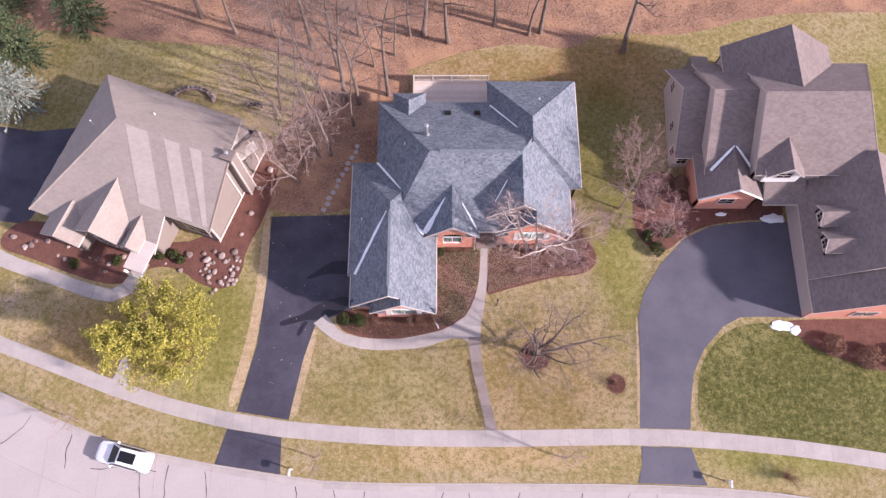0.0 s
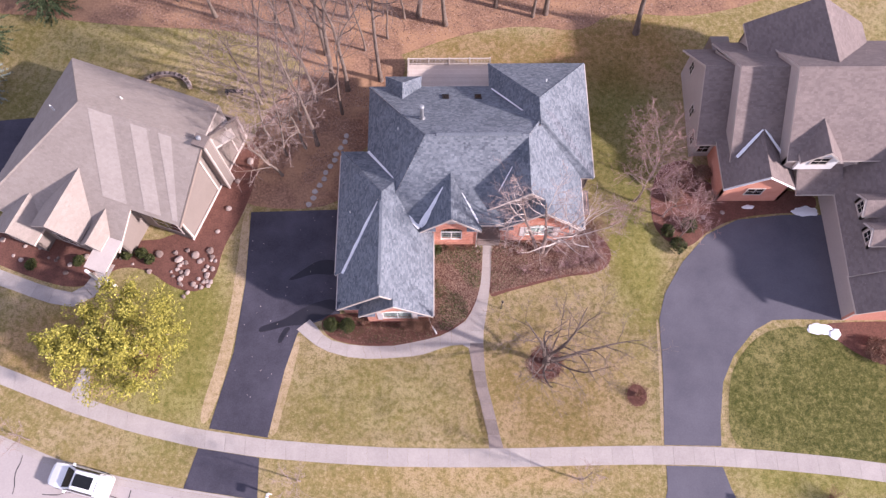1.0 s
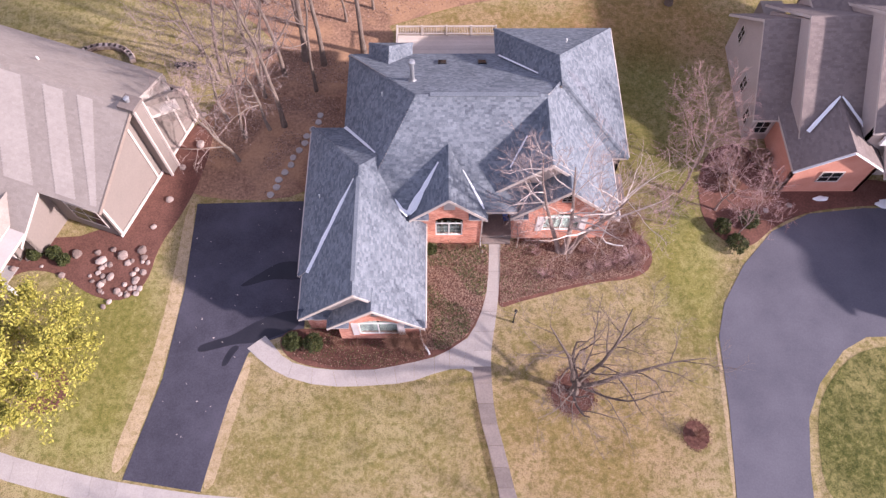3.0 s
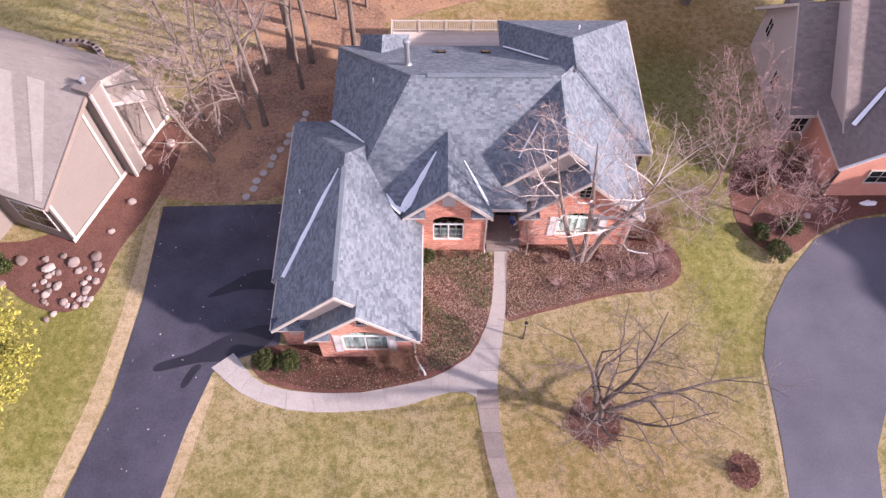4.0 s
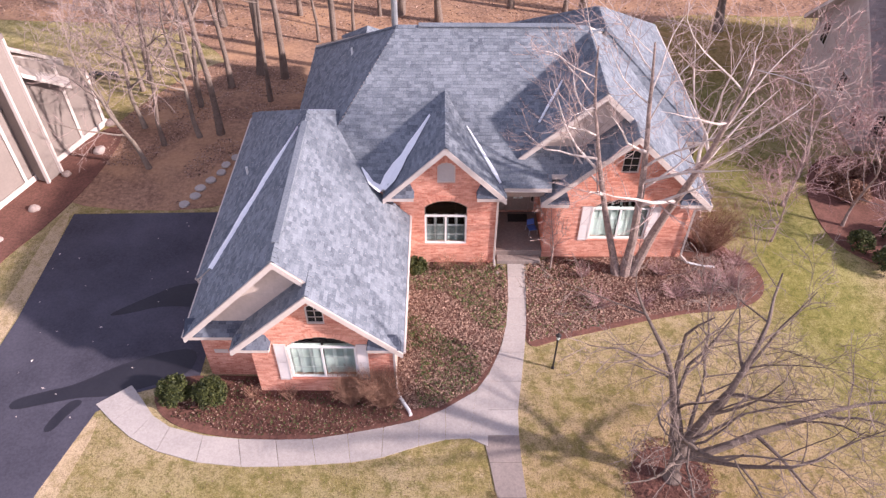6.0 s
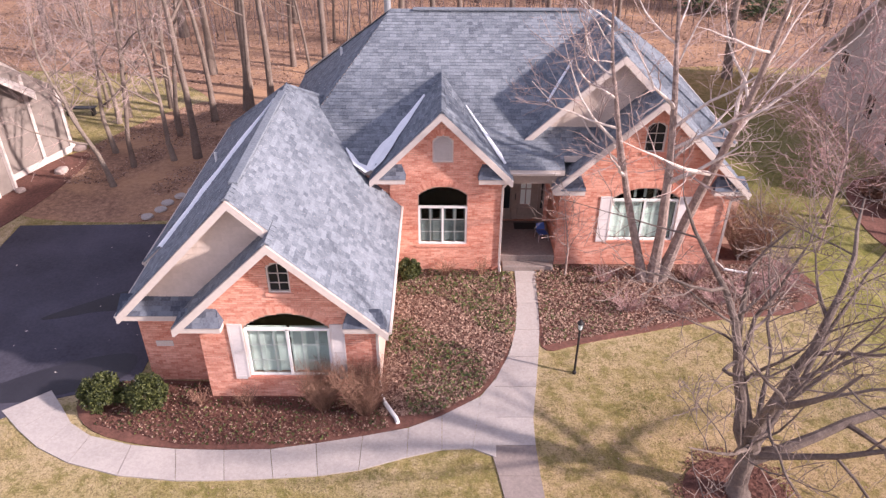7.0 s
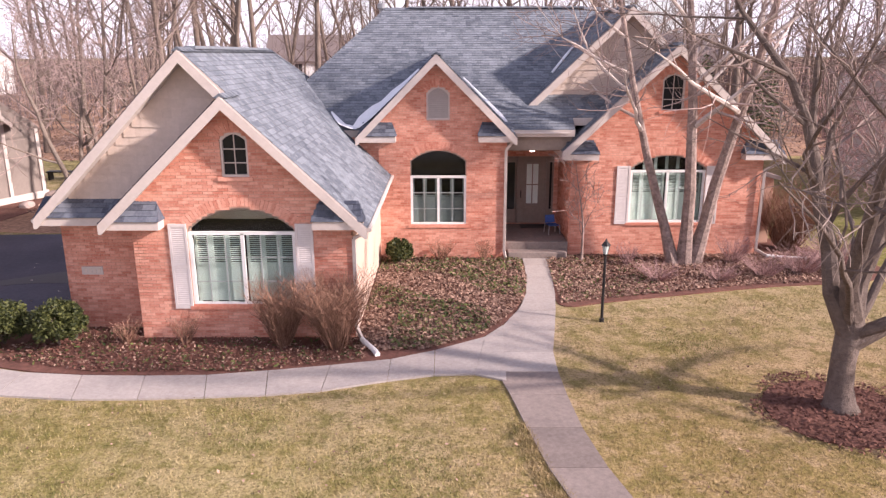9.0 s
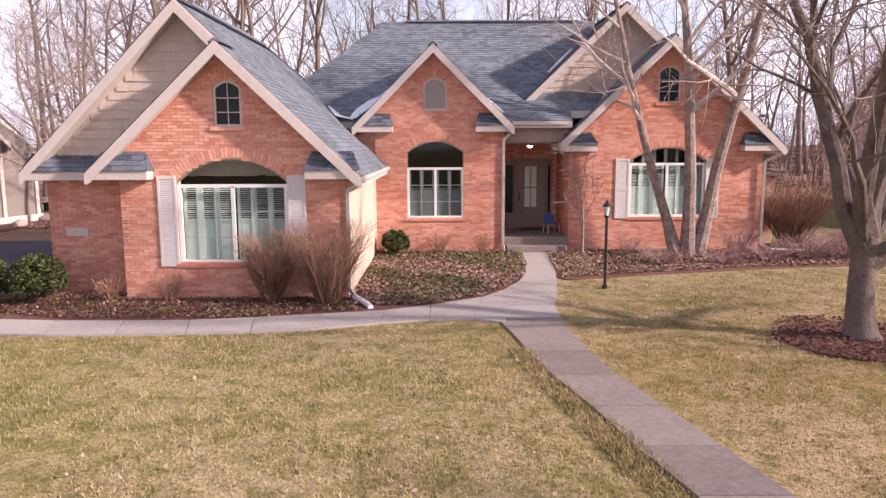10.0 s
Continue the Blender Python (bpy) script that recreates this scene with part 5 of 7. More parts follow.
def porch_light():
    """A small lit lamp under the porch ceiling."""
    m, nt, n, l, b = nodes_of("lit_lamp_glass")
    b.inputs["Base Color"].default_value = (0.9, 0.82, 0.7, 1)
    b.inputs["Emission Color"].default_value, b.inputs["Emission Strength"].default_value = (1.0, 0.8, 0.6, 1), 6.0
    p = part("porch_light", tube(B(), [(3.75, 22.4, 3.25), (3.75, 22.4, 3.2)], 0.1, 14), DARK, house, "small lit ceiling lamp in the porch")
    part("diffuser", tube(B(), [(3.75, 22.4, 3.2), (3.75, 22.4, 3.15), (3.75, 22.4, 3.13)], [0.085, 0.075, 0.03], 14), m, p, "glowing lamp glass")


porch_light()


def porch():
    p = thing("porch_floor", "low brick-edged concrete porch with one step", "porch", kind="structure")
    part("platform", box(B(), 2.87, 21.5, 0.0, 4.83, 24.0, 0.45, 0.02), OLDCON, p)
    part("step", box(B(), 2.95, 21.12, 0.0, 4.75, 21.5, 0.22, 0.02), OLDCON, p)
    part("doormat", box(B(), 3.55, 23.3, 0.452, 4.4, 23.8, 0.468, 0.006), DARK, p, "dark doormat")


porch()


def chair(at):
    c = thing("camp_chair", "small blue fabric chair on the porch", "chair")
    part("seat", box(B(), -0.17, -0.16, 0.28, 0.17, 0.17, 0.31, 0.01), BLUE, c)
    part("backrest", slab(B(), [(-0.17, 0.18, 0.32), (0.17, 0.18, 0.32), (0.15, 0.26, 0.56), (-0.15, 0.26, 0.56)], (0, 0.025, 0)), BLUE, c)
    for a, b in ((-0.18, -0.16), (0.18, -0.16), (-0.18, 0.2), (0.18, 0.2)):
        part("leg", tube(B(), [(a * 1.1, b * 1.1, 0), (a, b, 0.3)], 0.014, 6), GALV, c)
    c.matrix_world = pose(*at)


chair((4.5, 22.6, 0.45, 0, 0, 15))


def gutter_line(pts, r=0.055):
    part("gutter", tube(B(), pts, r, 6), TRIM, house)


gutter_line([(-7.88, 15.05, 2.62), (-7.88, 17.7, 2.62)])
gutter_line([(-8.13, 17.8, 2.5), (-8.13, 28.1, 2.5)])
gutter_line([(-0.56, 14.5, 2.55), (-0.56, 22.0, 2.55)])
gutter_line([(3.0, 21.25, 3.82), (4.7, 21.25, 3.82)], 0.032)
gutter_line([(11.2, 21.3, 3.0), (11.2, 25.6, 3.0)])
gutter_line([(12.3, 25.8, 2.93), (12.3, 36.5, 2.93)])


def downspout(pts, label="cream downspout"):
    bm = B()
    for a, b in zip(pts, pts[1:]):
        bar(bm, a, b, 0.075, 0.06, (0.2, 1, 0.1))
    part("downspout", bm, TRIM, house, label)


downspout([(-0.56, 14.75, 2.5), (-0.92, 14.77, 2.3), (-0.92, 14.77, 0.25), (-0.75, 14.4, 0.1)])
downspout([(3.05, 21.2, 3.6), (2.83, 21.19, 3.35), (2.83, 21.19, 0.25), (2.85, 20.95, 0.1)])
downspout([(11.1, 21.3, 2.95), (10.68, 21.5, 2.7), (10.68, 21.5, 0.2), (10.9, 21.2, 0.08)])
part("drain_pipe", tube(B(), [(-0.78, 14.45, 0.12), (-0.62, 14.2, 0.1), (-0.45, 13.95, 0.06), (-0.38, 13.75, 0.06)], 0.06, 8), WHITE, house, "white flexible drain pipe")
part("drain_pipe", tube(B(), [(10.9, 21.2, 0.08), (11.5, 21.0, 0.07), (12.0, 20.95, 0.07)], 0.05, 8), WHITE, house, "white drain pipe")

# plate for the house number, with plain bars
plate = part("number_plate", box(B(), -7.2, 15.465, 1.28, -6.72, 15.49, 1.47, 0.005), TRIM, house, "pale stone plate with faint bars")
for k in range(4):
    part("mark", box(B(), -7.13 + k * 0.1, 15.458, 1.33, -7.07 + k * 0.1, 15.467, 1.42), SHAKE, plate)


# roof furniture
def flue():
    f = part("flue_pipe", tube(B(), [(-1.4, 29.3, 6.0), (-1.4, 29.3, 7.75)], 0.14, 12), GALV, house, "galvanised flue pipe")
    part("cap", tube(B(), [(-1.4, 29.3, 7.75), (-1.4, 29.3, 7.8), (-1.4, 29.3, 7.95), (-1.4, 29.3, 8.0)], [0.14, 0.21, 0.21, 0.12], 12), GALV, f, "flue cap")
    part("flashing", tube(B(), [(-1.4, 29.3, 6.05), (-1.4, 29.3, 6.4)], [0.34, 0.15], 12), GALV, f)


flue()
for x in (0.45, 3.1):
    s = part("skylight", slab(B(), [(x - 0.28, 32.35, ms(32.35) + 0.1), (x + 0.28, 32.35, ms(32.35) + 0.1), (x + 0.28, 33.05, ms(33.05) + 0.1), (x - 0.28, 33.05, ms(33.05) + 0.1)], (0, 0, -0.14)), DARK, house, "dark-framed skylight")
    part("pane", slab(B(), [(x - 0.22, 32.42, ms(32.42) + 0.108), (x + 0.22, 32.42, ms(32.42) + 0.108), (x + 0.22, 32.98, ms(32.98) + 0.108), (x - 0.22, 32.98, ms(32.98) + 0.108)], (0, 0, -0.012)), DARKGLASS, s)
for x, y, z in ((-3.3, 28.8, mw(-3.3)), (8.6, 33.4, 3.0 + 0.65 * 3.2), (-7.0, 22.5, gz(-7.0) + 0.1)):
    part("vent_pipe", tube(B(), [(x, y, z - 0.1), (x, y, z + 0.32)], 0.05, 8), WHITE, house, "white plumbing vent")
# louvred ridge vent, a slim dark strip along the ridges
part("ridge_vent", box(B(), -0.3, 26.9, 7.66, 6.0, 27.2, 7.72, 0.01), SHINGLE, house, "low shingled ridge vent")
part("ridge_vent", box(B(), -4.52, 15.8, 6.2, -4.28, 22.3, 6.27, 0.01), SHINGLE, house, "low shingled ridge vent")


def snow(name, pts, h, parent, label, vee=0.8):
    """A lumpy strip of old snow lying in a valley."""
    bm = B()
    rg = random.Random(len(pts))
    P = [Vector(p) for p in pts]
    rings = []
    for i, p in enumerate(P):
        d = (P[min(i + 1, len(P) - 1)] - P[max(0, i - 1)]).normalized()
        s = d.cross(Vector((0, 0, 1))).normalized()
        w = h[i] * rg.uniform(0.8, 1.2)
        rings.append([bm.verts.new(p + s * w * a + Vector((0, 0, b))) for a, b in ((-1, 0.02 + vee * w), (-0.5, 0.07 + vee * w * 0.6), (0.1, 0.09 + vee * w * 0.3), (0.6, 0.07 + vee * w * 0.65), (1, 0.02 + vee * w))])
    for u, v in zip(rings, rings[1:]):
        for k in range(4):
            bm.faces.new((u[k], u[k + 1], v[k + 1], v[k]))
    return part(name, bm, SNOW, parent, label)


snow("valley_snow", [(0.17, 23.74, 5.53), (-0.2, 23.2, 5.16), (-0.53, 22.67, 4.84), (-0.8, 22.28, 4.58), (-1.03, 21.9, 4.36), (-1.33, 21.43, 4.06), (-1.6, 21.15, 3.86)], [0.05, 0.1, 0.14, 0.17, 0.22, 0.28, 0.2], house, "old snow left in a roof valley")
snow("valley_snow", [(-1.6, 21.1, 3.82), (-2.03, 21.4, 3.98), (-2.25, 21.75, 4.18), (-2.4, 21.95, 4.33)], [0.22, 0.14, 0.08, 0.04], house, "old snow left in a roof valley")
snow("valley_snow", [(1.62, 23.36, 5.28), (2.12, 22.6, 4.79), (2.67, 21.75, 4.25), (2.9, 21.4, 4.02)], [0.04, 0.08, 0.09, 0.05], house, "old snow left in a roof valley")
fl = lambda f: (-7.47 + 2.75 * f, 17.7 + 4.7 * f, gz(-7.47 + 2.75 * f) + 0.02)
snow("valley_flashing", [fl(i / 8) for i in range(9)], [0.15] * 6 + [0.12, 0.08, 0.04], house, "white metal valley flashing", 0.0)
snow("valley_flashing", [(-5.9, 28.3, 2.74), (-5.1, 27.05, 3.56), (-4.3, 25.8, 4.38), (-3.6, 24.7, 5.1)], [0.13, 0.12, 0.1, 0.05], house, "white metal valley flashing")
snow("valley_flashing", [(4.4, 23.4, 5.42), (4.9, 24.2, 5.88), (5.4, 25.0, 6.35)], [0.05, 0.06, 0.04], house, "pale metal valley flashing")
snow("valley_flashing", [(4.29, 33.9, 3.26), (5.4, 32.12, 4.41), (6.5, 30.36, 5.56)], [0.09, 0.08, 0.06], house, "pale metal valley flashing")
# side box on the east wall
part("side_bay", box(B(), 10.65, 23.0, 0.0, 11.7, 24.8, 2.3, 0.02), MORTAR, house, "low brick bump-out")
part("side_bay_roof", slab(B(), [(10.6, 22.85, 2.55), (11.85, 22.85, 2.25), (11.85, 24.95, 2.25), (10.6, 24.95, 2.55)], (0, 0, -0.12)), UMBER, house, "small dark shed roof")


def deck():
    d = thing("deck", "pale wooden deck with cream railing behind the house", "deck")
    for k in range(26):
        y = 34.35 + k * 0.145
        part("board", box(B(), -2.8, y, 0.72, 4.35, y + 0.138, 0.76), DECKWOOD, d)
    part("skirt", box(B(), -2.8, 38.1, 0.0, 4.35, 38.16, 0.7), TRIM, d)
    for z in (0.95, 1.68):
        part("rail", box(B(), -2.82, 38.02, z, 4.4, 38.1, z + 0.07), TRIM, d)
    part("rail", box(B(), -2.84, 34.5, 1.68, -2.76, 38.1, 1.75), TRIM, d)
    first = part("baluster", box(B(), -0.02, -0.02, 0.76, 0.02, 0.02, 1.7), TRIM, d)
    first.location = (-2.7, 38.06, 0)
    for k in range(1, 60):
        ob = new("baluster", first.data)
        ob.parent, ob.location = d, (-2.7 + k * 0.12, 38.06, 0)
    for k in range(5):
        part("post", box(B(), -2.86 + k * 1.8, 38.0, 0, -2.75 + k * 1.8, 38.12, 1.8), TRIM, d)


deck()


def lamp_post(at):
    p = thing("lamp_post", "dark metal yard lamp on a slim post", "street lamp")
    part("pole", tube(B(), [(0, 0, 0), (0, 0, 0.08), (0, 0, 0.1), (0, 0, 1.62)], [0.06, 0.06, 0.035, 0.032], 10), DARK, p)
    h = part("lantern", tube(B(), [(0, 0, 1.62), (0, 0, 1.66)], [0.05, 0.07], 8), DARK, p)
    part("globe", tube(B(), [(0, 0, 1.66), (0, 0, 1.86)], [0.055, 0.085], 6), BLIND, h, "pale lamp glass")
    part("cap", tube(B(), [(0, 0, 1.86), (0, 0, 1.88), (0, 0, 1.97), (0, 0, 2.02)], [0.11, 0.1, 0.03, 0.01], 8), DARK, h)
    for k in range(4):
        w = math.pi / 4 + k * math.pi / 2
        part("stay", tube(B(), [(0.06 * math.cos(w), 0.06 * math.sin(w), 1.66), (0.095 * math.cos(w), 0.095 * math.sin(w), 1.87)], 0.007, 4), DARK, h)
    p.matrix_world = pose(*at)


lamp_post((4.7, 15.8, 0))


# stepping stones beside the garage
for k in range(12):
    bm = B()
    bmesh.ops.create_cone(bm, cap_ends=True, segments=10, radius1=0.25, radius2=0.23, depth=0.06)
    for v in bm.verts:
        v.co.x *= 1 + 0.12 * math.sin(k + v.co.y * 9)
    s = tagged(part("stepping_stone", bm, CONCRETE), "round pale stepping stone in the leaf-strewn bed", "stepping stone", "stepping stones")
    f = k / 11
    s.location = (-11.0 + 2.95 * f + 0.1 * math.sin(k * 2.1), 24.85 + 6.5 * f, 0.075)


def boulder(x, y, r, seed, label="pale weathered fieldstone in the mulch", parent=None):
    bm = B()
    bmesh.ops.create_icosphere(bm, subdivisions=2, radius=r)
    for v in bm.verts:
        q = v.co * (2.2 / r) + Vector((seed * 3.1, 0, 0))
        v.co *= 1 + 0.5 * (noise.noise(q * 0.35)) + 0.12 * noise.noise(q)
        v.co.z *= 0.62
    s = tagged(part("boulder", bm, BOULDER), label, "stone", "garden boulders")
    s.location = (x, y, r * 0.28)
    s.rotation_euler = (0, 0, seed)


brnd = random.Random(5)
for k, (x, y, r) in enumerate([(-20.0, 20.3, 0.42), (-18.9, 20.7, 0.38), (-21.0, 20.0, 0.4), (-19.5, 18.2, 0.3), (-20.4, 19.0, 0.36), (-21.6, 20.8, 0.34), (-22.8, 20.3, 0.4), (-18.9, 19.0, 0.34), (-18.4, 22.6, 0.36), (-17.8, 24.6, 0.42),
                               (-19.2, 18.0, 0.28), (-20.0, 17.9, 0.3), (-20.8, 18.2, 0.3), (-21.1, 18.8, 0.28), (-18.7, 18.3, 0.3), (-30.0, 19.0, 0.3), (-33.8, 20.0, 0.32), (-27.8, 18.6, 0.36), (-37.2, 21.4, 0.4), (-31.0, 19.8, 0.28),
                               (21.6, 23.4, 0.4), (23.2, 24.0, 0.3), (-16.9, 27.2, 0.4), (-16.4, 29.0, 0.38), (-16.6, 31.2, 0.45), (3.0, 20.6, 0.14), (3.3, 20.9, 0.1)]):
    boulder(x + brnd.uniform(-0.2, 0.2), y + brnd.uniform(-0.2, 0.2), r * brnd.uniform(0.5, 0.85), k)
for k in range(34):
    w = k * 0.41
    f = 0.55 + 0.45 * (k % 3) / 2
    boulder(-19.9 + 1.75 * f * math.cos(w) + brnd.uniform(-0.2, 0.2), 18.9 + 1.9 * f * math.sin(w) + brnd.uniform(-0.2, 0.2), brnd.uniform(0.09, 0.22), 60 + k, "pinkish weathered stone in a ring of stones")
for k in range(16):
    f = k / 15
    boulder(-39.0 + 15.5 * f + brnd.uniform(-0.4, 0.4), 22.0 - 2.6 * f + brnd.uniform(-0.9, 0.7), brnd.uniform(0.12, 0.3), 100 + k)


# ---- the neighbouring houses ----
def local(origin, turn):
    m = Matrix.Translation(origin) @ Matrix.Rotation(radians(turn), 4, "Z")
    return lambda u, v, z: m @ Vector((u, v, z))


def far_window(parent, at, u, n, w, h, arched=False):
    """A window set on a neighbour's wall: casing, glass, muntins."""
    at, u, n = Vector(at), Vector(u).normalized(), Vector(n).normalized()
    up = Vector((0, 0, 1))
    bm = B()
    for a, b, c, d in ((-w / 2 - 0.09, -w / 2, -h / 2, h / 2), (w / 2, w / 2 + 0.09, -h / 2, h / 2), (-w / 2 - 0.09, w / 2 + 0.09, -h / 2 - 0.1, -h / 2), (-w / 2 - 0.09, w / 2 + 0.09, h / 2, h / 2 + 0.1)):
        p = [at + u * x + up * z for x, z in ((a, c), (b, c), (b, d), (a, d))]
        slab(bm, p, n * 0.05)
    f = part("window", bm, TRIM, parent, "cream-framed window")
    p = [at + u * x + up * z + n * 0.01 for x, z in ((-w / 2, -h / 2), (w / 2, -h / 2), (w / 2, h / 2), (-w / 2, h / 2))]
    part("pane", slab(B(), p, n * 0.012), DARKGLASS, f)
    bm = B()
    bar(bm, at - up * h / 2 + n * 0.03, at + up * h / 2 + n * 0.03, 0.035, 0.03, n)
    bar(bm, at - u * w / 2 + n * 0.03, at + u * w / 2 + n * 0.03, 0.035, 0.03, n)
    part("muntin", bm, TRIM, f)


def wall_between(parent, a, b, z0, za, zb, material, label, peak=None, thick=0.2):
    """An upright wall from a to b on plan, its top running from za to zb, perhaps over a peak (f, z)."""
    a, b = Vector((a[0], a[1], 0)), Vector((b[0], b[1], 0))
    u = (b - a).normalized()
    n = Vector((u.y, -u.x, 0))
    L = (b - a).length
    pts = [a + Vector((0, 0, z0)), b + Vector((0, 0, z0)), b + Vector((0, 0, zb))]
    if peak:
        pts.append(a + u * L * peak[0] + Vector((0, 0, peak[1])))
    pts.append(a + Vector((0, 0, za)))
    return part("wall", slab(B(), pts, -n * thick), material, parent, label)


def left_house():
    h = thing("taupe_house", "beige neighbouring house with a broad taupe shingle roof", "house")
    P = local((-37.15, 22.7, 0), -20)
    sz = lambda v: 4.1 + 0.5 * (v - 4.8)
    N = lambda v: 6.95 - 0.75 * (v - 10.5)
    pl = [
        [P(6, 10.5, sz(10.5)), P(16.6, 10.5, sz(10.5)), P(16.6, 4.6, sz(4.6)), P(12.4, 4.6, sz(4.6)), P(12.4, 1.4, sz(1.4)), P(0.0, 1.4, sz(1.4))],
        [P(6, 10.5, 6.95), P(0.3, 15.7, 3.0), P(0.0, 1.4, sz(1.4))],
        [P(0.3, 15.7, N(15.7)), P(6, 10.5, N(10.5)), P(16.6, 10.5, N(10.5)), P(14.2, 15.7, N(15.7))],
        # front gables
        [P(7.4, 0.9, 4.75), P(7.4, 6.4, 4.75), P(5.3, 4.6, 3.2), P(5.3, 0.9, 3.2)],
        [P(7.4, 0.9, 4.75), P(7.4, 6.4, 4.75), P(9.5, 4.6, 3.2), P(9.5, 0.9, 3.2)],
        [P(3.9, -0.3, 3.4), P(3.9, 3.3, 3.4), P(2.0, 2.6, 2.3), P(2.0, -0.3, 2.3)],
        [P(3.9, -0.3, 3.4), P(3.9, 3.3, 3.4), P(5.8, 2.6, 2.3), P(5.8, -0.3, 2.3)],
        [P(10.4, 0.9, 3.7), P(10.4, 4.1, 3.7), P(9.5, 3.4, 2.9), P(9.5, 0.9, 2.9)],
        [P(10.4, 0.9, 3.7), P(10.4, 4.1, 3.7), P(11.3, 3.4, 2.9), P(11.3, 0.9, 2.9)],
        # wing towards the chimney
        [P(14.2, 15.7, 3.0), P(16.9, 13.4, 3.4), P(16.9, 11.2, 5.2), P(15.2, 12.0, 5.6)],
    ]
    cp = [(P(6, 10.5, 6.97), P(16.6, 10.5, 6.97)), (P(6, 10.5, 6.97), P(0.0, 1.4, 2.47)), (P(6, 10.5, 6.97), P(0.3, 15.7, 3.02)), (P(7.4, 0.9, 4.77), P(7.4, 6.2, 4.77)), (P(3.9, -0.3, 3.42), P(3.9, 3.1, 3.42)), (P(10.4, 0.9, 3.72), P(10.4, 4.0, 3.72))]
    roof(h, pl, cp, TAUPE, 0.16, 0.3, 0.22)
    # bands of paler shingles: sunlit gaps between trunk shadows, put into the colour
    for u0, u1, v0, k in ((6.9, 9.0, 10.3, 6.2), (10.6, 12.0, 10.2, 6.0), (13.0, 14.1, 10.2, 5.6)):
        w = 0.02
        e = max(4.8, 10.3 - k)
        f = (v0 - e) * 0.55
        shingled("bleached_shingles", [P(u0, v0, sz(v0) + w), P(u1, v0, sz(v0) + w), P(min(16.4, u1 + f), e, sz(e) + w), P(min(16.2, u0 + f), e, sz(e) + w)], TAUPE_LIT, h, rnd, 0.16, 0.3, label="paler shingle band, painted light between trunk shadows")
    q = lambda u, v: P(u, v, 0).xy
    east = wall_between(h, q(16.2, 4.9), q(16.2, 15.2), 0, 3.95, 3.1, SIDING, "beige stucco gable wall", (0.52, 6.6))
    wall_between(h, q(12.2, 4.9), q(16.2, 4.9), 0, 3.95, 3.95, SIDING, "beige front wall")
    wall_between(h, q(16.2, 15.2), q(0.6, 15.2), 0, 2.9, 2.9, SIDING, "beige rear wall")
    wall_between(h, q(0.6, 15.2), q(0.6, 2.0), 0, 2.4, 2.4, SIDING, "beige side wall")
    wall_between(h, q(0.6, 2.0), q(12.2, 2.0), 0, 2.4, 2.4, SIDING, "beige front wall")
    wall_between(h, q(12.2, 2.0), q(12.2, 4.9), 0, 2.4, 3.9, SIDING, "beige return wall")
    for u0, u1, v, zp, ze in ((5.5, 9.3, 1.2, 4.5, 3.05), (2.2, 5.6, 0.0, 3.2, 2.15), (9.7, 11.1, 1.2, 3.5, 2.8)):
        wall_between(h, q(u0, v), q(u1, v), 0, ze, ze, SIDING, "beige front gable wall", (0.5, zp))
        wall_between(h, q(u1, v), q(u1, 2.2), 0, ze, ze, SIDING, "beige return wall")
        wall_between(h, q(u0, 2.2), q(u0, v), 0, ze, ze, SIDING, "beige return wall")
        far_window(h, P((u0 + u1) / 2, v - 0.02, 1.5), P(1, 0, 0) - P(0, 0, 0), P(0, -1, 0) - P(0, 0, 0), 1.5, 1.5)
    far_window(h, P(14.6, 4.88, 2.0), P(1, 0, 0) - P(0, 0, 0), P(0, -1, 0) - P(0, 0, 0), 2.2, 1.8)
    # white corner boards and pilasters on the gable wall
    for v, top in ((5.05, 3.9), (9.6, 6.2), (11.3, 6.2), (13.4, 4.2), (15.0, 3.0)):
        part("corner_board", slab(B(), [P(16.2, v - 0.08, 0), P(16.2, v + 0.08, 0), P(16.2, v + 0.08, top), P(16.2, v - 0.08, top)], P(0.09, 0, 0) - P(0, 0, 0)), TRIM, h, "cream corner board")
    part("foundation", slab(B(), [P(16.25, 4.85, 0), P(16.25, 15.2, 0), P(16.25, 15.2, 0.3), P(16.25, 4.85, 0.3)], P(0.06, 0, 0) - P(0, 0, 0)), TRIM, h, "pale foundation band")
    for a, b in (((16.68, 4.5, sz(4.5) - 0.1), (16.68, 10.4, sz(10.4) - 0.1)),):
        part("rake_board", bar(B(), P(*a), P(*b), 0.06, 0.26), DOOR, h, "dark roof edge")
    c = part("chimney", slab(B(), [P(16.0, 10.15, 0), P(16.95, 10.15, 0), P(16.95, 11.0, 0), P(16.0, 11.0, 0)], (0, 0, 6.9)), SIDING, h, "beige clad chimney")
    for u, v in ((16.97, 10.15), (16.97, 11.0)):
        part("corner_board", bar(B(), P(u, v, 0), P(u, v, 6.9), 0.14, 0.14, (1, 0, 0)), TRIM, c, "cream corner board")
    part("chimney_top", slab(B(), [P(15.92, 10.07, 6.9), P(17.03, 10.07, 6.9), P(17.03, 11.08, 6.9), P(15.92, 11.08, 6.9)], (0, 0, 0.22)), OLDCON, c, "weathered chimney crown")
    part("flue_cap", tube(B(), [P(16.4, 10.6, 7.1), P(16.4, 10.6, 7.4), P(16.4, 10.6, 7.42), P(16.4, 10.6, 7.5)], [0.13, 0.13, 0.2, 0.06], 8), GALV, c)
    e = part("entry_roof", slab(B(), [P(10.6, -0.6, 2.75), P(12.4, -0.6, 2.75), P(12.4, 2.2, 2.85), P(10.6, 2.2, 2.85)], (0, 0, -0.2)), TRIM, h, "flat pale entry canopy")
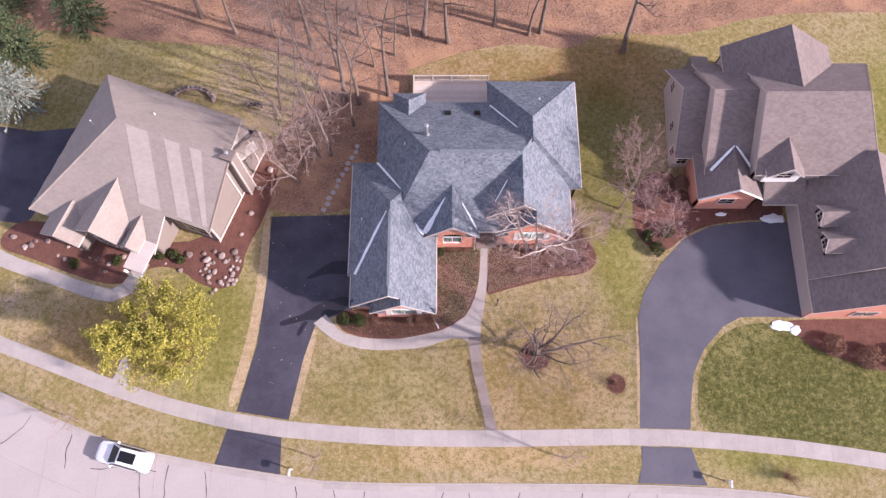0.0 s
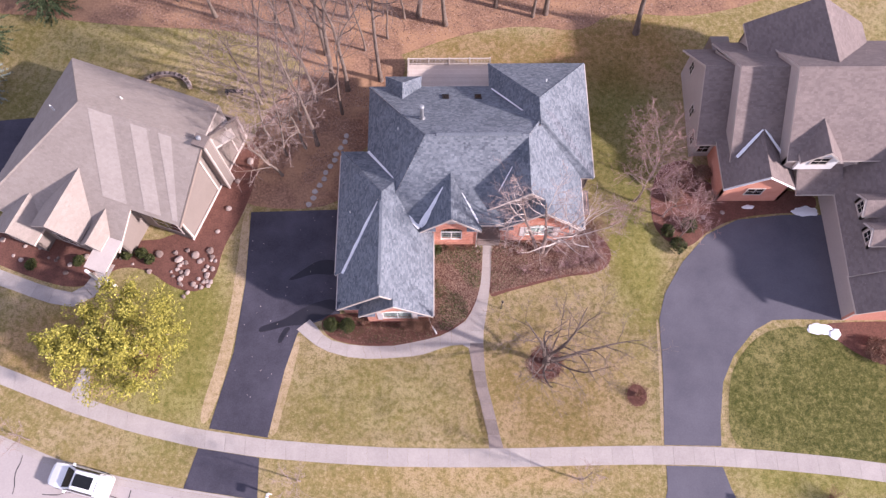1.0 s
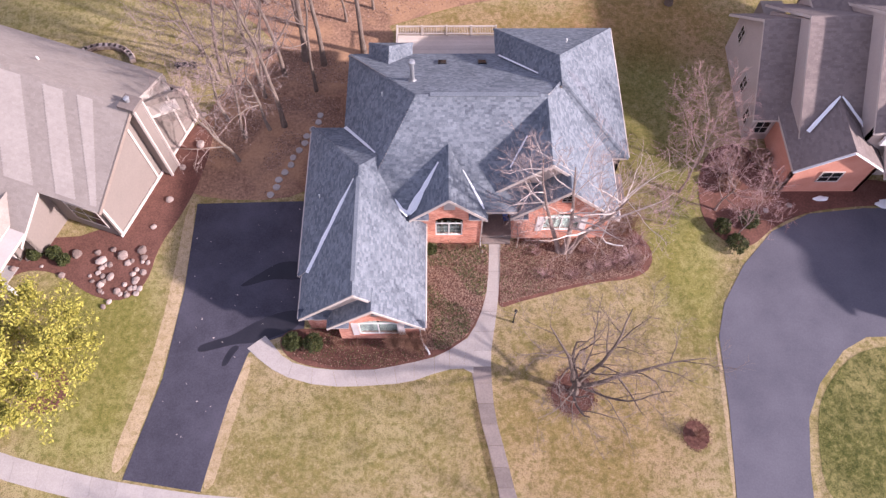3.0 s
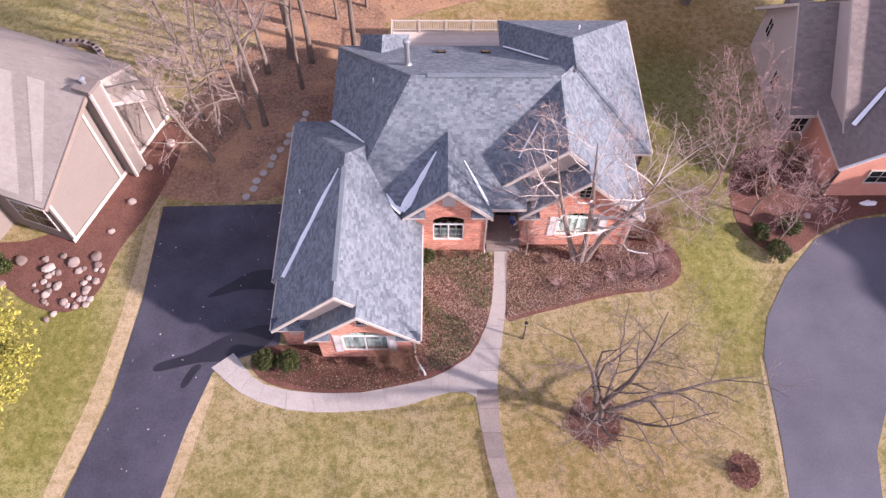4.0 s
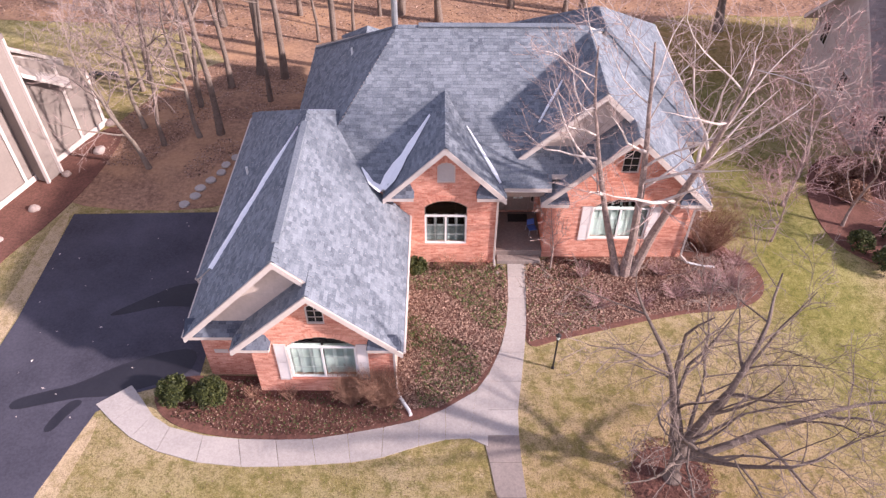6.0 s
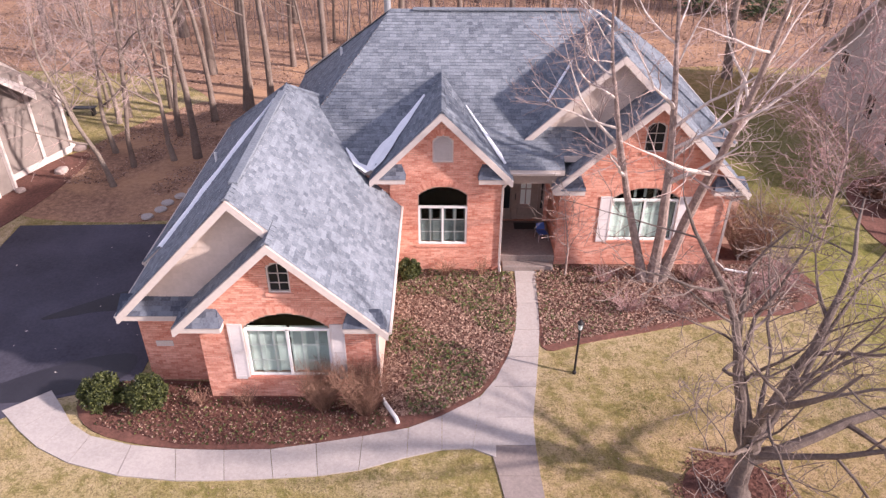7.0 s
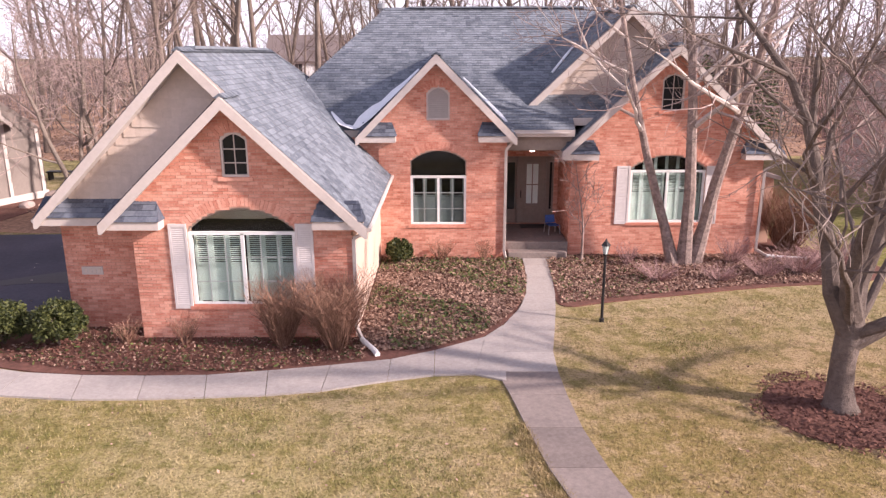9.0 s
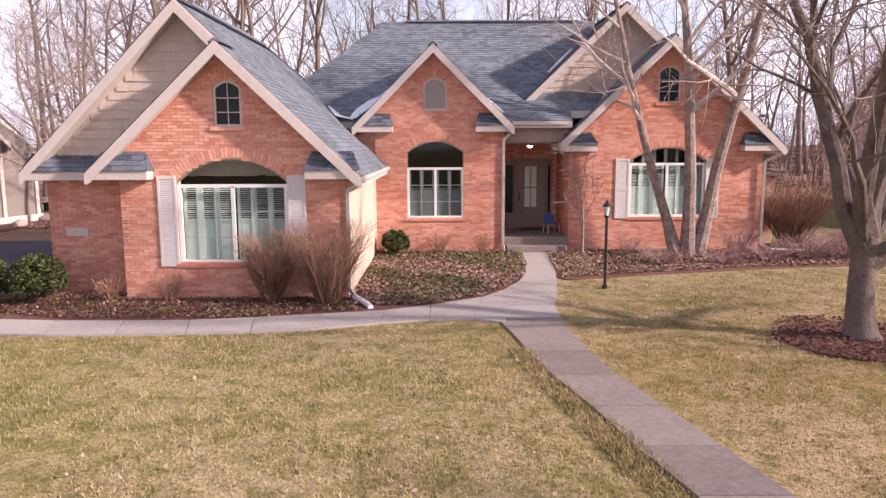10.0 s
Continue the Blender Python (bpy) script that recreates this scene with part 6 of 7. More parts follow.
    for u in (10.8, 12.2):
        part("column", tube(B(), [P(u, -0.8, 0), P(u, -0.8, 2.55)], 0.13, 10), WHITE, e)
    for u, v in ((8.0, 12.5), (3.0, 10.0)):
        part("vent_pipe", tube(B(), [P(u, v, 4.0), P(u, v, N(v) + 0.3 if u > 6 else 5.6)], 0.06, 8), WHITE, h)
    # dry stone patio wall behind
    for k in range(14):
        w = 0.4 + k * 0.19
        bm = box(B(), -0.35, -0.2, 0, 0.35, 0.2, 0.4, 0.05)
        s = tagged(part("patio_block", bm, BOULDER), "pale block of a curved patio wall", "stone", "patio wall blocks")
        o = P(7.5, 16.6, 0)
        s.location, s.rotation_euler = (o.x + 2.3 * math.cos(w), o.y + 1.9 * math.sin(w), 0), (0, 0, w + 1.57)


left_house()


def right_house():
    h = thing("two_storey_house", "large beige and brick house with umber shingle roofs", "house")
    b1 = lambda y: 7.0 - 0.9 * abs(y - 33.5)
    b2 = lambda y: 8.2 - 0.8 * abs(y - 32.6)
    b3 = lambda y: 9.5 - 0.77 * abs(y - 31.6)
    pl = []
    for f, x0, x1, ys, yr, yn in ((b1, 20.9, 23.6, 28.8, 33.5, 37.9), (b2, 23.1, 27.4, 26.8, 32.6, 37.9), (b3, 26.8, 36.6, 26.0, 31.6, 37.0)):
        pl += [[(x0, ys, f(ys)), (x1, ys, f(ys)), (x1, yr, f(yr)), (x0, yr, f(yr))], [(x0, yn, f(yn)), (x1, yn, f(yn)), (x1, yr, f(yr)), (x0, yr, f(yr))]]
    pl[-1], pl[-2] = [(26.8, 37.0, b3(37.0)), (38.4, 37.0, b3(37.0)), (35.4, 31.6, 9.5), (26.8, 31.6, 9.5)], [(26.8, 26.0, b3(26.0)), (37.5, 26.0, b3(26.0)), (35.4, 31.6, 9.5), (26.8, 31.6, 9.5)]
    pl += [[(38.4, 37.0, b3(37)), (37.5, 26.0, b3(26)), (35.4, 31.6, 9.5)]]
    # brick front gable
    pl += [[(25.4, 24.7, 5.1), (25.4, 30.5, 5.1), (22.5, 30.5, 3.0), (22.5, 24.7, 3.0)], [(25.4, 24.7, 5.1), (25.4, 30.5, 5.1), (28.3, 30.5, 3.0), (28.3, 24.7, 3.0)]]
    # upper dormer
    pl += [[(29.2, 25.6, 7.2), (29.2, 30.0, 7.2), (27.6, 28.0, 5.6), (27.6, 25.6, 5.6)], [(29.2, 25.6, 7.2), (29.2, 30.0, 7.2), (30.8, 28.0, 5.6), (30.8, 25.6, 5.6)]]
    # rear wing
    pl += [[(30.2, 38.6, 8.9), (30.2, 31.5, 8.9), (25.2, 33.5, 5.6), (25.2, 38.6, 5.6)], [(30.2, 38.6, 8.9), (30.2, 31.5, 8.9), (35.0, 33.5, 5.6), (35.0, 38.6, 5.6)]]
    # porch and garage wing
    pl += [[(28.2, 24.2, 2.9), (31.8, 24.2, 2.9), (31.8, 26.6, 4.2), (28.2, 26.6, 4.2)]]
    pl += [[(31.3, 27.5, 3.0), (31.0, 17.3, 3.0), (36.2, 17.3, 6.9), (36.6, 27.5, 6.9)], [(41.6, 27.5, 3.0), (41.2, 17.3, 3.0), (36.2, 17.3, 6.9), (36.6, 27.5, 6.9)]]
    pl += [[(31.0, 14.4, 2.8), (31.0, 17.5, 2.8), (36.0, 17.5, 6.2), (36.0, 14.4, 6.2)], [(41.0, 14.4, 2.8), (41.0, 17.5, 2.8), (36.0, 17.5, 6.2), (36.0, 14.4, 6.2)]]
    for y in (20.0, 22.4):
        pl += [[(31.9, y, 5.75), (34.75, y, 5.75), (33.6, y - 0.95, 4.85), (31.9, y - 0.95, 4.85)], [(31.9, y, 5.75), (34.75, y, 5.75), (33.6, y + 0.95, 4.85), (31.9, y + 0.95, 4.85)]]
    roof(h, pl, [((35.4, 31.6, 9.52), (26.8, 31.6, 9.52)), ((25.4, 24.7, 5.12), (25.4, 30.0, 5.12)), ((30.2, 38.6, 8.92), (30.2, 31.8, 8.92)), ((36.2, 17.3, 6.92), (36.6, 27.5, 6.92)), ((35.4, 31.6, 9.52), (37.5, 26.0, 5.2))], UMBER, 0.16, 0.3, 0.22)
    W = lambda a, b, za, zb, label="beige siding wall", m=PALESIDE, peak=None, z0=0: wall_between(h, a, b, z0, za, zb, m, label, peak)
    W((21.6, 37.6), (21.2, 29.2), 3.1, 2.7, peak=(0.48, 6.7))
    W((21.2, 29.2), (23.7, 29.3), 2.7, 2.7)
    W((23.2, 37.0), (23.2, 27.2), 4.2, 3.7, peak=(0.45, 7.9))
    W((26.9, 36.7), (26.9, 26.3), 5.3, 5.3, peak=(0.48, 9.2))
    W((26.9, 26.3), (37.2, 26.3), 5.25, 5.25)
    W((37.2, 26.3), (38.0, 36.7), 5.2, 5.2)
    W((38.0, 37.5), (21.6, 37.5), 3.0, 3.0)
    W((22.8, 29.3), (22.8, 25.0), 3.0, 3.0, "red brick side wall", BRICK_ONE)
    W((22.8, 25.0), (28.0, 25.0), 2.95, 2.95, "red brick gable wall", BRICK_ONE, (0.5, 4.85))
    W((28.0, 25.0), (28.0, 26.5), 2.9, 2.9, "red brick return wall", BRICK_ONE)
    W((27.7, 25.9), (30.7, 25.9), 5.6, 5.6, "white upper gable wall", WHITE, (0.5, 7.0), 4.0)
    W((31.6, 27.3), (31.4, 14.7), 2.85, 2.7)
    W((31.4, 14.7), (40.8, 14.7), 2.7, 2.7, "red brick garage front", BRICK_ONE, (0.5, 5.9))
    W((25.5, 38.3), (25.5, 33.0), 5.3, 5.3)
    W((34.7, 38.3), (25.5, 38.3), 5.3, 5.3, peak=(0.48, 8.5))
    W((34.7, 33.0), (34.7, 38.3), 5.3, 5.3)
    for y in (20.0, 22.4):
        W((32.15, y + 0.8), (32.15, y - 0.8), 4.75, 4.75, "beige dormer front", PALESIDE, (0.5, 5.5), 3.4)
        W((32.15, y - 0.8), (33.5, y - 0.8), 4.75, 4.75, "beige dormer cheek", PALESIDE, None, 3.4)
        W((33.5, y + 0.8), (32.15, y + 0.8), 4.75, 4.75, "beige dormer cheek", PALESIDE, None, 3.4)
        far_window(h, (32.13, y, 4.5), (0, -1, 0), (-1, 0, 0), 0.7, 0.85)
        for e in (-1, 1):
            part("rake_board", bar(B(), (31.88, y, 5.66), (31.88, y + e * 0.95, 4.76), 0.05, 0.2, (1, 0, 0)), TRIM, h, "pale dormer rake board")
    for y, z in ((36.2, 2.8), (32.6, 1.8), (30.2, 1.35)):
        far_window(h, (21.36 + (y - 32) * 0.048 - 0.03, y, z), (0.05, 1, 0), (-1, 0.05, 0), 0.7, 1.1)
    far_window(h, (22.0, 29.2, 1.5), (1, 0, 0), (0, -1, 0), 0.9, 1.2)
    far_window(h, (25.4, 24.98, 1.9), (1, 0, 0), (0, -1, 0), 1.3, 1.0)
    far_window(h, (29.2, 25.88, 5.4), (1, 0, 0), (0, -1, 0), 1.2, 0.9)
    far_window(h, (33.2, 26.28, 4.6), (1, 0, 0), (0, -1, 0), 1.0, 0.7)
    far_window(h, (36.0, 14.68, 1.6), (1, 0, 0), (0, -1, 0), 2.0, 1.2)
    for x0, y0, x1, y1, z in ((22.5, 24.68, 25.4, 24.68, None), (25.4, 24.68, 28.3, 24.68, None)):
        za, zb = (3.0, 5.1) if x0 < 25 else (5.1, 3.0)
        part("rake_board", bar(B(), (x0, y0, za - 0.1), (x1, y1, zb - 0.1), 0.05, 0.22, (0, 1, 0)), WHITE, h, "white rake board")
    for a, b in (((23.5, 27.0, 3.85), (25.35, 28.75, 5.2)), ((27.0, 27.2, 4.1), (25.5, 28.75, 5.2))):
        snow("valley_flashing", [Vector(a).lerp(Vector(b), i / 4) for i in range(5)], [0.12, 0.12, 0.1, 0.1, 0.05], h, "white metal valley flashing")
    part("deck_landing", box(B(), 23.6, 37.9, 0, 25.2, 39.6, 2.6), SIDING, h, "beige rear bump-out")


right_house()


def far_house(x, y, w, d, eave, ridge, wall, roofm, turn, label):
    h = thing("distant_house", label, "house", group="houses beyond the woods")
    P = local((x, y, 0), turn)
    for a, b, pk in (((0, 0), (w, 0), None), ((w, 0), (w, d), (0.5, ridge - 0.2)), ((w, d), (0, d), None), ((0, d), (0, 0), (0.5, ridge - 0.2))):
        wall_between(h, P(*a, 0).xy, P(*b, 0).xy, 0, eave, eave, wall, "outer wall", pk)
    for v0, v1 in ((-0.4, d / 2), (d + 0.4, d / 2)):
        part("roof_plane", slab(B(), [P(-0.4, v0, eave - 0.2), P(w + 0.4, v0, eave - 0.2), P(w + 0.4, v1, ridge), P(-0.4, v1, ridge)], (0, 0, -0.2)), roofm, h)
    for k in range(int(w / 2.6)):
        for z in ((1.5, 4.2) if eave > 4 else (1.5,)):
            far_window(h, P(1.3 + k * 2.6, -0.02, z), P(1, 0, 0) - P(0, 0, 0), P(0, -1, 0) - P(0, 0, 0), 0.9, 1.3)


far_house(-82, 112, 12, 9, 5.2, 8.4, WHITE, UMBER, -8, "white two-storey house beyond the woods")
far_house(-22, 96, 13, 9, 5.4, 8.6, WHITE, UMBER, 5, "pale two-storey house beyond the woods")
far_house(22, 92, 13, 9, 5.4, 8.6, SIDING, UMBER, -4, "beige two-storey house beyond the woods")
far_house(47, 74, 12, 9, 3.0, 6.5, WHITE, TAUPE, 12, "white low house beyond the woods")
far_house(-14, 118, 9, 8, 5.4, 8.4, BRICK_ONE, UMBER, 0, "red brick house far beyond the woods")
far_house(4, 112, 11, 8, 5.4, 8.4, WHITE, UMBER, 8, "white house far beyond the woods")


# ---- plants ----
def leaf_cloud(rg, centres, count, size, squash=1.0):
    """Many small bent leaves about given clump centres (x, y, z, radius)."""
    V, F = [], []
    for _ in range(count):
        x, y, z, r = rg.choice(centres)
        d = Vector((rg.gauss(0, 1), rg.gauss(0, 1), rg.gauss(0, 1))).normalized() * r * rg.uniform(0.45, 1.05)
        p = Vector((x + d.x, y + d.y, z + d.z * squash))
        if p.z < 0.03:
            continue
        a = Vector((rg.gauss(0, 1), rg.gauss(0, 1), rg.gauss(0, 0.7))).normalized()
        b = a.cross(Vector((rg.gauss(0, 1), rg.gauss(0, 1), rg.gauss(0, 1)))).normalized()
        s = size * rg.uniform(0.6, 1.4)
        k = len(V)
        V += [p - a * s, p + b * s * 0.45, p + a * s, p - b * s * 0.45]
        F.append((k, k + 1, k + 2, k + 3))
    return V, F


def leafy_tree(at, seed):
    t = thing("yellow_tree", "yellow-green leafy tree in a small mulch ring", "tree")
    rg = random.Random(seed)
    big, fine = grow_tree(seed, 6.4, 0.17, levels=4, first=0.22, kids=(12, 6, 4, 2), spread=1.15, reach=0.7)
    raw("trunk", big[0], big[1], BARK, t)
    raw("twig_spray", fine[0], fine[1], TWIG, t, "fine twigs", True)
    ends = [v for i, v in enumerate(fine[0]) if i % 11 == 0 and v.z > 1.5]
    rg.shuffle(ends)
    cs = [(v.x, v.y, v.z, rg.uniform(0.25, 0.6)) for v in ends[:420]]
    cs += [(math.cos(w) * r, math.sin(w) * r, z, 0.6) for w, r, z in ((rg.uniform(0, 6.28), rg.uniform(1.5, 4.6), rg.uniform(1.6, 4.8)) for _ in range(190))]
    V, F = leaf_cloud(rg, cs, 34000, 0.10, 0.7)
    raw("crown", V, F, YELLEAF, t, "dense yellow-green leaves", True)
    t.matrix_world = Matrix.Translation((at[0], at[1], 0))


leafy_tree((-23.2, 12.4), 77)


def conifer(at, h, r, seed, mat, label):
    t = thing("evergreen_tree", label, "tree", group="evergreen trees")
    rg = random.Random(seed)
    part("trunk", tube(B(), [(0, 0, -0.05), (0, 0, h * 0.6), (0, 0, h)], [0.2, 0.1, 0.02], 7), BARK, t)
    V, F = [], []
    z = 0.5
    while z < h - 0.1:
        rr = r * (1 - z / h) ** 0.85 + 0.12
        for k in range(int(9 + 8 * (1 - z / h))):
            w = rg.uniform(0, 6.28)
            L = rr * rg.uniform(0.7, 1.1)
            for j in range(int(7 + L * 9)):
                f = rg.uniform(0.15, 1)
                p = Vector((math.cos(w) * L * f, math.sin(w) * L * f, z - 0.28 * L * f + 0.2 * f * f))
                a = Vector((math.cos(w + rg.gauss(0, 0.8)), math.sin(w + rg.gauss(0, 0.8)), rg.gauss(0, 0.35))).normalized()
                b = a.cross(Vector((rg.gauss(0, 0.4), rg.gauss(0, 0.4), 1))).normalized()
                s = rg.uniform(0.12, 0.26)
                i = len(V)
                V += [p - a * s * 0.5, p + b * s * 0.3, p + a * s, p - b * s * 0.3]
                F.append((i, i + 1, i + 2, i + 3))
        z += 0.28
    raw("crown", V, F, mat, t, "layered needle sprays", True)
    t.matrix_world = Matrix.Translation((at[0], at[1], 0))


for k, (x, y, h, r, m, lb) in enumerate([(-41.0, 36.2, 9, 3.4, SPRUCE, "pale blue-green spruce by the taupe house"), (-41.5, 41.5, 10, 3.2, NEEDLE, "dark green conifer by the taupe house"), (-36.2, 45.5, 10, 3.0, NEEDLE, "dark green conifer at the wood's edge"),
                                         (-45, 47, 11, 3.5, NEEDLE, "dark green conifer at the wood's edge"), (21.5, 58, 6, 2.2, NEEDLE, "dark evergreen beyond the back lawn"), (25.5, 56, 5.5, 2.2, NEEDLE, "dark evergreen beyond the back lawn"), (19, 63, 7, 2.2, NEEDLE, "dark evergreen beyond the back lawn")]):
    conifer((x, y), h, r, 300 + k, m, lb)


def ball_shrub(at, r, h, seed, mat, label, n=2600, leaf=0.035):
    t = thing("shrub", label, "shrub", group="clipped shrubs")
    rg = random.Random(seed)
    for k in range(5):
        w = rg.uniform(0, 6.28)
        part("stem", tube(B(), [(0, 0, 0), (math.cos(w) * r * 0.3, math.sin(w) * r * 0.3, h * 0.4), (math.cos(w) * r * 0.6, math.sin(w) * r * 0.6, h * 0.75)], [0.02, 0.015, 0.006], 5), BARK, t)
    cs = []
    for k in range(70):
        d = Vector((rg.gauss(0, 1), rg.gauss(0, 1), abs(rg.gauss(0, 1)) * 1.1 - 0.3)).normalized()
        cs.append((d.x * r * 0.8, d.y * r * 0.8, max(0.12, h * 0.45 + d.z * h * 0.45), r * 0.22 * rg.uniform(0.8, 1.3)))
    cs += [(0, 0, h * 0.5, r * 0.6)] * 12
    V, F = leaf_cloud(rg, cs, n, leaf)
    raw("foliage", V, F, mat, t, "dense small leaves", True)
    t.matrix_world = Matrix.Translation((at[0], at[1], 0))


for k, (x, y, r, h) in enumerate([(-8.55, 14.45, 0.62, 1.0), (-7.3, 14.35, 0.62, 1.05), (-0.35, 20.65, 0.42, 0.8)]):
    ball_shrub((x, y), r, h, 400 + k, BOXLEAF, "rounded green boxwood at the brick wall", 7600, 0.04)
for k, (x, y, r, h) in enumerate([(20.3, 22.7, 0.7, 0.9), (19.2, 20.9, 0.75, 0.9), (18.5, 22.2, 0.6, 0.8), (-25.4, 20.4, 0.5, 0.7), (-24.2, 20.5, 0.5, 0.7), (-23.5, 20.0, 0.45, 0.6), (-33, 19.6, 0.5, 0.6), (-29.2, 19.9, 0.5, 0.6)]):
    ball_shrub((x, y), r, h, 430 + k, BOXLEAF, "low green rounded shrub in the mulch", 2200, 0.06)
for k, (x, y, r, h) in enumerate([(19.5, 25.4, 0.75, 0.9), (20.3, 27.4, 0.8, 0.9), (22.1, 27.4, 0.75, 0.9), (19.1, 26.8, 0.6, 0.8), (33.6, 12.2, 1.1, 1.0), (36.4, 11.2, 1.2, 1.0), (22.3, 25.3, 0.5, 0.7), (39.5, 11, 1.2, 1)]):
    ball_shrub((x, y), r, h, 460 + k, REDTWIG, "dormant reddish-brown rounded shrub", 3600, 0.06)


def twig_shrub(at, r, h, seed, n, label, mat=None, thick=0.006):
    """A bare shrub: a spray of thin rising stems, each with side twigs."""
    t = thing("bare_shrub", label, "shrub", group="bare shrubs")
    rg = random.Random(seed)
    main, side = ([], []), ([], [])

    def stick(p, q, ra, rb, store):
        V, F = store
        d = (q - p).normalized()
        a = d.cross(Vector((0.3, 0.5, 0.2))).normalized()
        b = d.cross(a)
        k = len(V)
        for c, rr in ((p, ra), (q, rb)):
            for w in (0, 2.094, 4.189):
                V.append(c + (a * math.cos(w) + b * math.sin(w)) * rr)
        for i in range(3):
            j = (i + 1) % 3
            F.append((k + i, k + j, k + 3 + j, k + 3 + i))

    for k in range(n):
        w, lean = rg.uniform(0, 6.28), rg.random() ** 0.6
        L = h * rg.uniform(0.65, 1.05)
        p = Vector((math.cos(w), math.sin(w), 0)) * r * 0.22 * rg.random()
        d = Vector((math.cos(w) * lean * r / h, math.sin(w) * lean * r / h, 1))
        for s in range(4):
            q = p + (d + Vector((rg.gauss(0, 0.12), rg.gauss(0, 0.12), 0))) * (L / 4)
            stick(p, q, thick * (1.6 - 0.35 * s), thick * (1.6 - 0.35 * (s + 1)), main)
            if s > 0:
                for _ in range(2):
                    e = q + (d + Vector((rg.gauss(0, 0.6), rg.gauss(0, 0.6), 0.1))) * (L * 0.17)
                    stick(q, e, thick * 0.7, thick * 0.3, side)
            p = q
    raw("stem_spray", *main, mat or REDTWIG, t, "thin reddish stems")
    raw("twig_spray", *side, mat or REDTWIG, t, "fine side twigs", True)
    t.matrix_world = Matrix.Translation((at[0], at[1], 0))


for k, (x, y, r, h, n) in enumerate([(-2.45, 14.3, 0.6, 1.25, 300), (-1.3, 14.2, 0.8, 1.45, 380), (11.9, 22.1, 1.3, 1.9, 420), (0.9, 20.85, 0.4, 0.6, 50), (2.2, 20.85, 0.35, 0.6, 40), (-4.6, 14.4, 0.35, 0.6, 40), (-5.9, 14.5, 0.35, 0.5, 40),
                                     (14.8, 8.95, 0.5, 0.9, 60), (11.2, 19.6, 0.9, 0.6, 130), (10.0, 19.3, 0.7, 0.5, 90), (12.4, 20.0, 1.1, 0.6, 170), (9.6, 20.6, 0.6, 0.7, 80), (6.4, 20.4, 0.4, 0.6, 50), (28.0, 1.5, 0.9, 1.2, 120), (6.9, 18.9, 0.7, 0.45, 90), (13.0, 21.2, 0.8, 0.6, 110), (8.6, 18.9, 0.6, 0.4, 80)]):
    twig_shrub((x, y), r, h, 500 + k, n, "bare reddish shrub in front of the brick wall" if y > 14 and x < 3 else "bare twiggy shrub in the mulch", PLUMTWIG if y > 18.5 and x > 6 and x != 11.9 else REDTWIG)
for k, (x, y) in enumerate([(-10.3, 2.9), (10.0, 2.9), (-30.5, 5.9), (-37.6, 16.0)]):
    bare_tree("street_tree", (x, y), "small bare street tree on the grass verge", "tree", 540 + k, BARK, TWIG, group="bare street trees", height=4.2, r0=0.06, first=0.3, kids=(12, 6, 4, 2), levels=4, spread=0.9, reach=0.5)
for k, (x, y, hh, r0) in enumerate([(16.2, 25.0, 6.8, 0.08), (18.4, 23.6, 5.8, 0.07), (14.9, 22.6, 4.4, 0.05), (17.6, 27.0, 6.4, 0.07), (19.4, 21.6, 4.6, 0.05)]):
    bare_tree("ornamental_tree", (x, y), "bare pinkish ornamental tree between two houses", "tree", 560 + k, PALEBARK, PLUMTWIG, height=hh, r0=r0, first=0.2, kids=(14, 8, 6, 4), levels=4, spread=1.0, reach=0.6, wander=0.12, lift=0.6, thin=0.006)


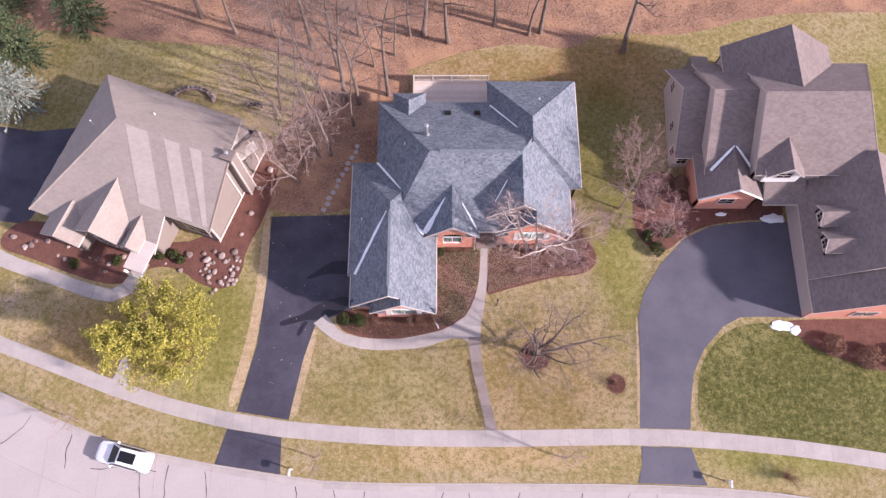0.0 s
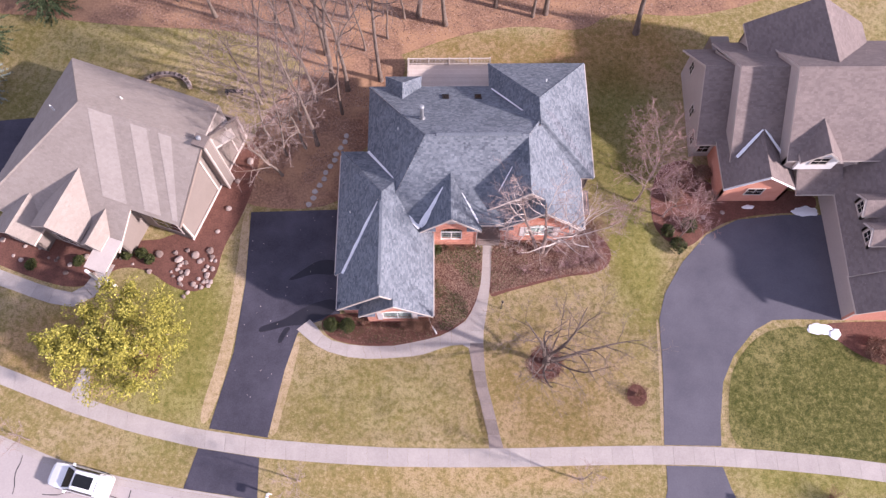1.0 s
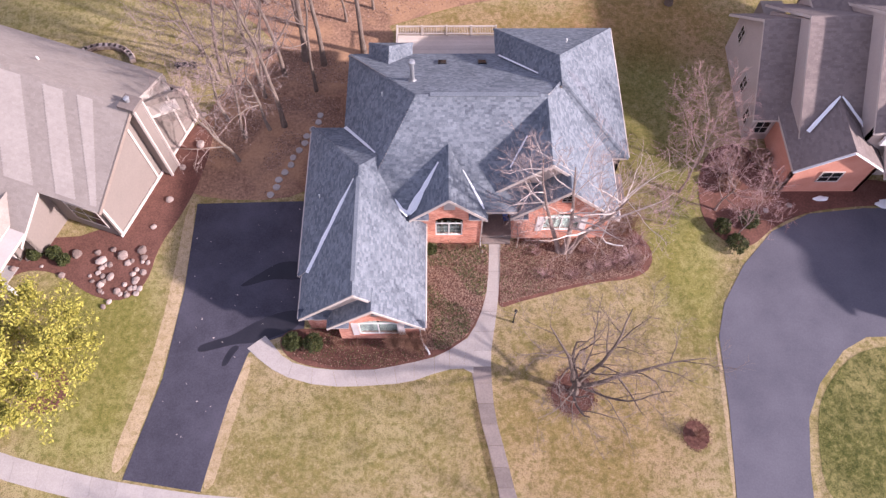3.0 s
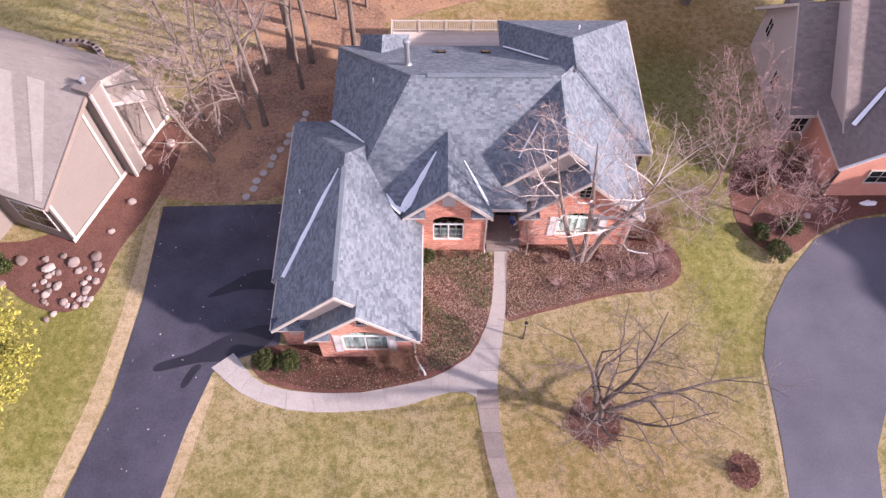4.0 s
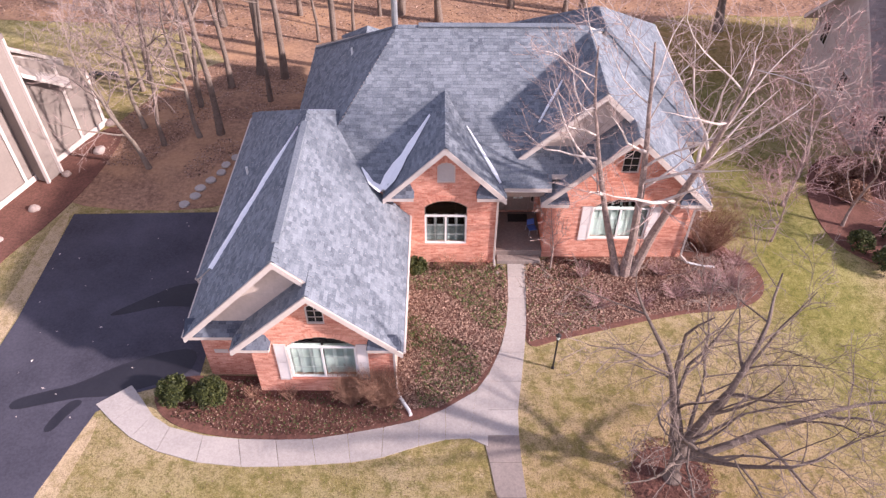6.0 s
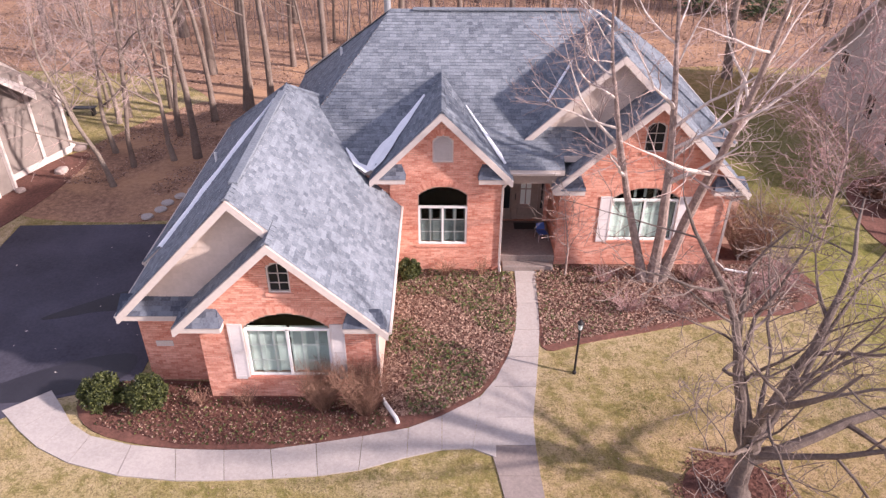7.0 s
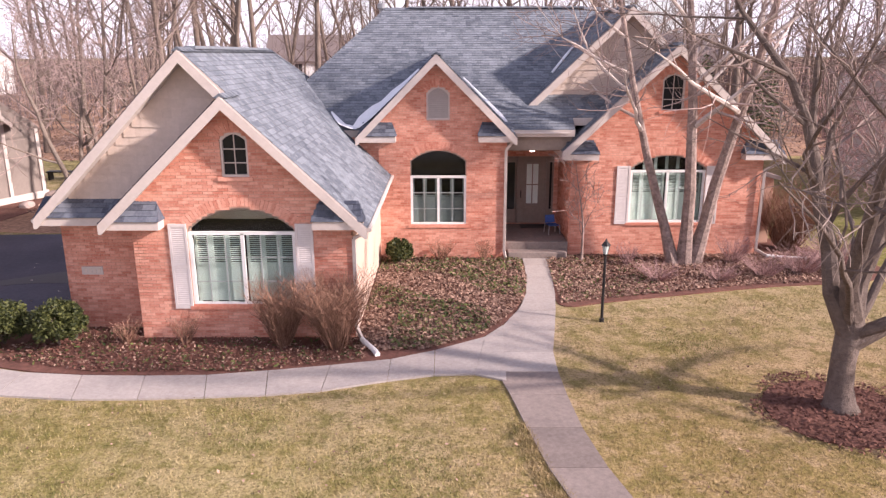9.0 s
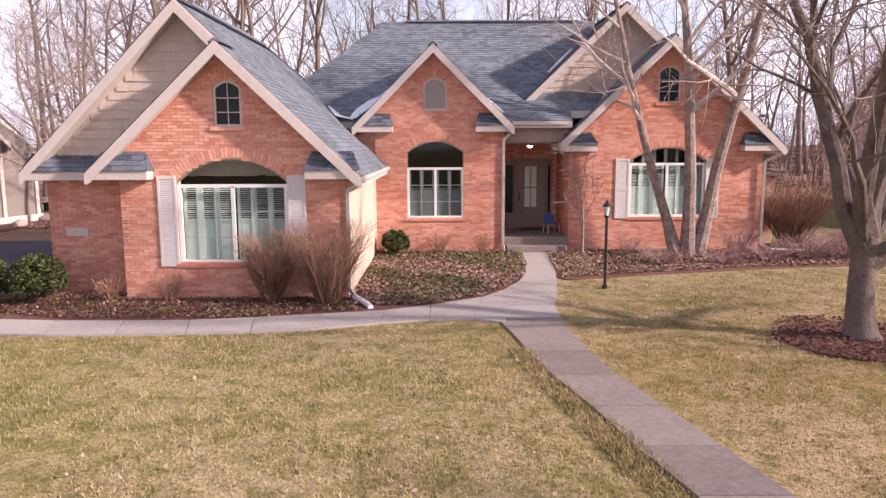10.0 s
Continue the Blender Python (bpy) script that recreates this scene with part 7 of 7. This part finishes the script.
# ---- car, mail boxes ----
def car(at):
    c = thing("car", "white parked hatchback with dark roof glass", "car")

    def shell(name, sections, material, label=""):
        bm = B()
        rings = [[bm.verts.new((x, s * w, z)) for s, w, z in ring] for x, ring in sections]
        for u, v in zip(rings, rings[1:]):
            for k in range(len(u)):
                bm.faces.new((u[k], u[(k + 1) % len(u)], v[(k + 1) % len(u)], v[k]))
        bm.faces.new(rings[0])
        bm.faces.new(rings[-1][::-1])
        ob = part(name, bm, material, c, label)
        return ob

    ring = lambda w, z0, z1, zm: [(-1, w * 0.93, z0), (1, w * 0.93, z0), (1, w, zm), (1, w * 0.92, z1), (1, w * 0.55, z1 + 0.03), (-1, w * 0.55, z1 + 0.03), (-1, w * 0.92, z1), (-1, w, zm)]
    body = [(-2.3, ring(0.7, 0.35, 0.75, 0.55)), (-2.15, ring(0.84, 0.25, 0.86, 0.6)), (-1.2, ring(0.91, 0.2, 0.94, 0.62)), (0.6, ring(0.92, 0.2, 0.94, 0.62)), (1.6, ring(0.9, 0.2, 0.86, 0.6)), (2.1, ring(0.82, 0.25, 0.74, 0.55)), (2.3, ring(0.62, 0.35, 0.62, 0.5))]
    shell("body", body, CARPAINT, "white painted body")
    cab = lambda w, z: [(-1, 0.82, 0.9), (1, 0.82, 0.9), (1, w, z), (1, w * 0.6, z + 0.04), (-1, w * 0.6, z + 0.04), (-1, w, z)]
    shell("cabin", [(-2.05, cab(0.78, 0.93)), (-1.55, cab(0.66, 1.36)), (-0.6, cab(0.65, 1.45)), (0.2, cab(0.64, 1.42)), (1.0, cab(0.78, 0.95))], CARPAINT, "white roof and pillars")
    part("windscreen", slab(B(), [(0.27, -0.56, 1.45), (0.27, 0.56, 1.45), (0.98, 0.7, 1.0), (0.98, -0.7, 1.0)], (0.02, 0, 0.03)), DARKGLASS, c, "dark windscreen")
    part("rear_window", slab(B(), [(-1.58, -0.55, 1.42), (-1.58, 0.55, 1.42), (-1.98, 0.68, 1.04), (-1.98, -0.68, 1.04)], (-0.03, 0, 0.02)), DARKGLASS, c, "dark rear window")
    part("sunroof", slab(B(), [(-1.25, -0.42, 1.475), (0.1, -0.42, 1.475), (0.1, 0.42, 1.475), (-1.25, 0.42, 1.475)], (0, 0, 0.025)), DARKGLASS, c, "dark glass roof panel")
    for s in (-1, 1):
        part("side_window", slab(B(), [(-1.5, s * 0.72, 1.3), (0.15, s * 0.7, 1.34), (0.8, s * 0.8, 0.99), (-1.8, s * 0.8, 0.99)], (0, s * 0.035, 0)), DARKGLASS, c)
        part("mirror", box(B(), 0.6, s * 0.95 - 0.1, 0.92, 0.78, s * 0.95 + 0.1, 1.06, 0.03), CARPAINT, c)
        part("headlight", box(B(), 1.98, s * 0.62 - 0.16, 0.58, 2.2, s * 0.62 + 0.16, 0.72, 0.03), GALV, c, "clear headlight")
        part("tail_light", box(B(), -2.26, s * 0.66 - 0.14, 0.66, -2.1, s * 0.66 + 0.14, 0.82, 0.03), BRICK_ONE, c, "red tail light")
        for x in (-1.4, 1.4):
            w = part("wheel", tube(B(), [(x, s * 0.7, 0.32), (x, s * 0.92, 0.32)], 0.32, 18), TYRE, c, "black tyre")
            part("rim", tube(B(), [(x, s * 0.9, 0.32), (x, s * 0.935, 0.32)], 0.2, 12), GALV, w, "silver rim")
    c.matrix_world = pose(*at)


car((-26.0, 3.0, -0.14, 0, 0, 166))


def mailbox(x, y, turn):
    m = thing("mailbox", "pale mailbox on a wooden post at the kerb", "mailbox", group="mailboxes")
    part("post", box(B(), -0.05, -0.05, 0, 0.05, 0.05, 1.05), TRIM, m)
    part("arm", box(B(), -0.04, -0.45, 0.95, 0.04, 0.1, 1.03), TRIM, m)
    b = part("box", tube(B(), [(0, -0.5, 1.15), (0, 0.02, 1.15)], 0.12, 12), WHITE, m)
    part("flag", box(B(), 0.13, -0.25, 1.15, 0.14, -0.1, 1.3), BRICK_ONE, b, "red flag")
    m.matrix_world = pose(x, y, 0, 0, 0, turn)


mailbox(-12.3, 2.0, -8)
mailbox(23.0, 1.1, -5)
for k, (x, y, w, d) in enumerate([(30.3, 24.0, 1.1, 0.4), (25.6, 24.45, 0.5, 0.2), (29.5, 14.0, 0.9, 0.45), (30.6, 13.6, 0.5, 0.4), (32.2, 26.6, 0.4, 1.0)]):
    bm = B()
    bmesh.ops.create_icosphere(bm, subdivisions=3, radius=1.0)
    for v in bm.verts:
        f = 1 + 0.35 * noise.noise(v.co * 1.7 + Vector((k * 5.0, 0, 0)))
        v.co = Vector((v.co.x * w * f, v.co.y * d * f, max(v.co.z, -0.05) * 0.1 * f))
        v.co.xy *= 1 + 0.3 * noise.noise(Vector((v.co.x * 3, v.co.y * 3, k)))
    if k == 4:
        for v in bm.verts:
            v.co.z += 3.2 + (v.co.x) * 0.75
    s = tagged(part("snow_patch", bm, SNOW), "patch of old white snow", "snow", "snow patches")
    s.location = (x, y, 0.03)

# small table and stones seen on the lawn behind
t = thing("garden_bench", "small dark bench on the back lawn", "bench")
part("seat", box(B(), -0.8, -0.2, 0.38, 0.8, 0.2, 0.45, 0.02), DARK, t)
for x in (-0.65, 0.65):
    part("leg", box(B(), x - 0.05, -0.18, 0, x + 0.05, 0.18, 0.4), DARK, t)
t.location = (-18.2, 35.7, 0)


# ---- litter and grass ----
def scatter(name, poly, count, size, material, seed, label, z=0.04, lift=0.05, skip=None):
    rg = random.Random(seed)
    xs, ys = [p[0] for p in poly], [p[1] for p in poly]
    V, F = [], []
    while len(F) < count:
        x, y = rg.uniform(min(xs), max(xs)), rg.uniform(min(ys), max(ys))
        if not any(a <= x <= b for a, b in spans(poly, y)) or (skip and skip(x, y)):
            count -= 0.3
            continue
        a = Vector((rg.gauss(0, 1), rg.gauss(0, 1), rg.gauss(0, 0.35))).normalized()
        b = a.cross(Vector((rg.gauss(0, 0.5), rg.gauss(0, 0.5), 1))).normalized()
        s = size * rg.uniform(0.5, 1.4)
        p = Vector((x, y, z + rg.random() * lift))
        k = len(V)
        V += [p - a * s, p + b * s * 0.6, p + a * s, p - b * s * 0.6]
        F.append((k, k + 1, k + 2, k + 3))
    return tagged(raw(name, V, F, material), label, "leaves", kind="stuff")


BED_A = [(-0.9, 14.0), (0.6, 14.1), (1.8, 14.9), (2.5, 16.0), (3.0, 17.2), (3.3, 19.0), (3.3, 21.0), (-0.9, 21.2)]
BED_B = [(4.1, 21.4), (3.95, 17.0), (5.0, 17.3), (8.7, 18.3), (12.4, 18.9), (13.5, 20.0), (12.4, 21.6)]
BED_C = [(-8.6, 13.7), (-6, 13.0), (-3, 13.0), (-0.6, 13.6), (-0.8, 14.7), (-5.6, 14.7), (-6, 15.3), (-7.6, 15.3)]
scatter("leaf_scatter", BED_A, 23000, 0.038, LEAF, 1, "dry brown leaves over ivy in the bed")
scatter("ivy_cover", BED_A, 3800, 0.045, IVY, 2, "low green ivy among dry leaves", 0.05, 0.1, skip=lambda x, y: noise.noise(Vector((x * 0.5, y * 0.5, 3))) < -0.05 and y < 19.6)
scatter("leaf_scatter", BED_B, 20000, 0.037, LEAF, 3, "dry brown leaves under the birch")
scatter("ivy_cover", BED_B, 1800, 0.04, IVY, 4, "low green ivy in the birch bed", skip=lambda x, y: x > 7)
scatter("leaf_scatter", BED_C, 2200, 0.032, LEAF, 5, "dry leaves on dark mulch")
scatter("ivy_cover", BED_C, 1200, 0.04, IVY, 6, "low green ivy on dark mulch")
scatter("leaf_scatter", [(-17, 25), (-8.4, 24.8), (-7.8, 29), (-5.9, 31), (-6, 36), (-11.5, 38), (-14, 36), (-16, 32)], 9000, 0.05, LEAF, 7, "russet leaves under trees", 0.02, 0.02, skip=lambda x, y: noise.noise(Vector((x * 0.4, y * 0.4, 7))) > (y - 30) * 0.06)
scatter("leaf_scatter", [(-30, 44), (-12, 40), (-4, 40.5), (4, 43), (14, 43), (30, 46), (34, 62), (-34, 62)], 34000, 0.075, LEAF, 8, "russet leaves on the woodland floor", 0.02, 0.02)


def grass(name, poly, count, h, seed, label, material, skip=None):
    rg = random.Random(seed)
    xs, ys = [p[0] for p in poly], [p[1] for p in poly]
    V, F = [], []
    for _ in range(count):
        x, y = rg.uniform(min(xs), max(xs)), rg.uniform(min(ys), max(ys))
        if not any(a <= x <= b for a, b in spans(poly, y)) or (skip and skip(x, y)):
            continue
        w = rg.uniform(0, 6.28)
        hh = h * rg.uniform(0.5, 1.3) * (0.7 + 0.6 * noise.noise(Vector((x * 0.8, y * 0.8, 0))))
        dx, dy = math.cos(w), math.sin(w)
        l1, l2 = rg.gauss(0, 0.5) * hh, rg.gauss(0, 0.5) * hh
        k = len(V)
        V += [(x - dx * 0.006, y - dy * 0.006, 0.0), (x + dx * 0.006, y + dy * 0.006, 0.0), (x + l1, y + l2, hh)]
        F.append((k, k + 1, k + 2))
    return tagged(raw(name, V, F, material), label, "grass", kind="stuff")


on_ring = lambda x, y: (x - 7.95) ** 2 + (y - 11.4) ** 2 < 1.7
grass("lawn_grass", [(-12.4, 9.5), (-12.6, 6.4), (-8, 5.7), (3.3, 5.4), (2.9, 8), (2.4, 10.4), (2.1, 12.4), (1.5, 12.75), (-0.3, 12.4), (-2.3, 11.9), (-5.8, 11.7), (-8.7, 12.2), (-10.8, 13.6)], 80000, 0.06, 21, "short tan and olive winter grass", BLADE)
grass("lawn_grass", [(4.7, 5.5), (15.8, 5.5), (16.5, 12), (16.0, 17), (13.8, 20), (13.4, 19), (12.2, 18.5), (8.7, 18.0), (5.0, 17.0), (3.8, 16.4), (3.4, 13), (3.4, 11), (3.9, 8.6)], 90000, 0.06, 22, "short tan and olive winter grass", BLADE, on_ring)

ring = lambda x, y, r: [(x + r * math.cos(k * 0.524) * (1 + 0.1 * math.sin(k * 2.3)), y + r * math.sin(k * 0.524) * (1 + 0.1 * math.sin(k * 2.3))) for k in range(12)]
scatter("mulch_chips", ring(7.95, 11.4, 1.5), 3200, 0.035, MULCH, 31, "loose reddish bark chips round the yard tree")
scatter("mulch_chips", BED_C, 6500, 0.03, MULCH, 32, "loose bark chips in the bed")
scatter("mulch_chips", ring(14.75, 8.95, 0.95), 700, 0.04, MULCH, 33, "loose bark chips round a shrub")
scatter("leaf_scatter", [(-15.5, 23.8), (-8.4, 24), (-8.4, 16), (-12.2, 12), (-13, 7), (-16.8, 7.5), (-15.6, 18)], 45, 0.05, TRIM, 34, "pale leaves blown over the driveway", 0.025, 0.01)
scatter("leaf_scatter", [(-12.4, 9.5), (-8, 5.9), (3.2, 5.6), (2.2, 10.4), (1.0, 12.2), (-8, 11.8)], 420, 0.03, LEAF, 35, "stray dry leaves on the lawn", 0.05, 0.02)
scatter("leaf_scatter", [(4.9, 5.7), (15.6, 5.7), (16, 15), (12, 18), (5, 16.6), (3.8, 13)], 500, 0.03, LEAF, 36, "stray dry leaves on the lawn", 0.05, 0.02)
thin_rnd = random.Random(52)
thin = lambda cx, cy, r: (lambda x, y: thin_rnd.random() < ((x - cx) ** 2 + (y - cy) ** 2) / (r * r) + 0.25 * noise.noise(Vector((x * 2, y * 2, 1))) + 0.15)
for cx, cy, r, k in ((-4.7, 8.4, 1.3, 41), (-6.7, 9.0, 1.0, 42), (0.4, 9.6, 1.3, 45), (1.2, 8.0, 1.0, 46), (-2.4, 11.0, 1.2, 47), (-9.0, 10.0, 1.6, 48), (6.2, 14.5, 1.2, 49), (12.0, 15.0, 2.0, 50)):
    grass("green_tuft", ring(cx, cy, r), int(2600 * r * r), 0.055, k, "sparse greener grass in the winter lawn", GREENBLADE, thin(cx, cy, r))
grass("lawn_edge", [(3.62, 5.4), (3.27, 7.0), (3.02, 8.3), (2.67, 9.6), (2.4, 11), (2.1, 11), (2.3, 9.5), (2.6, 8.1), (2.8, 7), (3.1, 5.5)], 26000, 0.085, 51, "tan grass overhanging the edge of the walk", BLADE)
grass("lawn_edge", [(16.9, 10), (17.15, 14.9), (17.9, 17), (19.6, 19.7), (19.2, 20.2), (17.3, 17.5), (16.4, 14.9), (16.0, 6), (16.4, 6)], 26000, 0.09, 43, "longer olive grass along the driveway edge", GREENBLADE)
grass("lawn_edge", [(21.0, 5.3), (21.7, 9.9), (22.8, 11.7), (24.6, 13.5), (26.5, 14.3), (30, 14.3), (33, 12), (36, 10), (36, 3.6), (29, 4.5), (24, 5.0)], 60000, 0.1, 44, "green grass inside the curve of the driveway", GREENBLADE)
